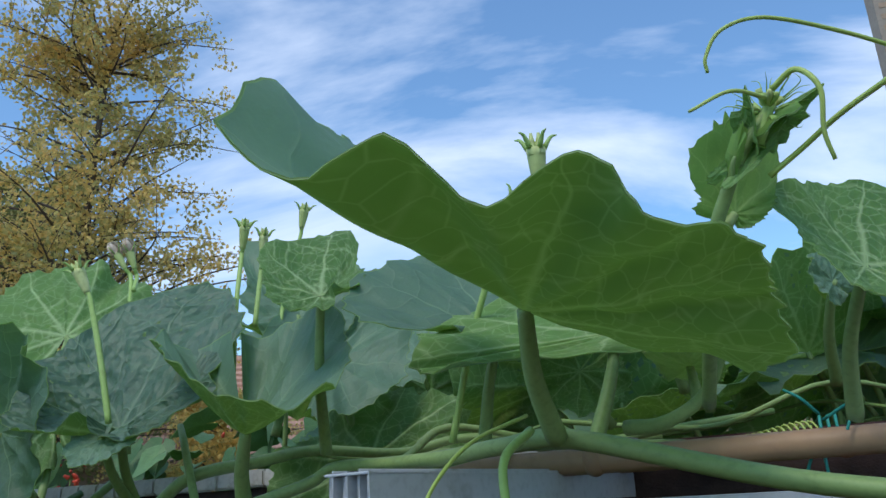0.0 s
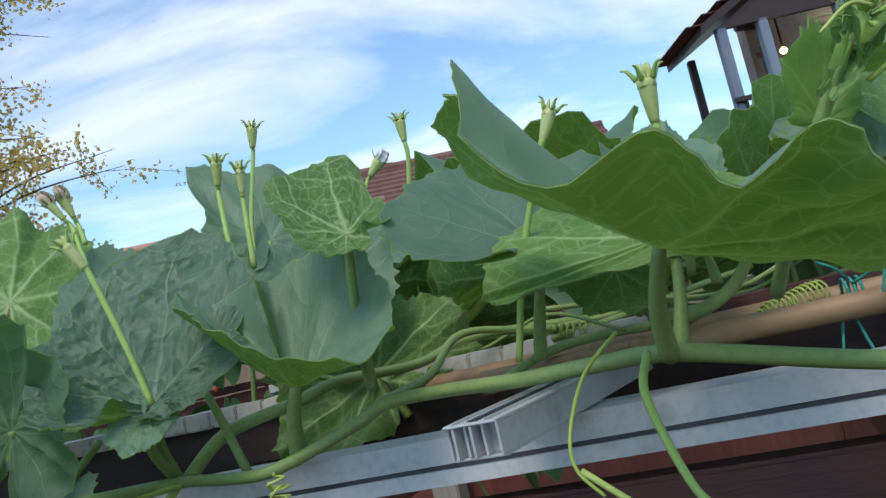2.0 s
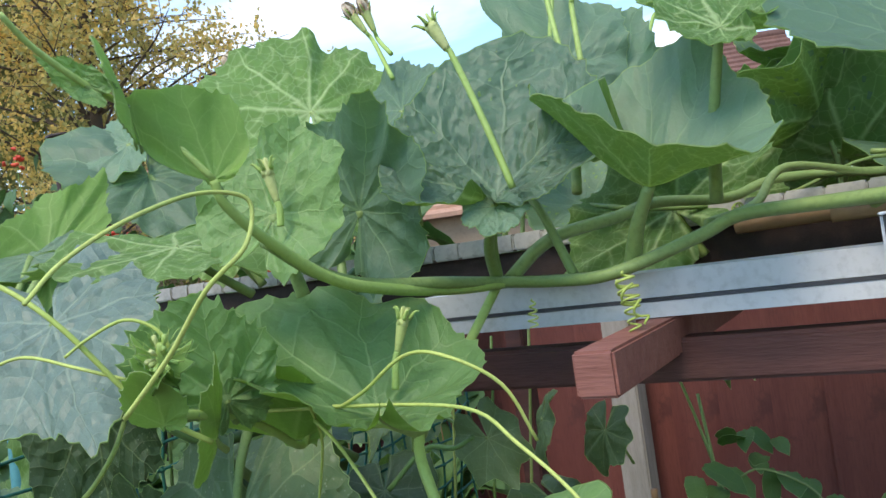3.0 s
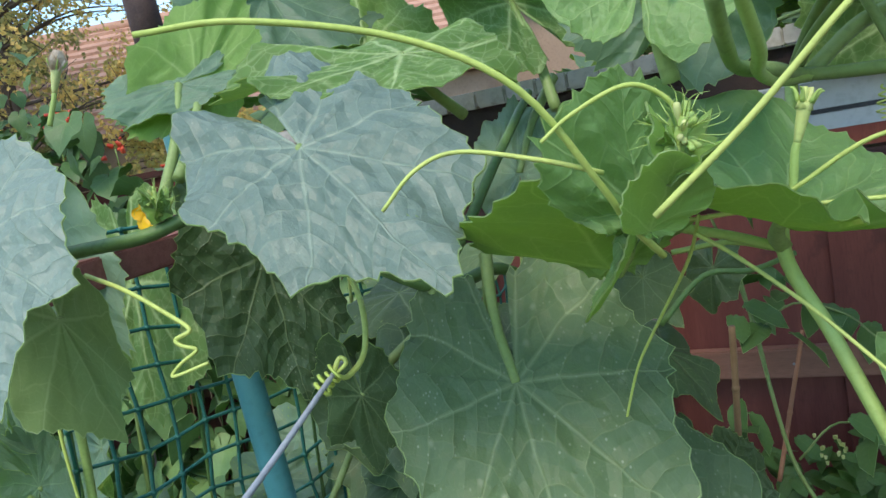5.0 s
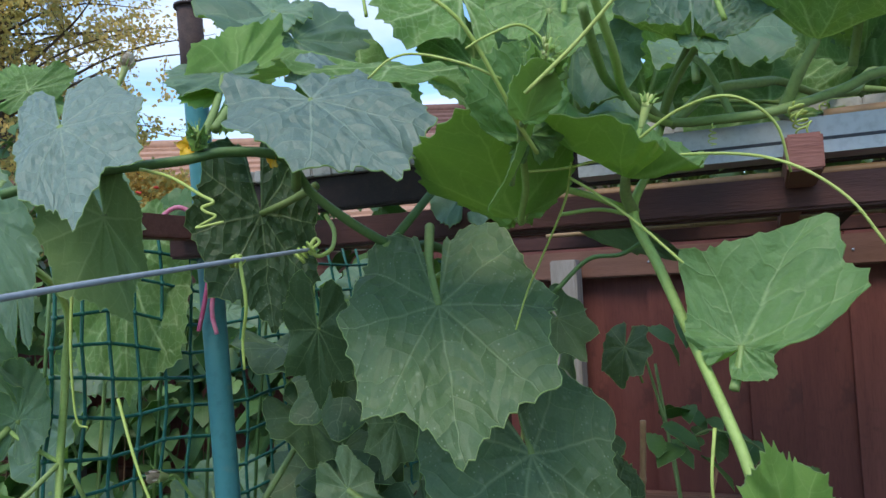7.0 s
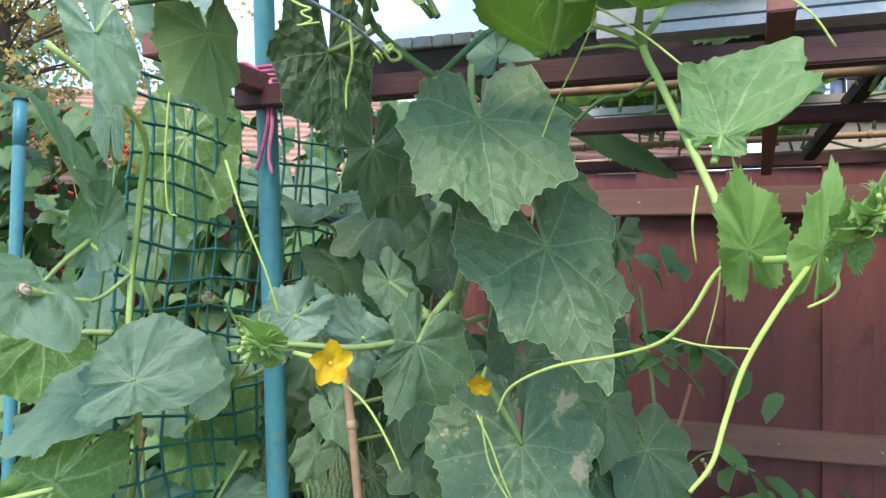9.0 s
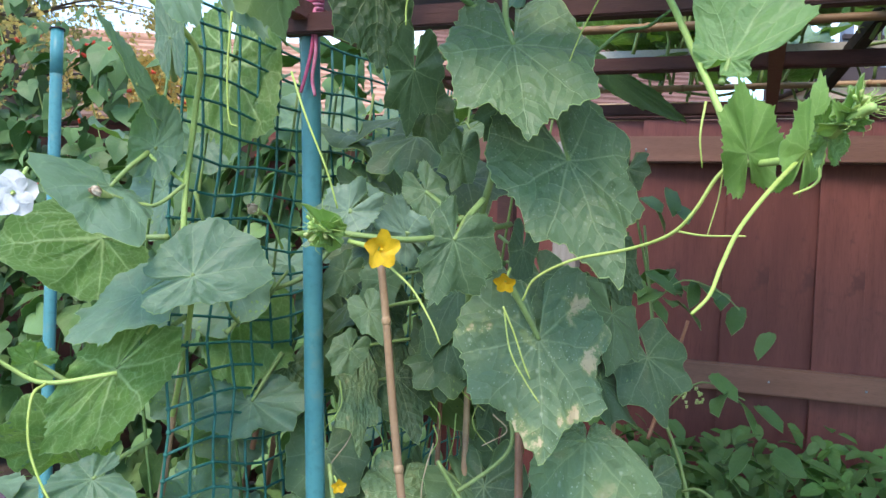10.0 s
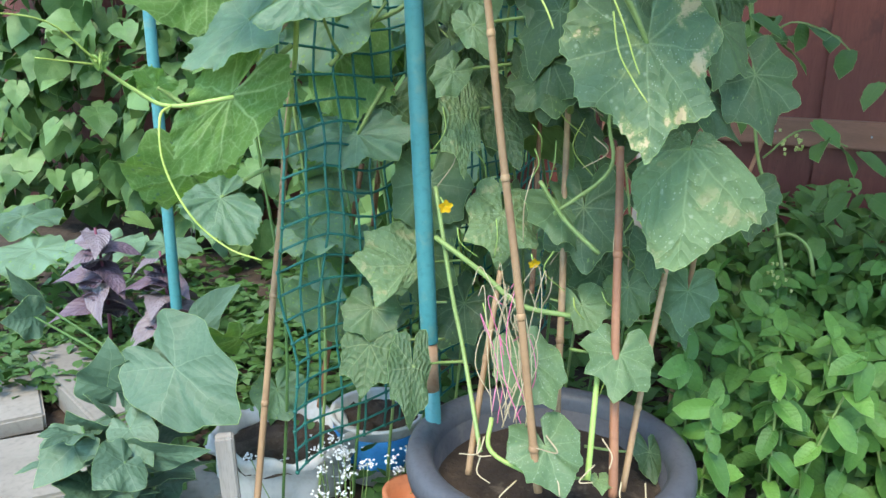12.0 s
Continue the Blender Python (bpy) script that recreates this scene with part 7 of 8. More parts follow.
leaf(gourd, 'gourd', 'gourd', (0.365, -0.093, 1.734), (0.313, -0.049, 1.821), (0.311, -0.122, 1.717), left=0.064, base=(0.385, -0.137, 1.636), wave=0.08)
leaf(gourd, 'gourd', 'gourd', (0.711, -0.081, 1.670), (0.663, -0.035, 1.733), (0.611, -0.110, 1.614), left=0.118, base=(0.735, -0.078, 1.622), wave=0.08)
leaf(gourd, 'gourd', 'gourd', (0.602, 0.620, 1.616), (0.836, 0.750, 1.520), (0.697, 0.660, 1.527), left=0.03, base=(0.582, 0.66, 1.61), label='dark shaded leaf hanging under the frame', wave=0.07)
tube('withered_strand', [(0.210, -0.157, 0.460), (0.242, -0.135, 0.528), (0.227, -0.098, 0.587), (0.201, -0.104, 0.575)], 0.0009, 0.0007, PINK, cucumber)
tube('withered_strand', [(0.229, -0.173, 0.476), (0.225, -0.141, 0.588), (0.250, -0.087, 0.693), (0.254, -0.092, 0.676)], 0.0009, 0.0007, STRAW, cucumber)
tube('withered_strand', [(0.171, -0.150, 0.492), (0.142, -0.138, 0.544), (0.150, -0.103, 0.589), (0.167, -0.100, 0.592)], 0.0009, 0.0007, STRAW, cucumber)
tube('withered_strand', [(0.208, -0.185, 0.518), (0.173, -0.174, 0.568), (0.168, -0.141, 0.611), (0.195, -0.147, 0.582)], 0.0009, 0.0007, STRAW, cucumber)
tube('withered_strand', [(0.190, -0.202, 0.467), (0.213, -0.175, 0.554), (0.187, -0.133, 0.634), (0.198, -0.142, 0.600)], 0.0009, 0.0007, STRAW, cucumber)
tube('withered_strand', [(0.224, -0.191, 0.510), (0.192, -0.167, 0.605), (0.207, -0.118, 0.695), (0.197, -0.125, 0.677)], 0.0009, 0.0007, PINK, cucumber)
tube('withered_strand', [(0.172, -0.154, 0.461), (0.161, -0.126, 0.564), (0.151, -0.078, 0.660), (0.141, -0.082, 0.647)], 0.0009, 0.0007, STRAW, cucumber)
tube('withered_strand', [(0.213, -0.144, 0.503), (0.246, -0.111, 0.603), (0.242, -0.064, 0.697), (0.215, -0.074, 0.670)], 0.0009, 0.0007, STRAW, cucumber)
tube('withered_strand', [(0.194, -0.197, 0.491), (0.197, -0.164, 0.602), (0.150, -0.118, 0.707), (0.134, -0.126, 0.682)], 0.0009, 0.0007, STRAW, cucumber)
tube('withered_strand', [(0.228, -0.175, 0.456), (0.234, -0.143, 0.563), (0.209, -0.096, 0.663), (0.188, -0.105, 0.638)], 0.0009, 0.0007, STRAW, cucumber)
tube('withered_strand', [(0.220, -0.206, 0.478), (0.192, -0.189, 0.546), (0.181, -0.151, 0.606), (0.189, -0.160, 0.575)], 0.0009, 0.0007, PINK, cucumber)
tube('withered_strand', [(0.193, -0.193, 0.465), (0.173, -0.164, 0.572), (0.188, -0.112, 0.673), (0.165, -0.114, 0.675)], 0.0009, 0.0007, STRAW, cucumber)
tube('withered_strand', [(0.214, -0.144, 0.434), (0.199, -0.108, 0.564), (0.179, -0.053, 0.688), (0.173, -0.054, 0.686)], 0.0009, 0.0007, STRAW, cucumber)
tube('withered_strand', [(0.208, -0.209, 0.481), (0.225, -0.179, 0.578), (0.198, -0.135, 0.667), (0.173, -0.141, 0.654)], 0.0009, 0.0007, STRAW, cucumber)
tube('withered_strand', [(0.221, -0.153, 0.503), (0.244, -0.137, 0.550), (0.235, -0.105, 0.590), (0.213, -0.111, 0.579)], 0.0009, 0.0007, STRAW, cucumber)
tube('withered_strand', [(0.181, -0.144, 0.443), (0.189, -0.113, 0.544), (0.157, -0.068, 0.638), (0.185, -0.069, 0.627)], 0.0009, 0.0007, PINK, cucumber)
tube('withered_strand', [(0.202, -0.182, 0.474), (0.178, -0.155, 0.577), (0.192, -0.104, 0.673), (0.187, -0.115, 0.638)], 0.0009, 0.0007, STRAW, cucumber)
tube('withered_strand', [(0.229, -0.201, 0.492), (0.213, -0.175, 0.587), (0.222, -0.127, 0.676), (0.239, -0.134, 0.647)], 0.0009, 0.0007, STRAW, cucumber)
tube('withered_strand', [(0.194, -0.165, 0.460), (0.216, -0.139, 0.543), (0.208, -0.097, 0.619), (0.201, -0.104, 0.596)], 0.0009, 0.0007, STRAW, cucumber)
tube('withered_strand', [(0.189, -0.187, 0.493), (0.220, -0.163, 0.565), (0.203, -0.125, 0.630), (0.212, -0.129, 0.613)], 0.0009, 0.0007, STRAW, cucumber)
tube('withered_strand', [(0.173, -0.178, 0.483), (0.178, -0.155, 0.558), (0.148, -0.117, 0.627), (0.157, -0.124, 0.600)], 0.0009, 0.0007, PINK, cucumber)
tube('withered_strand', [(0.193, -0.186, 0.481), (0.218, -0.163, 0.550), (0.205, -0.125, 0.612), (0.227, -0.129, 0.591)], 0.0009, 0.0007, STRAW, cucumber)
tube('withered_strand', [(0.425, -0.191, 0.375), (0.424, -0.216, 0.360), (0.425, -0.225, 0.368)], 0.0014, 0.0009, STRAW, cucumber)
tube('withered_strand', [(0.386, -0.195, 0.377), (0.383, -0.220, 0.362), (0.407, -0.233, 0.345)], 0.0014, 0.0009, STRAW, cucumber)
tube('withered_strand', [(0.353, -0.178, 0.444), (0.367, -0.202, 0.428), (0.362, -0.218, 0.413)], 0.0014, 0.0009, STRAW, cucumber)
tube('withered_strand', [(0.267, -0.199, 0.403), (0.282, -0.223, 0.388), (0.285, -0.238, 0.371)], 0.0014, 0.0009, STRAW, cucumber)
tube('withered_strand', [(0.154, -0.198, 0.444), (0.153, -0.224, 0.428), (0.175, -0.231, 0.432)], 0.0014, 0.0009, STRAW, cucumber)
tube('withered_strand', [(0.342, -0.191, 0.403), (0.316, -0.219, 0.388), (0.337, -0.226, 0.392)], 0.0014, 0.0009, STRAW, cucumber)
tube('withered_strand', [(0.162, -0.197, 0.446), (0.153, -0.223, 0.430), (0.124, -0.235, 0.435)], 0.0014, 0.0009, STRAW, cucumber)
tube('withered_strand', [(0.157, -0.206, 0.417), (0.153, -0.232, 0.401), (0.174, -0.243, 0.390)], 0.0014, 0.0009, STRAW, cucumber)
tube('withered_strand', [(0.216, -0.211, 0.378), (0.190, -0.239, 0.363), (0.205, -0.247, 0.366)], 0.0014, 0.0009, STRAW, cucumber)
tube('withered_strand', [(0.262, -0.186, 0.448), (0.280, -0.210, 0.432), (0.246, -0.220, 0.444)], 0.0014, 0.0009, STRAW, cucumber)
tube('tendril', [(0.271, 0.118, 0.968), (0.276, 0.108, 0.932), (0.321, 0.122, 0.893)], 0.0013, 0.0009, TENDRIL, cucumber)
tube('tendril', [(0.212, 0.021, 0.612), (0.196, 0.008, 0.573), (0.225, 0.019, 0.528)], 0.0013, 0.0009, STRAW, cucumber)
tube('tendril', [(0.222, 0.048, 0.923), (0.239, 0.043, 0.900), (0.240, 0.057, 0.873)], 0.0013, 0.0009, STEM_YOUNG, cucumber)
tube('tendril', [(0.094, 0.041, 0.734), (0.101, 0.034, 0.707), (0.134, 0.049, 0.675)], 0.0013, 0.0009, STEM_YOUNG, cucumber)
tube('tendril', [(0.219, -0.019, 0.538), (0.231, -0.030, 0.495), (0.210, -0.026, 0.443)], 0.0013, 0.0009, TENDRIL, cucumber)
tube('tendril', [(0.269, 0.147, 0.880), (0.266, 0.133, 0.834), (0.254, 0.139, 0.784)], 0.0013, 0.0009, STEM_YOUNG, cucumber)
tube('tendril', [(0.229, 0.078, 0.875), (0.237, 0.072, 0.850), (0.226, 0.083, 0.821)], 0.0013, 0.0009, STEM_YOUNG, cucumber)
tube('tendril', [(0.063, 0.072, 0.948), (0.068, 0.060, 0.906), (0.038, 0.065, 0.860)], 0.0013, 0.0009, STEM_YOUNG, cucumber)
tube('tendril', [(0.332, 0.069, 0.900), (0.357, 0.064, 0.873), (0.315, 0.072, 0.843)], 0.0013, 0.0009, STRAW, cucumber)
tube('tendril', [(0.422, 0.111, 0.753), (0.445, 0.094, 0.688), (0.379, 0.088, 0.617)], 0.0013, 0.0009, TENDRIL, cucumber)
tube('tendril', [(0.165, 0.020, 0.758), (0.168, 0.011, 0.725), (0.163, 0.020, 0.685)], 0.0013, 0.0009, STEM_YOUNG, cucumber)
tube('tendril', [(0.305, -0.028, 0.633), (0.308, -0.033, 0.614), (0.326, -0.018, 0.588)], 0.0013, 0.0009, TENDRIL, cucumber)
tube('tendril', [(0.372, 0.002, 0.763), (0.370, -0.014, 0.708), (0.386, -0.010, 0.646)], 0.0013, 0.0009, STRAW, cucumber)
tube('tendril', [(0.410, 0.090, 0.687), (0.411, 0.072, 0.624), (0.437, 0.075, 0.555)], 0.0013, 0.0009, STRAW, cucumber)
tube('tendril', [(0.120, 0.108, 0.863), (0.138, 0.103, 0.840), (0.141, 0.116, 0.812)], 0.0013, 0.0009, STEM_YOUNG, cucumber)
tube('tendril', [(0.269, 0.030, 0.699), (0.253, 0.019, 0.664), (0.292, 0.032, 0.623)], 0.0013, 0.0009, STEM_YOUNG, cucumber)
tube('tendril', [(0.408, 0.055, 0.755), (0.387, 0.039, 0.709), (0.438, 0.051, 0.658)], 0.0013, 0.0009, STEM_YOUNG, cucumber)
tube('tendril', [(0.360, 0.041, 0.622), (0.372, 0.036, 0.601), (0.413, 0.053, 0.573)], 0.0013, 0.0009, STEM_YOUNG, cucumber)
tube('tendril', [(0.304, 0.165, 0.988), (0.313, 0.156, 0.957), (0.356, 0.172, 0.924)], 0.0013, 0.0009, STRAW, cucumber)
tube('tendril', [(0.392, 0.020, 0.520), (0.377, 0.007, 0.479), (0.365, 0.011, 0.428)], 0.0013, 0.0009, TENDRIL, cucumber)
tube('tendril', [(0.073, 0.082, 0.909), (0.087, 0.068, 0.857), (0.052, 0.069, 0.800)], 0.0013, 0.0009, STRAW, cucumber)
tube('tendril', [(0.270, 0.064, 0.638), (0.267, 0.056, 0.611), (0.253, 0.065, 0.577)], 0.0013, 0.0009, STRAW, cucumber)
tube('tendril', [(0.230, 0.090, 0.839), (0.214, 0.070, 0.774), (0.214, 0.070, 0.703)], 0.0013, 0.0009, STRAW, cucumber)
tube('tendril', [(0.287, 0.104, 0.757), (0.295, 0.091, 0.708), (0.266, 0.093, 0.654)], 0.0013, 0.0009, STRAW, cucumber)
tube('tendril', [(0.147, -0.030, 0.616), (0.165, -0.047, 0.550), (0.188, -0.045, 0.476)], 0.0013, 0.0009, STEM_YOUNG, cucumber)
tube('tendril', [(0.319, 0.131, 0.925), (0.299, 0.114, 0.872), (0.342, 0.123, 0.816)], 0.0013, 0.0009, TENDRIL, cucumber)
flower_bud(branch, [(-0.070, -0.102, 1.709), (-0.060, -0.103, 1.729), (-0.057, -0.103, 1.737)], (-0.057, -0.103, 1.737), 0.007, 'wilted')

# more of the vine over the frame, behind the front rows
vrnd = random.Random(21)
FILL = [leaf_mesh("gourd", 0.15, 0.15, 0.14, G_TOP, G_UNDER, wave=0.1, cup=0.2, seed=900 + i, rings=10, segs=66, tooth=0.025) for i in range(6)]
for k in range(170):
    a, bb = vrnd.uniform(0.25, 2.9), vrnd.uniform(0.34, 1.5)
    h = vrnd.uniform(0.04, 0.2)
    base = site(a + vrnd.uniform(-0.06, 0.06), bb + 0.03, 1.64)
    top = site(a, bb, 1.66 + h)
    s = vrnd.uniform(0.55, 1.05)
    m = Matrix.Translation(top) @ pose(0, 0, 0, vrnd.gauss(5, 28), vrnd.gauss(0, 24), vrnd.uniform(0, 360)) @ Matrix.Scale(s, 4)
    lf = part("leaf", FILL[k % 6], gourd, "", m)
    tube("petiole", [base, base.lerp(top, 0.5) + Vector((0.01, 0.005, 0)), top], 0.0045, 0.003, STEM, lf, per=4, sides=6)
for k in range(16):
    a, bb = vrnd.uniform(0.2, 2.6), vrnd.uniform(0.4, 1.4)
    pts = [site(a + i * 0.13, bb + 0.06 * math.sin(i * 1.3 + k), 1.655 + 0.02 * math.sin(i * 2.1 + k)) for i in range(6)]
    tube("vine_stem", pts, 0.0045, 0.0035, STEM, gourd, per=5, sides=6)
for k in range(18):
    a, bb = vrnd.uniform(0.45, 2.2), vrnd.uniform(0.08, 0.5)
    z = 1.672 + vrnd.uniform(0, 0.03)
    pts = [site(a + i * 0.09, bb + 0.07 * math.sin(i * 1.7 + k) + 0.03 * i * math.sin(k * 3.1), z + 0.015 * math.sin(i * 2.3 + k * 2)) for i in range(5)]
    tube("vine_stem", pts, 0.0028, 0.0017, STEM if k % 3 else STEM_YOUNG, gourd, per=5, sides=6)
for k in range(40):
    p = site(vrnd.uniform(0.5, 2.4), vrnd.uniform(0.1, 1.3), 1.665)
    coil(p, p + Vector((vrnd.uniform(-0.06, 0.06), vrnd.uniform(-0.05, 0.05), vrnd.uniform(-0.03, 0.03))), 0.005, vrnd.uniform(4, 8), 0.0009, TENDRIL, gourd)

# pot, canes and small things by the pole
PC = Vector((0.275, -0.03, 0))


def lathe(name, prof, mat, seg=48):
    v, f = [], []
    n = len(prof)
    for k in range(seg):
        a = 2 * math.pi * k / seg
        for r, z in prof:
            v.append((r * math.cos(a), r * math.sin(a), z))
    for k in range(seg):
        k2 = (k + 1) % seg
        for i in range(n - 1):
            f.append((k * n + i, k2 * n + i, k2 * n + i + 1, k * n + i + 1))
    return mesh_of(name, v, f, [mat])


pot = thing("plant_pot", "large dark grey plastic pot with a thick rounded rim", "pot", PC)
part("body", lathe("body", [(0.0, 0.0), (0.17, 0.0), (0.18, 0.01), (0.232, 0.30), (0.234, 0.31), (0.215, 0.31), (0.205, 0.26), (0.0, 0.25)], POTGREY), pot, "", Matrix.Translation(PC))
part("rim", lathe("rim", [(0.225, 0.285), (0.25, 0.283), (0.262, 0.292), (0.266, 0.315), (0.262, 0.336), (0.248, 0.344), (0.226, 0.342), (0.216, 0.33), (0.214, 0.30)], POTGREY), pot, "thick rolled pot rim", Matrix.Translation(PC))


def soil_disc(name, r, z, at, lump=0.012):
    v, f = [(0, 0, z)], []
    for i in range(1, 9):
        for k in range(36):
            a = 2 * math.pi * k / 36
            p = Vector((r * i / 8 * math.cos(a), r * i / 8 * math.sin(a), 0))
            v.append((p.x, p.y, z + lump * noise.noise(p * 40)))
    for k in range(36):
        f.append((0, 1 + k, 1 + (k + 1) % 36))
    for i in range(7):
        for k in range(36):
            a, b = 1 + i * 36 + k, 1 + i * 36 + (k + 1) % 36
            f.append((a, a + 36, b + 36, b))
    return part(name, mesh_of(name, v, f, [SOIL]), None, "", Matrix.Translation(at))


hang(soil_disc("soil", 0.206, 0.27, PC), pot)
CG = "canes in the pot"
cane("bamboo_cane", (0.252, -0.212, 0.361), (0.141, -0.111, 1.162), 0.0065, BAMBOO, "pale bamboo cane standing in the pot", CG)
cane("bamboo_cane", (0.288, -0.042, 0.360), (0.291, 0.175, 0.961), 0.0065, BAMBOO, "pale bamboo cane standing in the pot", CG)
cane("bamboo_cane", (0.375, -0.176, 0.336), (0.374, 0.017, 0.891), 0.0075, BAMBOO_R, "reddish bamboo cane standing in the pot", CG)
cane("bamboo_cane", (0.398, -0.127, 0.317), (0.477, 0.043, 0.729), 0.0055, BAMBOO, "thin bamboo cane leaning in the pot", CG)
cane("bamboo_cane", (0.132, -0.128, 0.332), (0.175, -0.005, 0.669), 0.0055, BAMBOO, "thin bamboo cane leaning in the pot", CG)
cane("bamboo_cane", (-0.303, 0.006, 0.153), (-0.241, 0.197, 1.042), 0.0068, BAMBOO, "golden bamboo cane leaning beside the net", CG)
cane("bamboo_cane", (-0.277, 0.409, 0.163), (-0.153, 0.393, 0.783), 0.007, BAMBOO_R, "reddish bamboo cane behind the net", CG)
cane("bamboo_cane", (-0.141, 0.452, 0.624), (-0.091, 0.429, 1.066), 0.006, BAMBOO_R, "reddish bamboo cane behind the net", CG)
cane("bamboo_cane", (0.234, 0.161, 0.571), (0.243, 0.272, 0.951), 0.005, BAMBOO_R, "thin reddish cane in the pot", CG)
cane("bamboo_cane", (0.887, 1.172, 0.583), (1.015, 1.239, 0.952), 0.006, BAMBOO_R, "thin bamboo cane leaning at the fence", "canes at the fence")
cane("bamboo_cane", (0.636, 0.718, 0.0), (0.681, 0.596, 1.194), 0.007, BAMBOO, "bamboo cane standing before the fence", "canes at the fence")
tub = thing("plastic_tub", "white plastic tub with a blue band, filled with soil", "tub", (-0.13, 0.42, 0))
TC = Matrix.Translation((-0.13, 0.42, 0))
part("body", lathe("body", [(0.0, 0.0), (0.095, 0.0), (0.115, 0.15), (0.122, 0.155), (0.12, 0.162), (0.108, 0.158), (0.1, 0.12), (0, 0.11)], BAGWHITE, 32), tub, "", TC)
part("band", lathe("band", [(0.1015, 0.045), (0.1135, 0.128), (0.1125, 0.13), (0.1, 0.045)], TUBBLUE, 32), tub, "bright blue printed band", TC)
hang(soil_disc("soil", 0.1, 0.135, (-0.13, 0.42, 0), 0.02), tub)
bag = thing("grow_bag", "crumpled white plastic bag pot rolled down round soil", "grow bag", (-0.34, 0.3, 0))
v, f = [], []
for i in range(9):
    for k in range(40):
        a = 2 * math.pi * k / 40
        r = [0.12, 0.135, 0.14, 0.143, 0.15, 0.158, 0.152, 0.14, 0.13][i]
        z = [0.0, 0.03, 0.07, 0.1, 0.125, 0.14, 0.152, 0.145, 0.11][i]
        q = Vector((math.cos(a) * r * 1.1, math.sin(a) * r * 0.95, z))
        q += Vector(noise.noise_vector(q * 17)) * 0.026 + Vector(noise.noise_vector(q * 60)) * 0.007
        v.append(q + Vector((-0.34, 0.3, 0)))
for i in range(8):
    for k in range(40):
        k2 = (k + 1) % 40
        f.append((i * 40 + k, i * 40 + k2, (i + 1) * 40 + k2, (i + 1) * 40 + k))
part("bag", mesh_of("bag", v, f, [BAGWHITE]), bag)
hang(soil_disc("soil", 0.14, 0.115, (-0.34, 0.3, 0), 0.02), bag)
terra = thing("clay_pot", "small terracotta pot half hidden behind the pole", "pot", (0.0, 0.14, 0))
part("body", lathe("body", [(0, 0), (0.045, 0), (0.06, 0.09), (0.068, 0.09), (0.07, 0.118), (0.06, 0.12), (0.052, 0.08), (0, 0.08)], TERRA, 28), terra, "", Matrix.Translation((0.0, 0.14, 0)))
stake = part("wooden_stake", box_mesh("wooden_stake", 0.036, 0.03, 0.30, GREYWOOD, 0.004, 0.002), None, "", Matrix.Translation((-0.36, 0.03, 0)) @ pose(0, 0, 0, 3, -2, 18))
tagged(stake, "short split grey wooden stake driven into the soil", "stake")
slabs = thing("path_edging", "pale concrete slabs laid as a path edge", "slabs", (-1.15, 0.6, 0), kind="structure")
for x, y, sx, sy, sz, tn in ((-1.33, 0.50, 0.42, 0.30, 0.055, 35), (-1.05, 0.66, 0.6, 0.14, 0.09, -42), (-0.66, 0.32, 0.5, 0.14, 0.05, -40), (-1.0, 0.28, 0.42, 0.34, 0.03, 30)):
    part("slab", box_mesh("slab", sx, sy, sz, SLAB, 0.008, 0.002), slabs, "", Matrix.Translation((x, y, -0.005)) @ pose(0, 0, 0, 0, 0, tn))

# string on the pole
string = thing("pink_string", "frayed pink string tied round the teal pole", "string", (0.0, 0.03, 1.55))
for k in range(5):
    z = 1.572 + k * 0.007
    tube("loop", [(-0.005 + 0.0195 * math.cos(t * 0.9), 0.045 + 0.0195 * math.sin(t * 0.9), z + 0.004 * math.sin(t)) for t in range(8)], 0.003, 0.003, PINK, string, per=3, sides=5)
for pts in (((0.0, 0.025, 1.575), (0.004, 0.018, 1.52), (-0.004, 0.016, 1.47), (-0.012, 0.014, 1.435)), ((0.004, 0.025, 1.575), (0.01, 0.018, 1.51), (0.006, 0.016, 1.46), (0.012, 0.014, 1.43)), ((-0.01, 0.026, 1.58), (-0.05, 0.0, 1.582), (-0.085, -0.02, 1.575)), ((-0.01, 0.026, 1.585), (-0.04, 0.02, 1.6), (-0.075, 0.0, 1.565))):
    tube("tail", pts, 0.0036, 0.003, PINK, string, per=6, sides=5)
twine = thing("twine_tie", "teal twine tying the bamboo to the batten", "twine", site(1.13, 0.12, 1.64))
for k in range(3):
    c = site(1.125 + 0.005 * k, 0.105, 1.655)
    tube("loop", [c + VX * (0.013 * math.cos(t * 1.26)) + Vector((0, 0, 0.013 * math.sin(t * 1.26))) + UX * 0.001 * t for t in range(6)], 0.0012, 0.0012, TWINE, twine, per=4, sides=5)
for pts in (((1.128, 0.085, 1.668), (1.12, 0.07, 1.678), (1.11, 0.075, 1.685)), ((1.13, 0.085, 1.664), (1.15, 0.07, 1.672), (1.145, 0.06, 1.655)), ((1.126, 0.092, 1.645), (1.132, 0.06, 1.61), (1.15, 0.05, 1.565)), ((1.12, 0.092, 1.645), (1.112, 0.07, 1.62), (1.108, 0.06, 1.595)), ((1.135, 0.09, 1.655), (1.16, 0.08, 1.65), (1.168, 0.07, 1.628))):
    tube("tail", [site(*q) for q in pts], 0.0012, 0.001, TWINE, twine, per=5, sides=5)

# ---- beds: beans, purple plant, grey-leaved plant, bush, nightshade, weeds ----


def simple_leaf(kind, length, width, mat, seed=0, fold=0.25, droop=0.25, rings=3, segs=14):
    me = leaf_mesh(kind, length, width, width, mat, mat, fold=fold, droop=droop, wave=0.06, seed=seed, rings=rings, segs=segs, tooth=0.0)
    return me


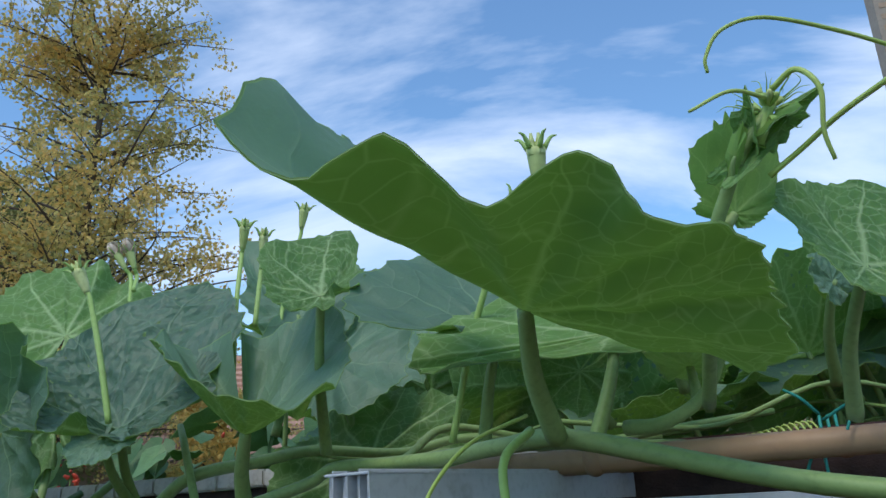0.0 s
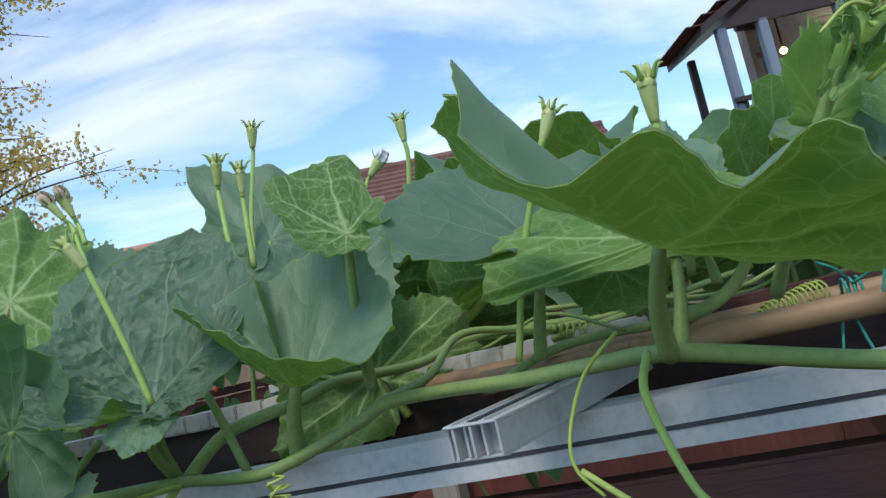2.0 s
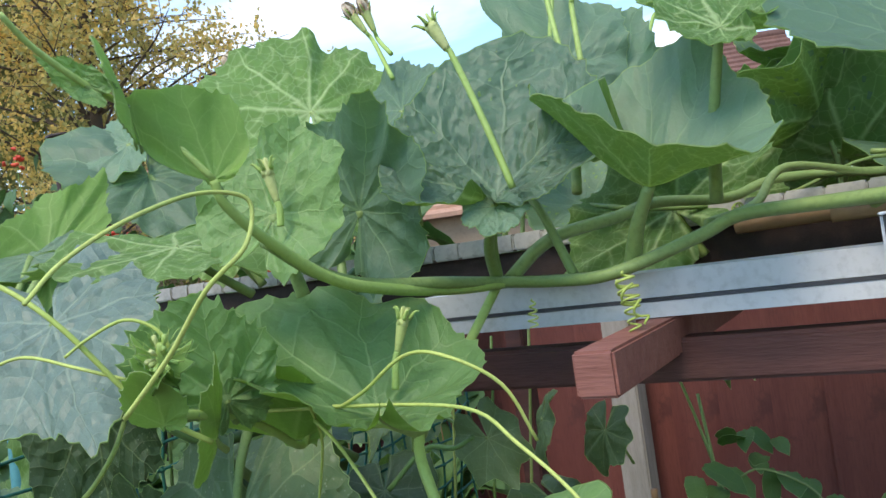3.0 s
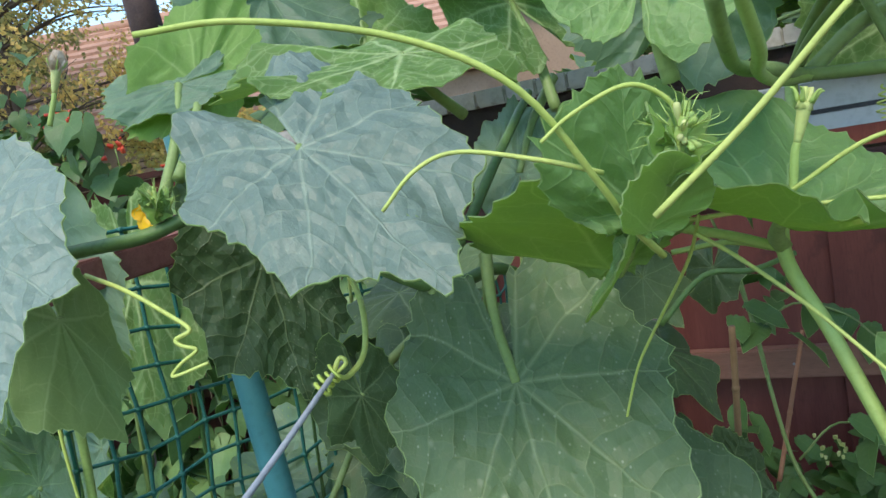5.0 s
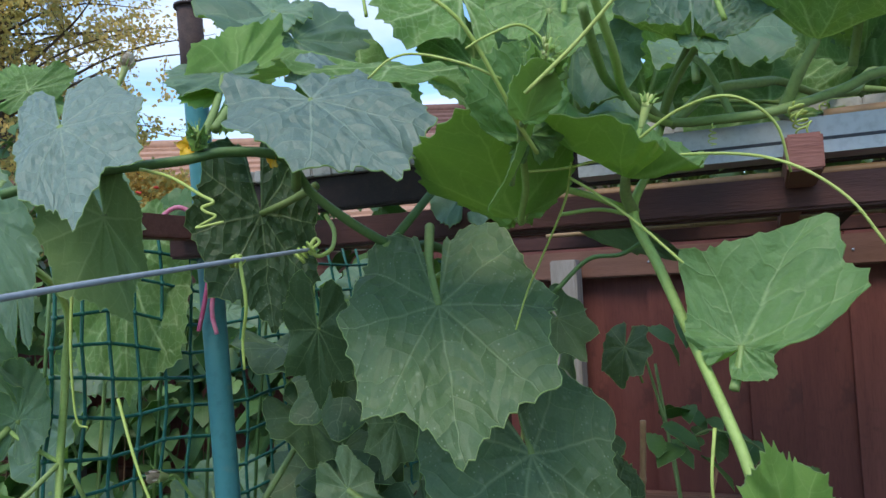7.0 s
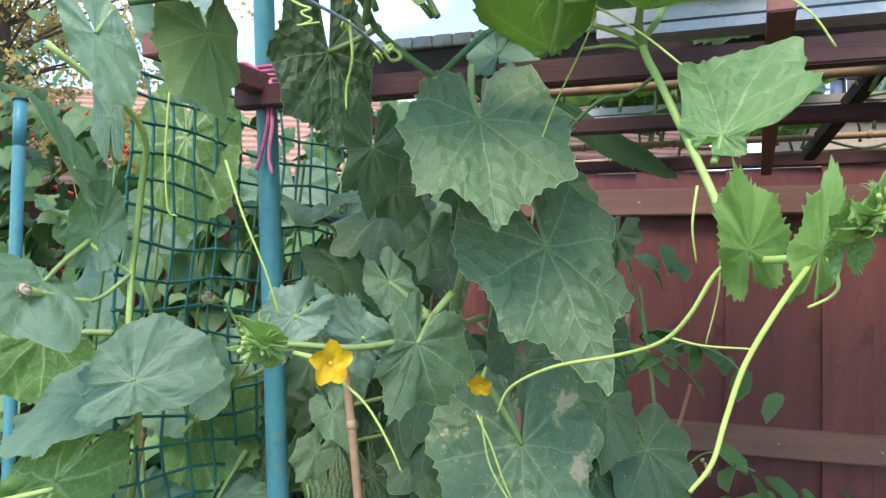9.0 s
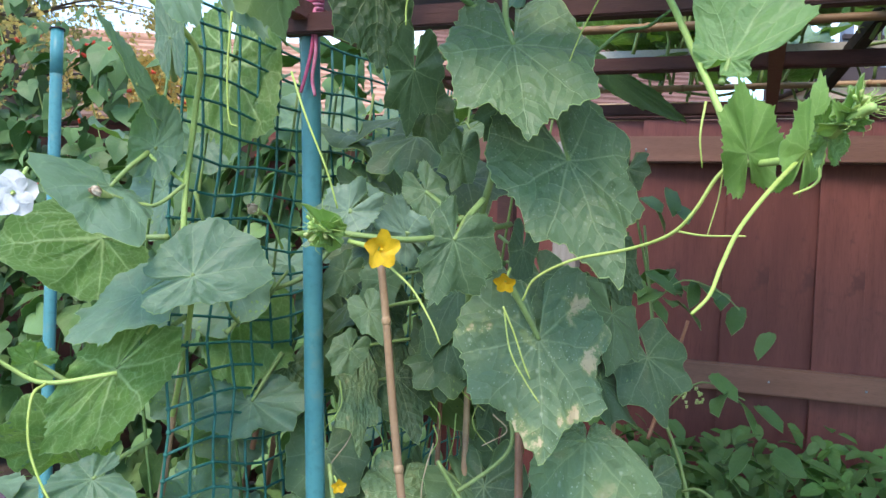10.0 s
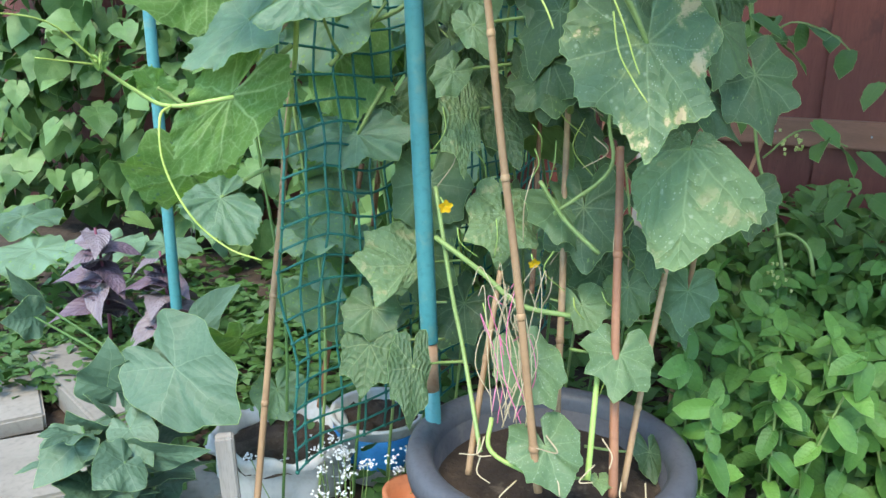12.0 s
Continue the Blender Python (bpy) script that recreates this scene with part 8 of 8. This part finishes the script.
def scatter(plant, meshes, poses, name="leaf", limit=300):
    """The first leaves as parts of their own, the rest joined."""
    for i, m in enumerate(poses[:limit]):
        part(name, meshes[i % len(meshes)], plant, "", m)
    rest = poses[limit:]
    if rest:
        vs, fs, us = [], [], []
        for i, m in enumerate(rest):
            me = meshes[i % len(meshes)]
            o = len(vs)
            vs += [m @ v.co for v in me.vertices]
            fs += [tuple(q + o for q in p.vertices) for p in me.polygons]
            uu = np.zeros(len(me.loops) * 2, dtype=np.float32)
            me.uv_layers[0].data.foreach_get("uv", uu)
            us.append(uu)
        jm = mesh_of("foliage", vs, fs, [meshes[0].materials[0]])
        lay = jm.uv_layers.new(name="UVMap")
        lay.data.foreach_set("uv", np.concatenate(us))
        tagged(part("foliage", jm, plant), kind="stuff")


def facing(p, az, pitch, roll, s):
    return Matrix.Translation(p) @ Matrix.Rotation(az, 4, "Z") @ Matrix.Rotation(pitch, 4, "X") @ Matrix.Rotation(roll, 4, "Y") @ Matrix.Scale(s, 4)


brnd = random.Random(8)
beans = thing("runner_beans", "dense runner beans with red flowers climbing the fence", "bean plants", (-1.3, 2.2, 0))
bean_leaves = [simple_leaf("heart", 0.105, 0.055, BEAN, 40 + i, 0.15, 0.3, 4, 18) for i in range(4)]
bp = []
for k in range(1250):
    a = brnd.uniform(-3.6, -0.45)
    z = brnd.uniform(0.12, 1.62) if brnd.random() < 0.9 else brnd.uniform(1.6, 1.95)
    bb = FB - 0.12 - abs(brnd.gauss(0, 0.16)) - 0.1 * (1.6 - z)
    bp.append((bb, facing(site(a, bb, z), math.pi + UA + brnd.gauss(0, 1.0), brnd.gauss(-0.65, 0.5), brnd.gauss(0, 0.5), brnd.uniform(0.6, 1.5))))
for k in range(150):
    a = brnd.uniform(-3.5, -2.1)
    bb = FB - 0.15 - abs(brnd.gauss(0, 0.1))
    bp.append((bb, facing(site(a, bb, brnd.uniform(1.6, 2.0) + 0.55 * brnd.random() ** 2), math.pi + UA + brnd.gauss(0, 0.8), brnd.gauss(-0.7, 0.4), brnd.gauss(0, 0.4), brnd.uniform(0.55, 1.0))))
bp.sort(key=lambda q: q[0])
scatter(beans, bean_leaves, [q[1] for q in bp])
for k in range(46):
    a = -3.5 + k * 0.068
    pts = [site(a + 0.05 * math.sin(k + i), FB - 0.2 - 0.06 * math.cos(k * 2 + i), 0.02 + i * 0.3) for i in range(6)]
    tube("bine", pts, 0.003, 0.002, STEM_DARK if k % 3 else BAMBOO, beans, per=4, sides=5)
for k in range(60):
    p = site(brnd.uniform(-3.2, -0.6), FB - brnd.uniform(0.15, 0.4), brnd.uniform(1.25, 1.95))
    d = Vector((brnd.gauss(0, 1), -1, brnd.gauss(0.5, 0.5))).normalized()
    tube("red_flower", [p, p + d * 0.012, p + d * 0.022], 0.007, 0.004, PETAL_R, beans, per=2, sides=6)

for a, z, n in ((-3.1, 2.52, 9), (-2.85, 2.46, 10), (-3.35, 2.38, 9), (-3.05, 2.1, 6), (-2.55, 2.05, 6), (-2.2, 1.95, 7), (-1.9, 1.8, 6)):
    p0 = site(a, FB - 0.25, z)
    tube("bine", [site(a + 0.06, FB - 0.2, z - 0.5), site(a - 0.02, FB - 0.22, z - 0.2), p0], 0.003, 0.002, STEM_YOUNG, beans, per=4, sides=5)
    for k in range(n):
        p = p0 + Vector((brnd.gauss(0, 0.03), brnd.gauss(0, 0.02), brnd.gauss(0, 0.025)))
        e = Vector((brnd.gauss(0, 1), -1, brnd.gauss(0.5, 0.5))).normalized()
        tube("red_flower", [p, p + e * 0.012, p + e * 0.022], 0.011, 0.006, PETAL_R, beans, per=2, sides=6)

purple = thing("purple_amaranth", "purple-leaved amaranth on dark red stalks", "plant", (-0.95, 0.95, 0))
pl = [leaf_mesh("heart", 0.15, 0.058, 0.056, PURPLE, PURPLE, fold=0.12, droop=0.45, wave=0.1, crinkle=0.05, seed=60 + i, rings=10, segs=44, tooth=0.0, margin=PURPLE) for i in range(3)]
PSTEM = surface("purple_stalk", (0.14, 0.03, 0.06), (0.2, 0.05, 0.09), 20, 0.5)
for x, y, h, n in ((-1.12, 0.95, 0.46, 13), (-0.9, 0.92, 0.40, 10), (-0.82, 0.82, 0.26, 6)):
    tube("stalk", [(x, y, 0), (x + 0.01, y, h * 0.5), (x, y - 0.01, h)], 0.008, 0.004, PSTEM, purple, per=5, sides=7)
    for i in range(n):
        t = 0.4 + 0.6 * i / n
        part("leaf", pl[i % 3], purple, "", facing((x, y - 0.01, h * t), i * 2.4, brnd.uniform(-0.25, 0.3), brnd.gauss(0, 0.25), 1.15 - 0.7 * (t - 0.4)))

grey = thing("grey_leaved_plant", "grey-green broad-leaved vegetable plant beside the slabs", "plant", (-0.55, 0.2, 0))
leaf(grey, "grey", "heart", (-0.660, 0.153, 0.313), (-0.657, 0.137, 0.439), (-0.579, 0.151, 0.311), base=(-0.55, 0.17, 0.28), petiole=0.003, stem=STEM_DARK, wave=0.1, fold=0.15, droop=0.15, tooth=0.0, rings=7, segs=40)
leaf(grey, "grey", "heart", (-0.603, 0.131, 0.327), (-0.476, 0.111, 0.395), (-0.572, 0.119, 0.265), base=(-0.55, 0.17, 0.28), petiole=0.003, stem=STEM_DARK, wave=0.1, fold=0.15, droop=0.15, tooth=0.0, rings=7, segs=40)
leaf(grey, "grey", "gourd", (-0.491, 0.091, 0.403), (-0.353, 0.029, 0.322), (-0.554, 0.033, 0.340), base=(-0.55, 0.17, 0.28), petiole=0.003, stem=STEM_DARK, wave=0.1, fold=0.15, droop=0.15, tooth=0.0, rings=7, segs=40)
leaf(grey, "grey", "heart", (-0.522, 0.118, 0.325), (-0.556, 0.052, 0.291), (-0.566, 0.127, 0.351), base=(-0.55, 0.17, 0.28), petiole=0.003, stem=STEM_DARK, wave=0.1, fold=0.15, droop=0.15, tooth=0.0, rings=7, segs=40)
leaf(grey, "grey", "heart", (-0.666, -0.017, 0.271), (-0.712, -0.088, 0.223), (-0.716, -0.005, 0.300), base=(-0.55, 0.17, 0.28), petiole=0.003, stem=STEM_DARK, wave=0.1, fold=0.15, droop=0.15, tooth=0.0, rings=7, segs=40)
leaf(grey, "grey", "heart", (-0.651, 0.059, 0.241), (-0.697, 0.026, 0.322), (-0.591, 0.048, 0.271), base=(-0.55, 0.17, 0.28), petiole=0.003, stem=STEM_DARK, wave=0.1, fold=0.15, droop=0.15, tooth=0.0, rings=7, segs=40)
leaf(grey, "grey", "heart", (-0.540, -0.058, 0.266), (-0.577, -0.121, 0.242), (-0.571, -0.058, 0.314), base=(-0.55, 0.17, 0.28), petiole=0.003, stem=STEM_DARK, wave=0.1, fold=0.15, droop=0.15, tooth=0.0, rings=7, segs=40)
leaf(grey, "grey", "heart", (-0.520, -0.005, 0.261), (-0.377, -0.035, 0.288), (-0.510, 0.001, 0.220), base=(-0.55, 0.17, 0.28), petiole=0.003, stem=STEM_DARK, wave=0.1, fold=0.15, droop=0.15, tooth=0.0, rings=7, segs=40)
leaf(grey, "grey", "heart", (-0.565, 0.021, 0.295), (-0.494, -0.039, 0.245), (-0.596, -0.012, 0.289), base=(-0.55, 0.17, 0.28), petiole=0.003, stem=STEM_DARK, wave=0.1, fold=0.15, droop=0.15, tooth=0.0, rings=7, segs=40)
leaf(grey, "grey", "heart", (-0.510, 0.192, 0.397), (-0.534, 0.116, 0.324), (-0.567, 0.182, 0.426), base=(-0.55, 0.17, 0.28), petiole=0.003, stem=STEM_DARK, wave=0.1, fold=0.15, droop=0.15, tooth=0.0, rings=7, segs=40)
leaf(grey, "grey", "heart", (-0.527, 0.298, 0.407), (-0.409, 0.292, 0.525), (-0.501, 0.271, 0.380), base=(-0.55, 0.17, 0.28), petiole=0.003, stem=STEM_DARK, wave=0.1, fold=0.15, droop=0.15, tooth=0.0, rings=7, segs=40)
leaf(grey, "grey", "heart", (-0.639, 0.092, 0.278), (-0.674, 0.056, 0.346), (-0.643, 0.107, 0.283), base=(-0.55, 0.17, 0.28), petiole=0.003, stem=STEM_DARK, wave=0.1, fold=0.15, droop=0.15, tooth=0.0, rings=7, segs=40)
leaf(grey, "grey", "heart", (-0.814, 0.134, 0.484), (-0.853, 0.080, 0.490), (-0.804, 0.133, 0.532), base=(-0.55, 0.17, 0.28), petiole=0.003, stem=STEM_DARK, wave=0.1, fold=0.15, droop=0.15, tooth=0.0, rings=7, segs=40)
leaf(grey, "grey", "heart", (-0.846, 0.189, 0.502), (-0.878, 0.158, 0.587), (-0.816, 0.182, 0.510), base=(-0.55, 0.17, 0.28), petiole=0.003, stem=STEM_DARK, wave=0.1, fold=0.15, droop=0.15, tooth=0.0, rings=7, segs=40)
squash = thing("squash_plant", "low squash plant with broad dull green leaves by the slabs", "plant", (-1.35, 1.2, 0))
for c, t, sd in (((-1.5, 1.2, 0.30), (-1.6, 1.0, 0.27), (-1.66, 1.26, 0.3)), ((-1.27, 1.27, 0.31), (-1.3, 1.06, 0.28), (-1.4, 1.25, 0.31)), ((-1.68, 1.42, 0.36), (-1.74, 1.22, 0.34), (-1.82, 1.46, 0.36)), ((-1.12, 1.42, 0.27), (-1.08, 1.24, 0.25), (-1.24, 1.4, 0.27))):
    leaf(squash, "gourd", "gourd", c, t, sd, base=(-1.38, 1.32, 0.02), petiole=0.005, wave=0.08, cup=-0.1, rings=12, segs=66)
grnd = random.Random(31)
GREY_SET = [leaf_mesh("lobed", 0.13, 0.062, 0.06, GREYLEAF, GREYLEAF, wave=0.1, fold=0.12, droop=0.25, seed=950 + i, rings=7, segs=42, tooth=0.0) for i in range(3)]
for sx, sy, n in ((-0.66, 0.02, 10), (-0.58, 0.1, 9)):
    tube("stalk", [(sx, sy, 0), (sx + 0.01, sy, 0.14), (sx, sy - 0.01, 0.3)], 0.005, 0.003, STEM_DARK, grey, per=5)
    for i in range(n):
        t = 0.25 + 0.75 * i / n
        az = i * 2.4 + grnd.uniform(-0.3, 0.3)
        q = Vector((sx, sy, 0.3 * t))
        e = q + Vector((-math.sin(az), math.cos(az), 0.5)) * 0.035
        lf = part("leaf", GREY_SET[i % 3], grey, "", facing(e, az, grnd.uniform(-0.1, 0.5), grnd.gauss(0, 0.2), 1.1 - 0.45 * t))
        tube("petiole", [q, q.lerp(e, 0.5), e], 0.0025, 0.002, STEM_DARK, lf, per=3, sides=5)
tube("stalk", [(-0.55, 0.2, 0), (-0.54, 0.19, 0.15), (-0.55, 0.17, 0.33)], 0.006, 0.004, STEM_DARK, grey, per=5)

bush = thing("leafy_herb_bush", "bright green leafy herb bush growing against the fence", "bush", (1.1, 0.8, 0))
bl = [simple_leaf("ovate", 0.078, 0.0215, BUSH, 70 + i, 0.3, 0.25, 5, 22) for i in range(4)]
bpos = []
for k in range(330):
    x, y = brnd.uniform(0.58, 2.0), brnd.uniform(0.1, 1.35)
    if x < 0.68 + 0.15 * (y - 0.2) and brnd.random() < 0.6:
        continue
    h = 0.30 + 0.16 * math.sin(x * 3 + y * 2) * 0.5 + brnd.uniform(0.0, 0.2)
    lx, ly = brnd.gauss(0, 0.05), brnd.gauss(-0.03, 0.05)
    tube("stalk", [(x, y, 0), (x + lx * 0.5, y + ly * 0.5, h * 0.5), (x + lx, y + ly, h)], 0.004, 0.002, STEM, bush, per=3, sides=5)
    az, tilt, side = brnd.uniform(0, 6.28), brnd.gauss(0.65, 0.3), brnd.gauss(0, 0.3)
    for i in range(6):
        t = 0.35 + 0.65 * i / 5
        for s in range(2 + (i >= 4) * 2):
            q = Vector((x + lx * t, y + ly * t, h * t))
            lean = Matrix.Translation(q) @ Matrix.Rotation(tilt * t, 4, "X") @ Matrix.Rotation(side, 4, "Y")
            turn = az + i * 1.57 + s * (math.pi if i < 4 else 1.57) + brnd.gauss(0, 0.35)
            bpos.append((q.y, lean @ facing((0, 0, 0), turn, 0.35 - 0.9 * brnd.random() - 0.3 * (1 - t), brnd.gauss(0, 0.35), (0.7 + 0.6 * brnd.random()) * (1.1 - 0.3 * t))))
bpos.sort(key=lambda q: q[0])
scatter(bush, bl, [q[1] for q in bpos])

shade = thing("nightshade_plant", "lanky leafy plant with small berries against the fence", "plant", (0.95, 1.55, 0))
nl = [simple_leaf("ovate", 0.085, 0.027, WEED, 80 + i, 0.2, 0.3, 4, 20) for i in range(3)]
tube("stalk", [(0.983, 0.884, 0.282), (0.932, 0.961, 0.563), (0.877, 1.005, 0.734), (0.856, 1.085, 1.015), (0.842, 1.151, 1.250)], 0.006, 0.004, STEM, shade, per=5, sides=6)
tube("stalk", [(1.015, 0.824, 0.423), (0.997, 0.844, 0.497), (0.949, 0.850, 0.534), (0.919, 0.893, 0.514)], 0.006, 0.004, STEM, shade, per=5, sides=6)
tube("stalk", [(0.859, 1.085, 1.015), (0.928, 1.010, 1.094), (1.019, 0.959, 1.066), (1.053, 0.898, 1.025)], 0.003, 0.002, STEM, shade, per=5, sides=6)
tube("stalk", [(0.894, 1.002, 0.719), (0.987, 0.984, 0.804), (1.095, 0.932, 0.767)], 0.003, 0.002, STEM, shade, per=5, sides=6)
tube("stalk", [(0.881, 1.122, 0.886), (0.863, 1.118, 1.032), (0.811, 1.112, 1.259), (0.778, 1.109, 1.356)], 0.005, 0.003, STEM, shade, per=5, sides=6)
NP = [(1.09, 1.00, 1.02), (1.04, 1.01, 1.06), (0.99, 1.01, 1.08), (0.96, 1.01, 1.09), (0.85, 0.99, 1.06), (0.79, 1.00, 1.09), (0.91, 0.99, 1.03), (1.08, 0.93, 0.76), (1.13, 0.93, 0.75), (1.00, 0.94, 0.83), (1.03, 0.93, 0.78), (0.78, 0.93, 0.88), (0.74, 0.92, 0.85), (0.76, 0.94, 0.91), (0.82, 1.00, 1.11), (1.10, 0.90, 0.64), (1.17, 0.90, 0.63), (0.90, 1.30, 1.32), (0.95, 1.29, 1.37), (0.98, 1.30, 1.32), (0.87, 1.29, 1.34), (0.90, 1.31, 1.08), (0.97, 1.31, 1.11), (1.00, 1.31, 1.04), (0.91, 1.31, 1.01), (1.32, 1.33, 0.91), (0.95, 1.43, 1.06), (1.00, 1.44, 1.08), (1.06, 1.43, 1.05), (1.00, 1.42, 1.00)]
for i, p in enumerate(NP):
    part("leaf", nl[i % 3], shade, "", facing(p, brnd.uniform(2, 4.4), brnd.gauss(-0.3, 0.4), brnd.gauss(0, 0.4), brnd.uniform(0.9, 1.4)))
npos = []
for k in range(620):
    t = brnd.random()
    q = Vector((0.75 + 0.85 * brnd.random(), 1.05 + 0.55 * brnd.random(), 0.1 + 0.5 * t ** 1.1))
    q.y -= 0.25 * (q.x - 0.75)
    npos.append((q.y, facing(q, brnd.uniform(1.6, 4.7), brnd.gauss(-0.2, 0.4), brnd.gauss(0, 0.3), brnd.uniform(0.6, 1.1))))
npos.sort(key=lambda q: q[0])
scatter(shade, nl, [q[1] for q in npos], limit=150)
for k in range(28):
    bq = Vector((0.948, 0.919, 0.773)) if k < 16 else Vector((0.890, 0.715, 0.453))
    bq += Vector((brnd.gauss(0, 0.02), brnd.gauss(0, 0.02), brnd.gauss(0, 0.02)))
    tube("berry", [bq, bq + Vector((0, 0, 0.004)), bq + Vector((0, 0, 0.008))], 0.003, 0.004, BUD, shade, per=2, sides=6)
weeds = thing("weeds", "low green weeds and seedlings covering the bed", "weeds", (-0.5, 0.9, 0), kind="stuff")
wl_ = [simple_leaf("ovate", 0.05, 0.017, WEED, 90 + i, 0.2, 0.2, 2, 10) for i in range(2)] + [simple_leaf("heart", 0.036, 0.02, BUSH, 93 + i, 0.15, 0.2, 2, 10) for i in range(2)]
wp = []
for k in range(3400):
    x, y = brnd.uniform(-2.3, 0.75), brnd.uniform(0.25, 2.0)
    if x < -0.75 and y < 0.75 + 0.3 * (x + 0.75):
        continue
    z = 0.01 + abs(brnd.gauss(0, 0.05)) + 0.05 * max(0, noise.noise(Vector((x * 3, y * 3, 2))))
    wp.append(facing((x, y, z), brnd.uniform(0, 6.28), brnd.gauss(0.2, 0.4), brnd.gauss(0, 0.3), brnd.uniform(0.6, 1.6)))
wr = random.Random(77)
for k in range(3200):
    x, y = wr.uniform(-1.35, -0.1), wr.uniform(0.4, 1.5)
    if x < -0.75 and y < 0.72 + 0.3 * (x + 0.75):
        continue
    z = 0.02 + 0.09 * wr.random() + 0.06 * max(0, noise.noise(Vector((x * 4, y * 4, 7))))
    wp.append(facing((x, y, z), wr.uniform(0, 6.28), wr.gauss(0.1, 0.3), wr.gauss(0, 0.3), wr.uniform(0.5, 1.0)))
scatter(weeds, wl_, wp, limit=0)
alys = thing("white_alyssum", "small clusters of white alyssum flowers by the bag pot", "flowers", (-0.2, 0.22, 0), kind="stuff")
gs = []
heads = [Vector((-0.17 + brnd.gauss(0, 0.075), 0.2 + brnd.gauss(0, 0.06), brnd.uniform(0.07, 0.19))) for _ in range(26)]
stems = [tube_geo(smooth_path([(h.x * 0.7 - 0.05, h.y * 0.7 + 0.06, 0.0), (h.x * 0.9 - 0.015, h.y * 0.9 + 0.02, h.z * 0.6), h], 3), 0.0014, 0.001, 4) for h in heads]
v, f = join_geo(stems)
tagged(part("stems", mesh_of("stems", v, f, [STEM]), alys), kind="stuff")
for k in range(420):
    p = heads[k % 26] + Vector((brnd.gauss(0, 0.009), brnd.gauss(0, 0.009), brnd.gauss(0, 0.006)))
    d = Vector((brnd.gauss(0, 0.5), brnd.gauss(-0.4, 0.5), 1)).normalized()
    s = d.orthogonal().normalized() * 0.0036
    t = d.cross(s)
    gs.append(([p + s, p + t, p - s, p - t, p + d * 0.002], [(0, 1, 4), (1, 2, 4), (2, 3, 4), (3, 0, 4)]))
v, f = join_geo(gs)
tagged(part("blossom", mesh_of("blossom", v, f, [PETAL_W], smooth=False), alys), kind="stuff")

# foliage deeper in the pot plant and behind the net
CF = [leaf_mesh("cucumber", 0.12, 0.085, 0.08, SHEETS["cucumber_small"][0], C_UNDER, wave=0.09, cup=-0.15, droop=0.15, seed=700 + i, rings=9, segs=63, tooth=0.03) for i in range(5)]
for k in range(70):
    p = Vector((brnd.uniform(0.0, 0.62), brnd.uniform(0.02, 0.42), brnd.uniform(0.5, 1.45)))
    if p.x < 0.16 and p.y < 0.16:
        p.y += 0.15
    lf = part("leaf", CF[k % 5], cucumber, "", facing(p, math.pi + brnd.gauss(0, 0.7), brnd.gauss(-0.9, 0.35), brnd.gauss(0, 0.3), brnd.uniform(0.6, 1.15)))
    q = p + Vector((brnd.uniform(-0.05, 0.05), 0.05, brnd.uniform(-0.08, 0.02)))
    tube("petiole", [q, q.lerp(p, 0.5) + Vector((0, 0, 0.01)), p], 0.0025, 0.002, STEM, lf, per=3, sides=5)
for k in range(60):
    t = brnd.random()
    p = Vector((-0.42 + 0.55 * t + brnd.uniform(-0.1, 0.25), 0.16 + 0.75 * t, brnd.uniform(0.3, 1.5)))
    lf = part("leaf", FILL[k % 6], branch, "", facing(p, math.pi + brnd.gauss(0, 0.8), brnd.gauss(-0.8, 0.4), brnd.gauss(0, 0.3), brnd.uniform(0.45, 0.85)))
    q = p + Vector((brnd.uniform(-0.05, 0.05), 0.06, brnd.uniform(-0.1, 0.02)))
    tube("petiole", [q, q.lerp(p, 0.5) + Vector((0, 0, 0.01)), p], 0.003, 0.0025, STEM, lf, per=3, sides=5)
for k in range(12):
    x, y = -0.3 + 0.07 * k, 0.15 + 0.05 * k
    tube("vine_stem", [(x, y, 0.02), (x + 0.03, y, 0.5), (x - 0.03, y + 0.03, 1.0), (x + 0.02, y, 1.5)], 0.004, 0.003, STEM if k % 2 else STEM_DARK, branch, per=5, sides=6)
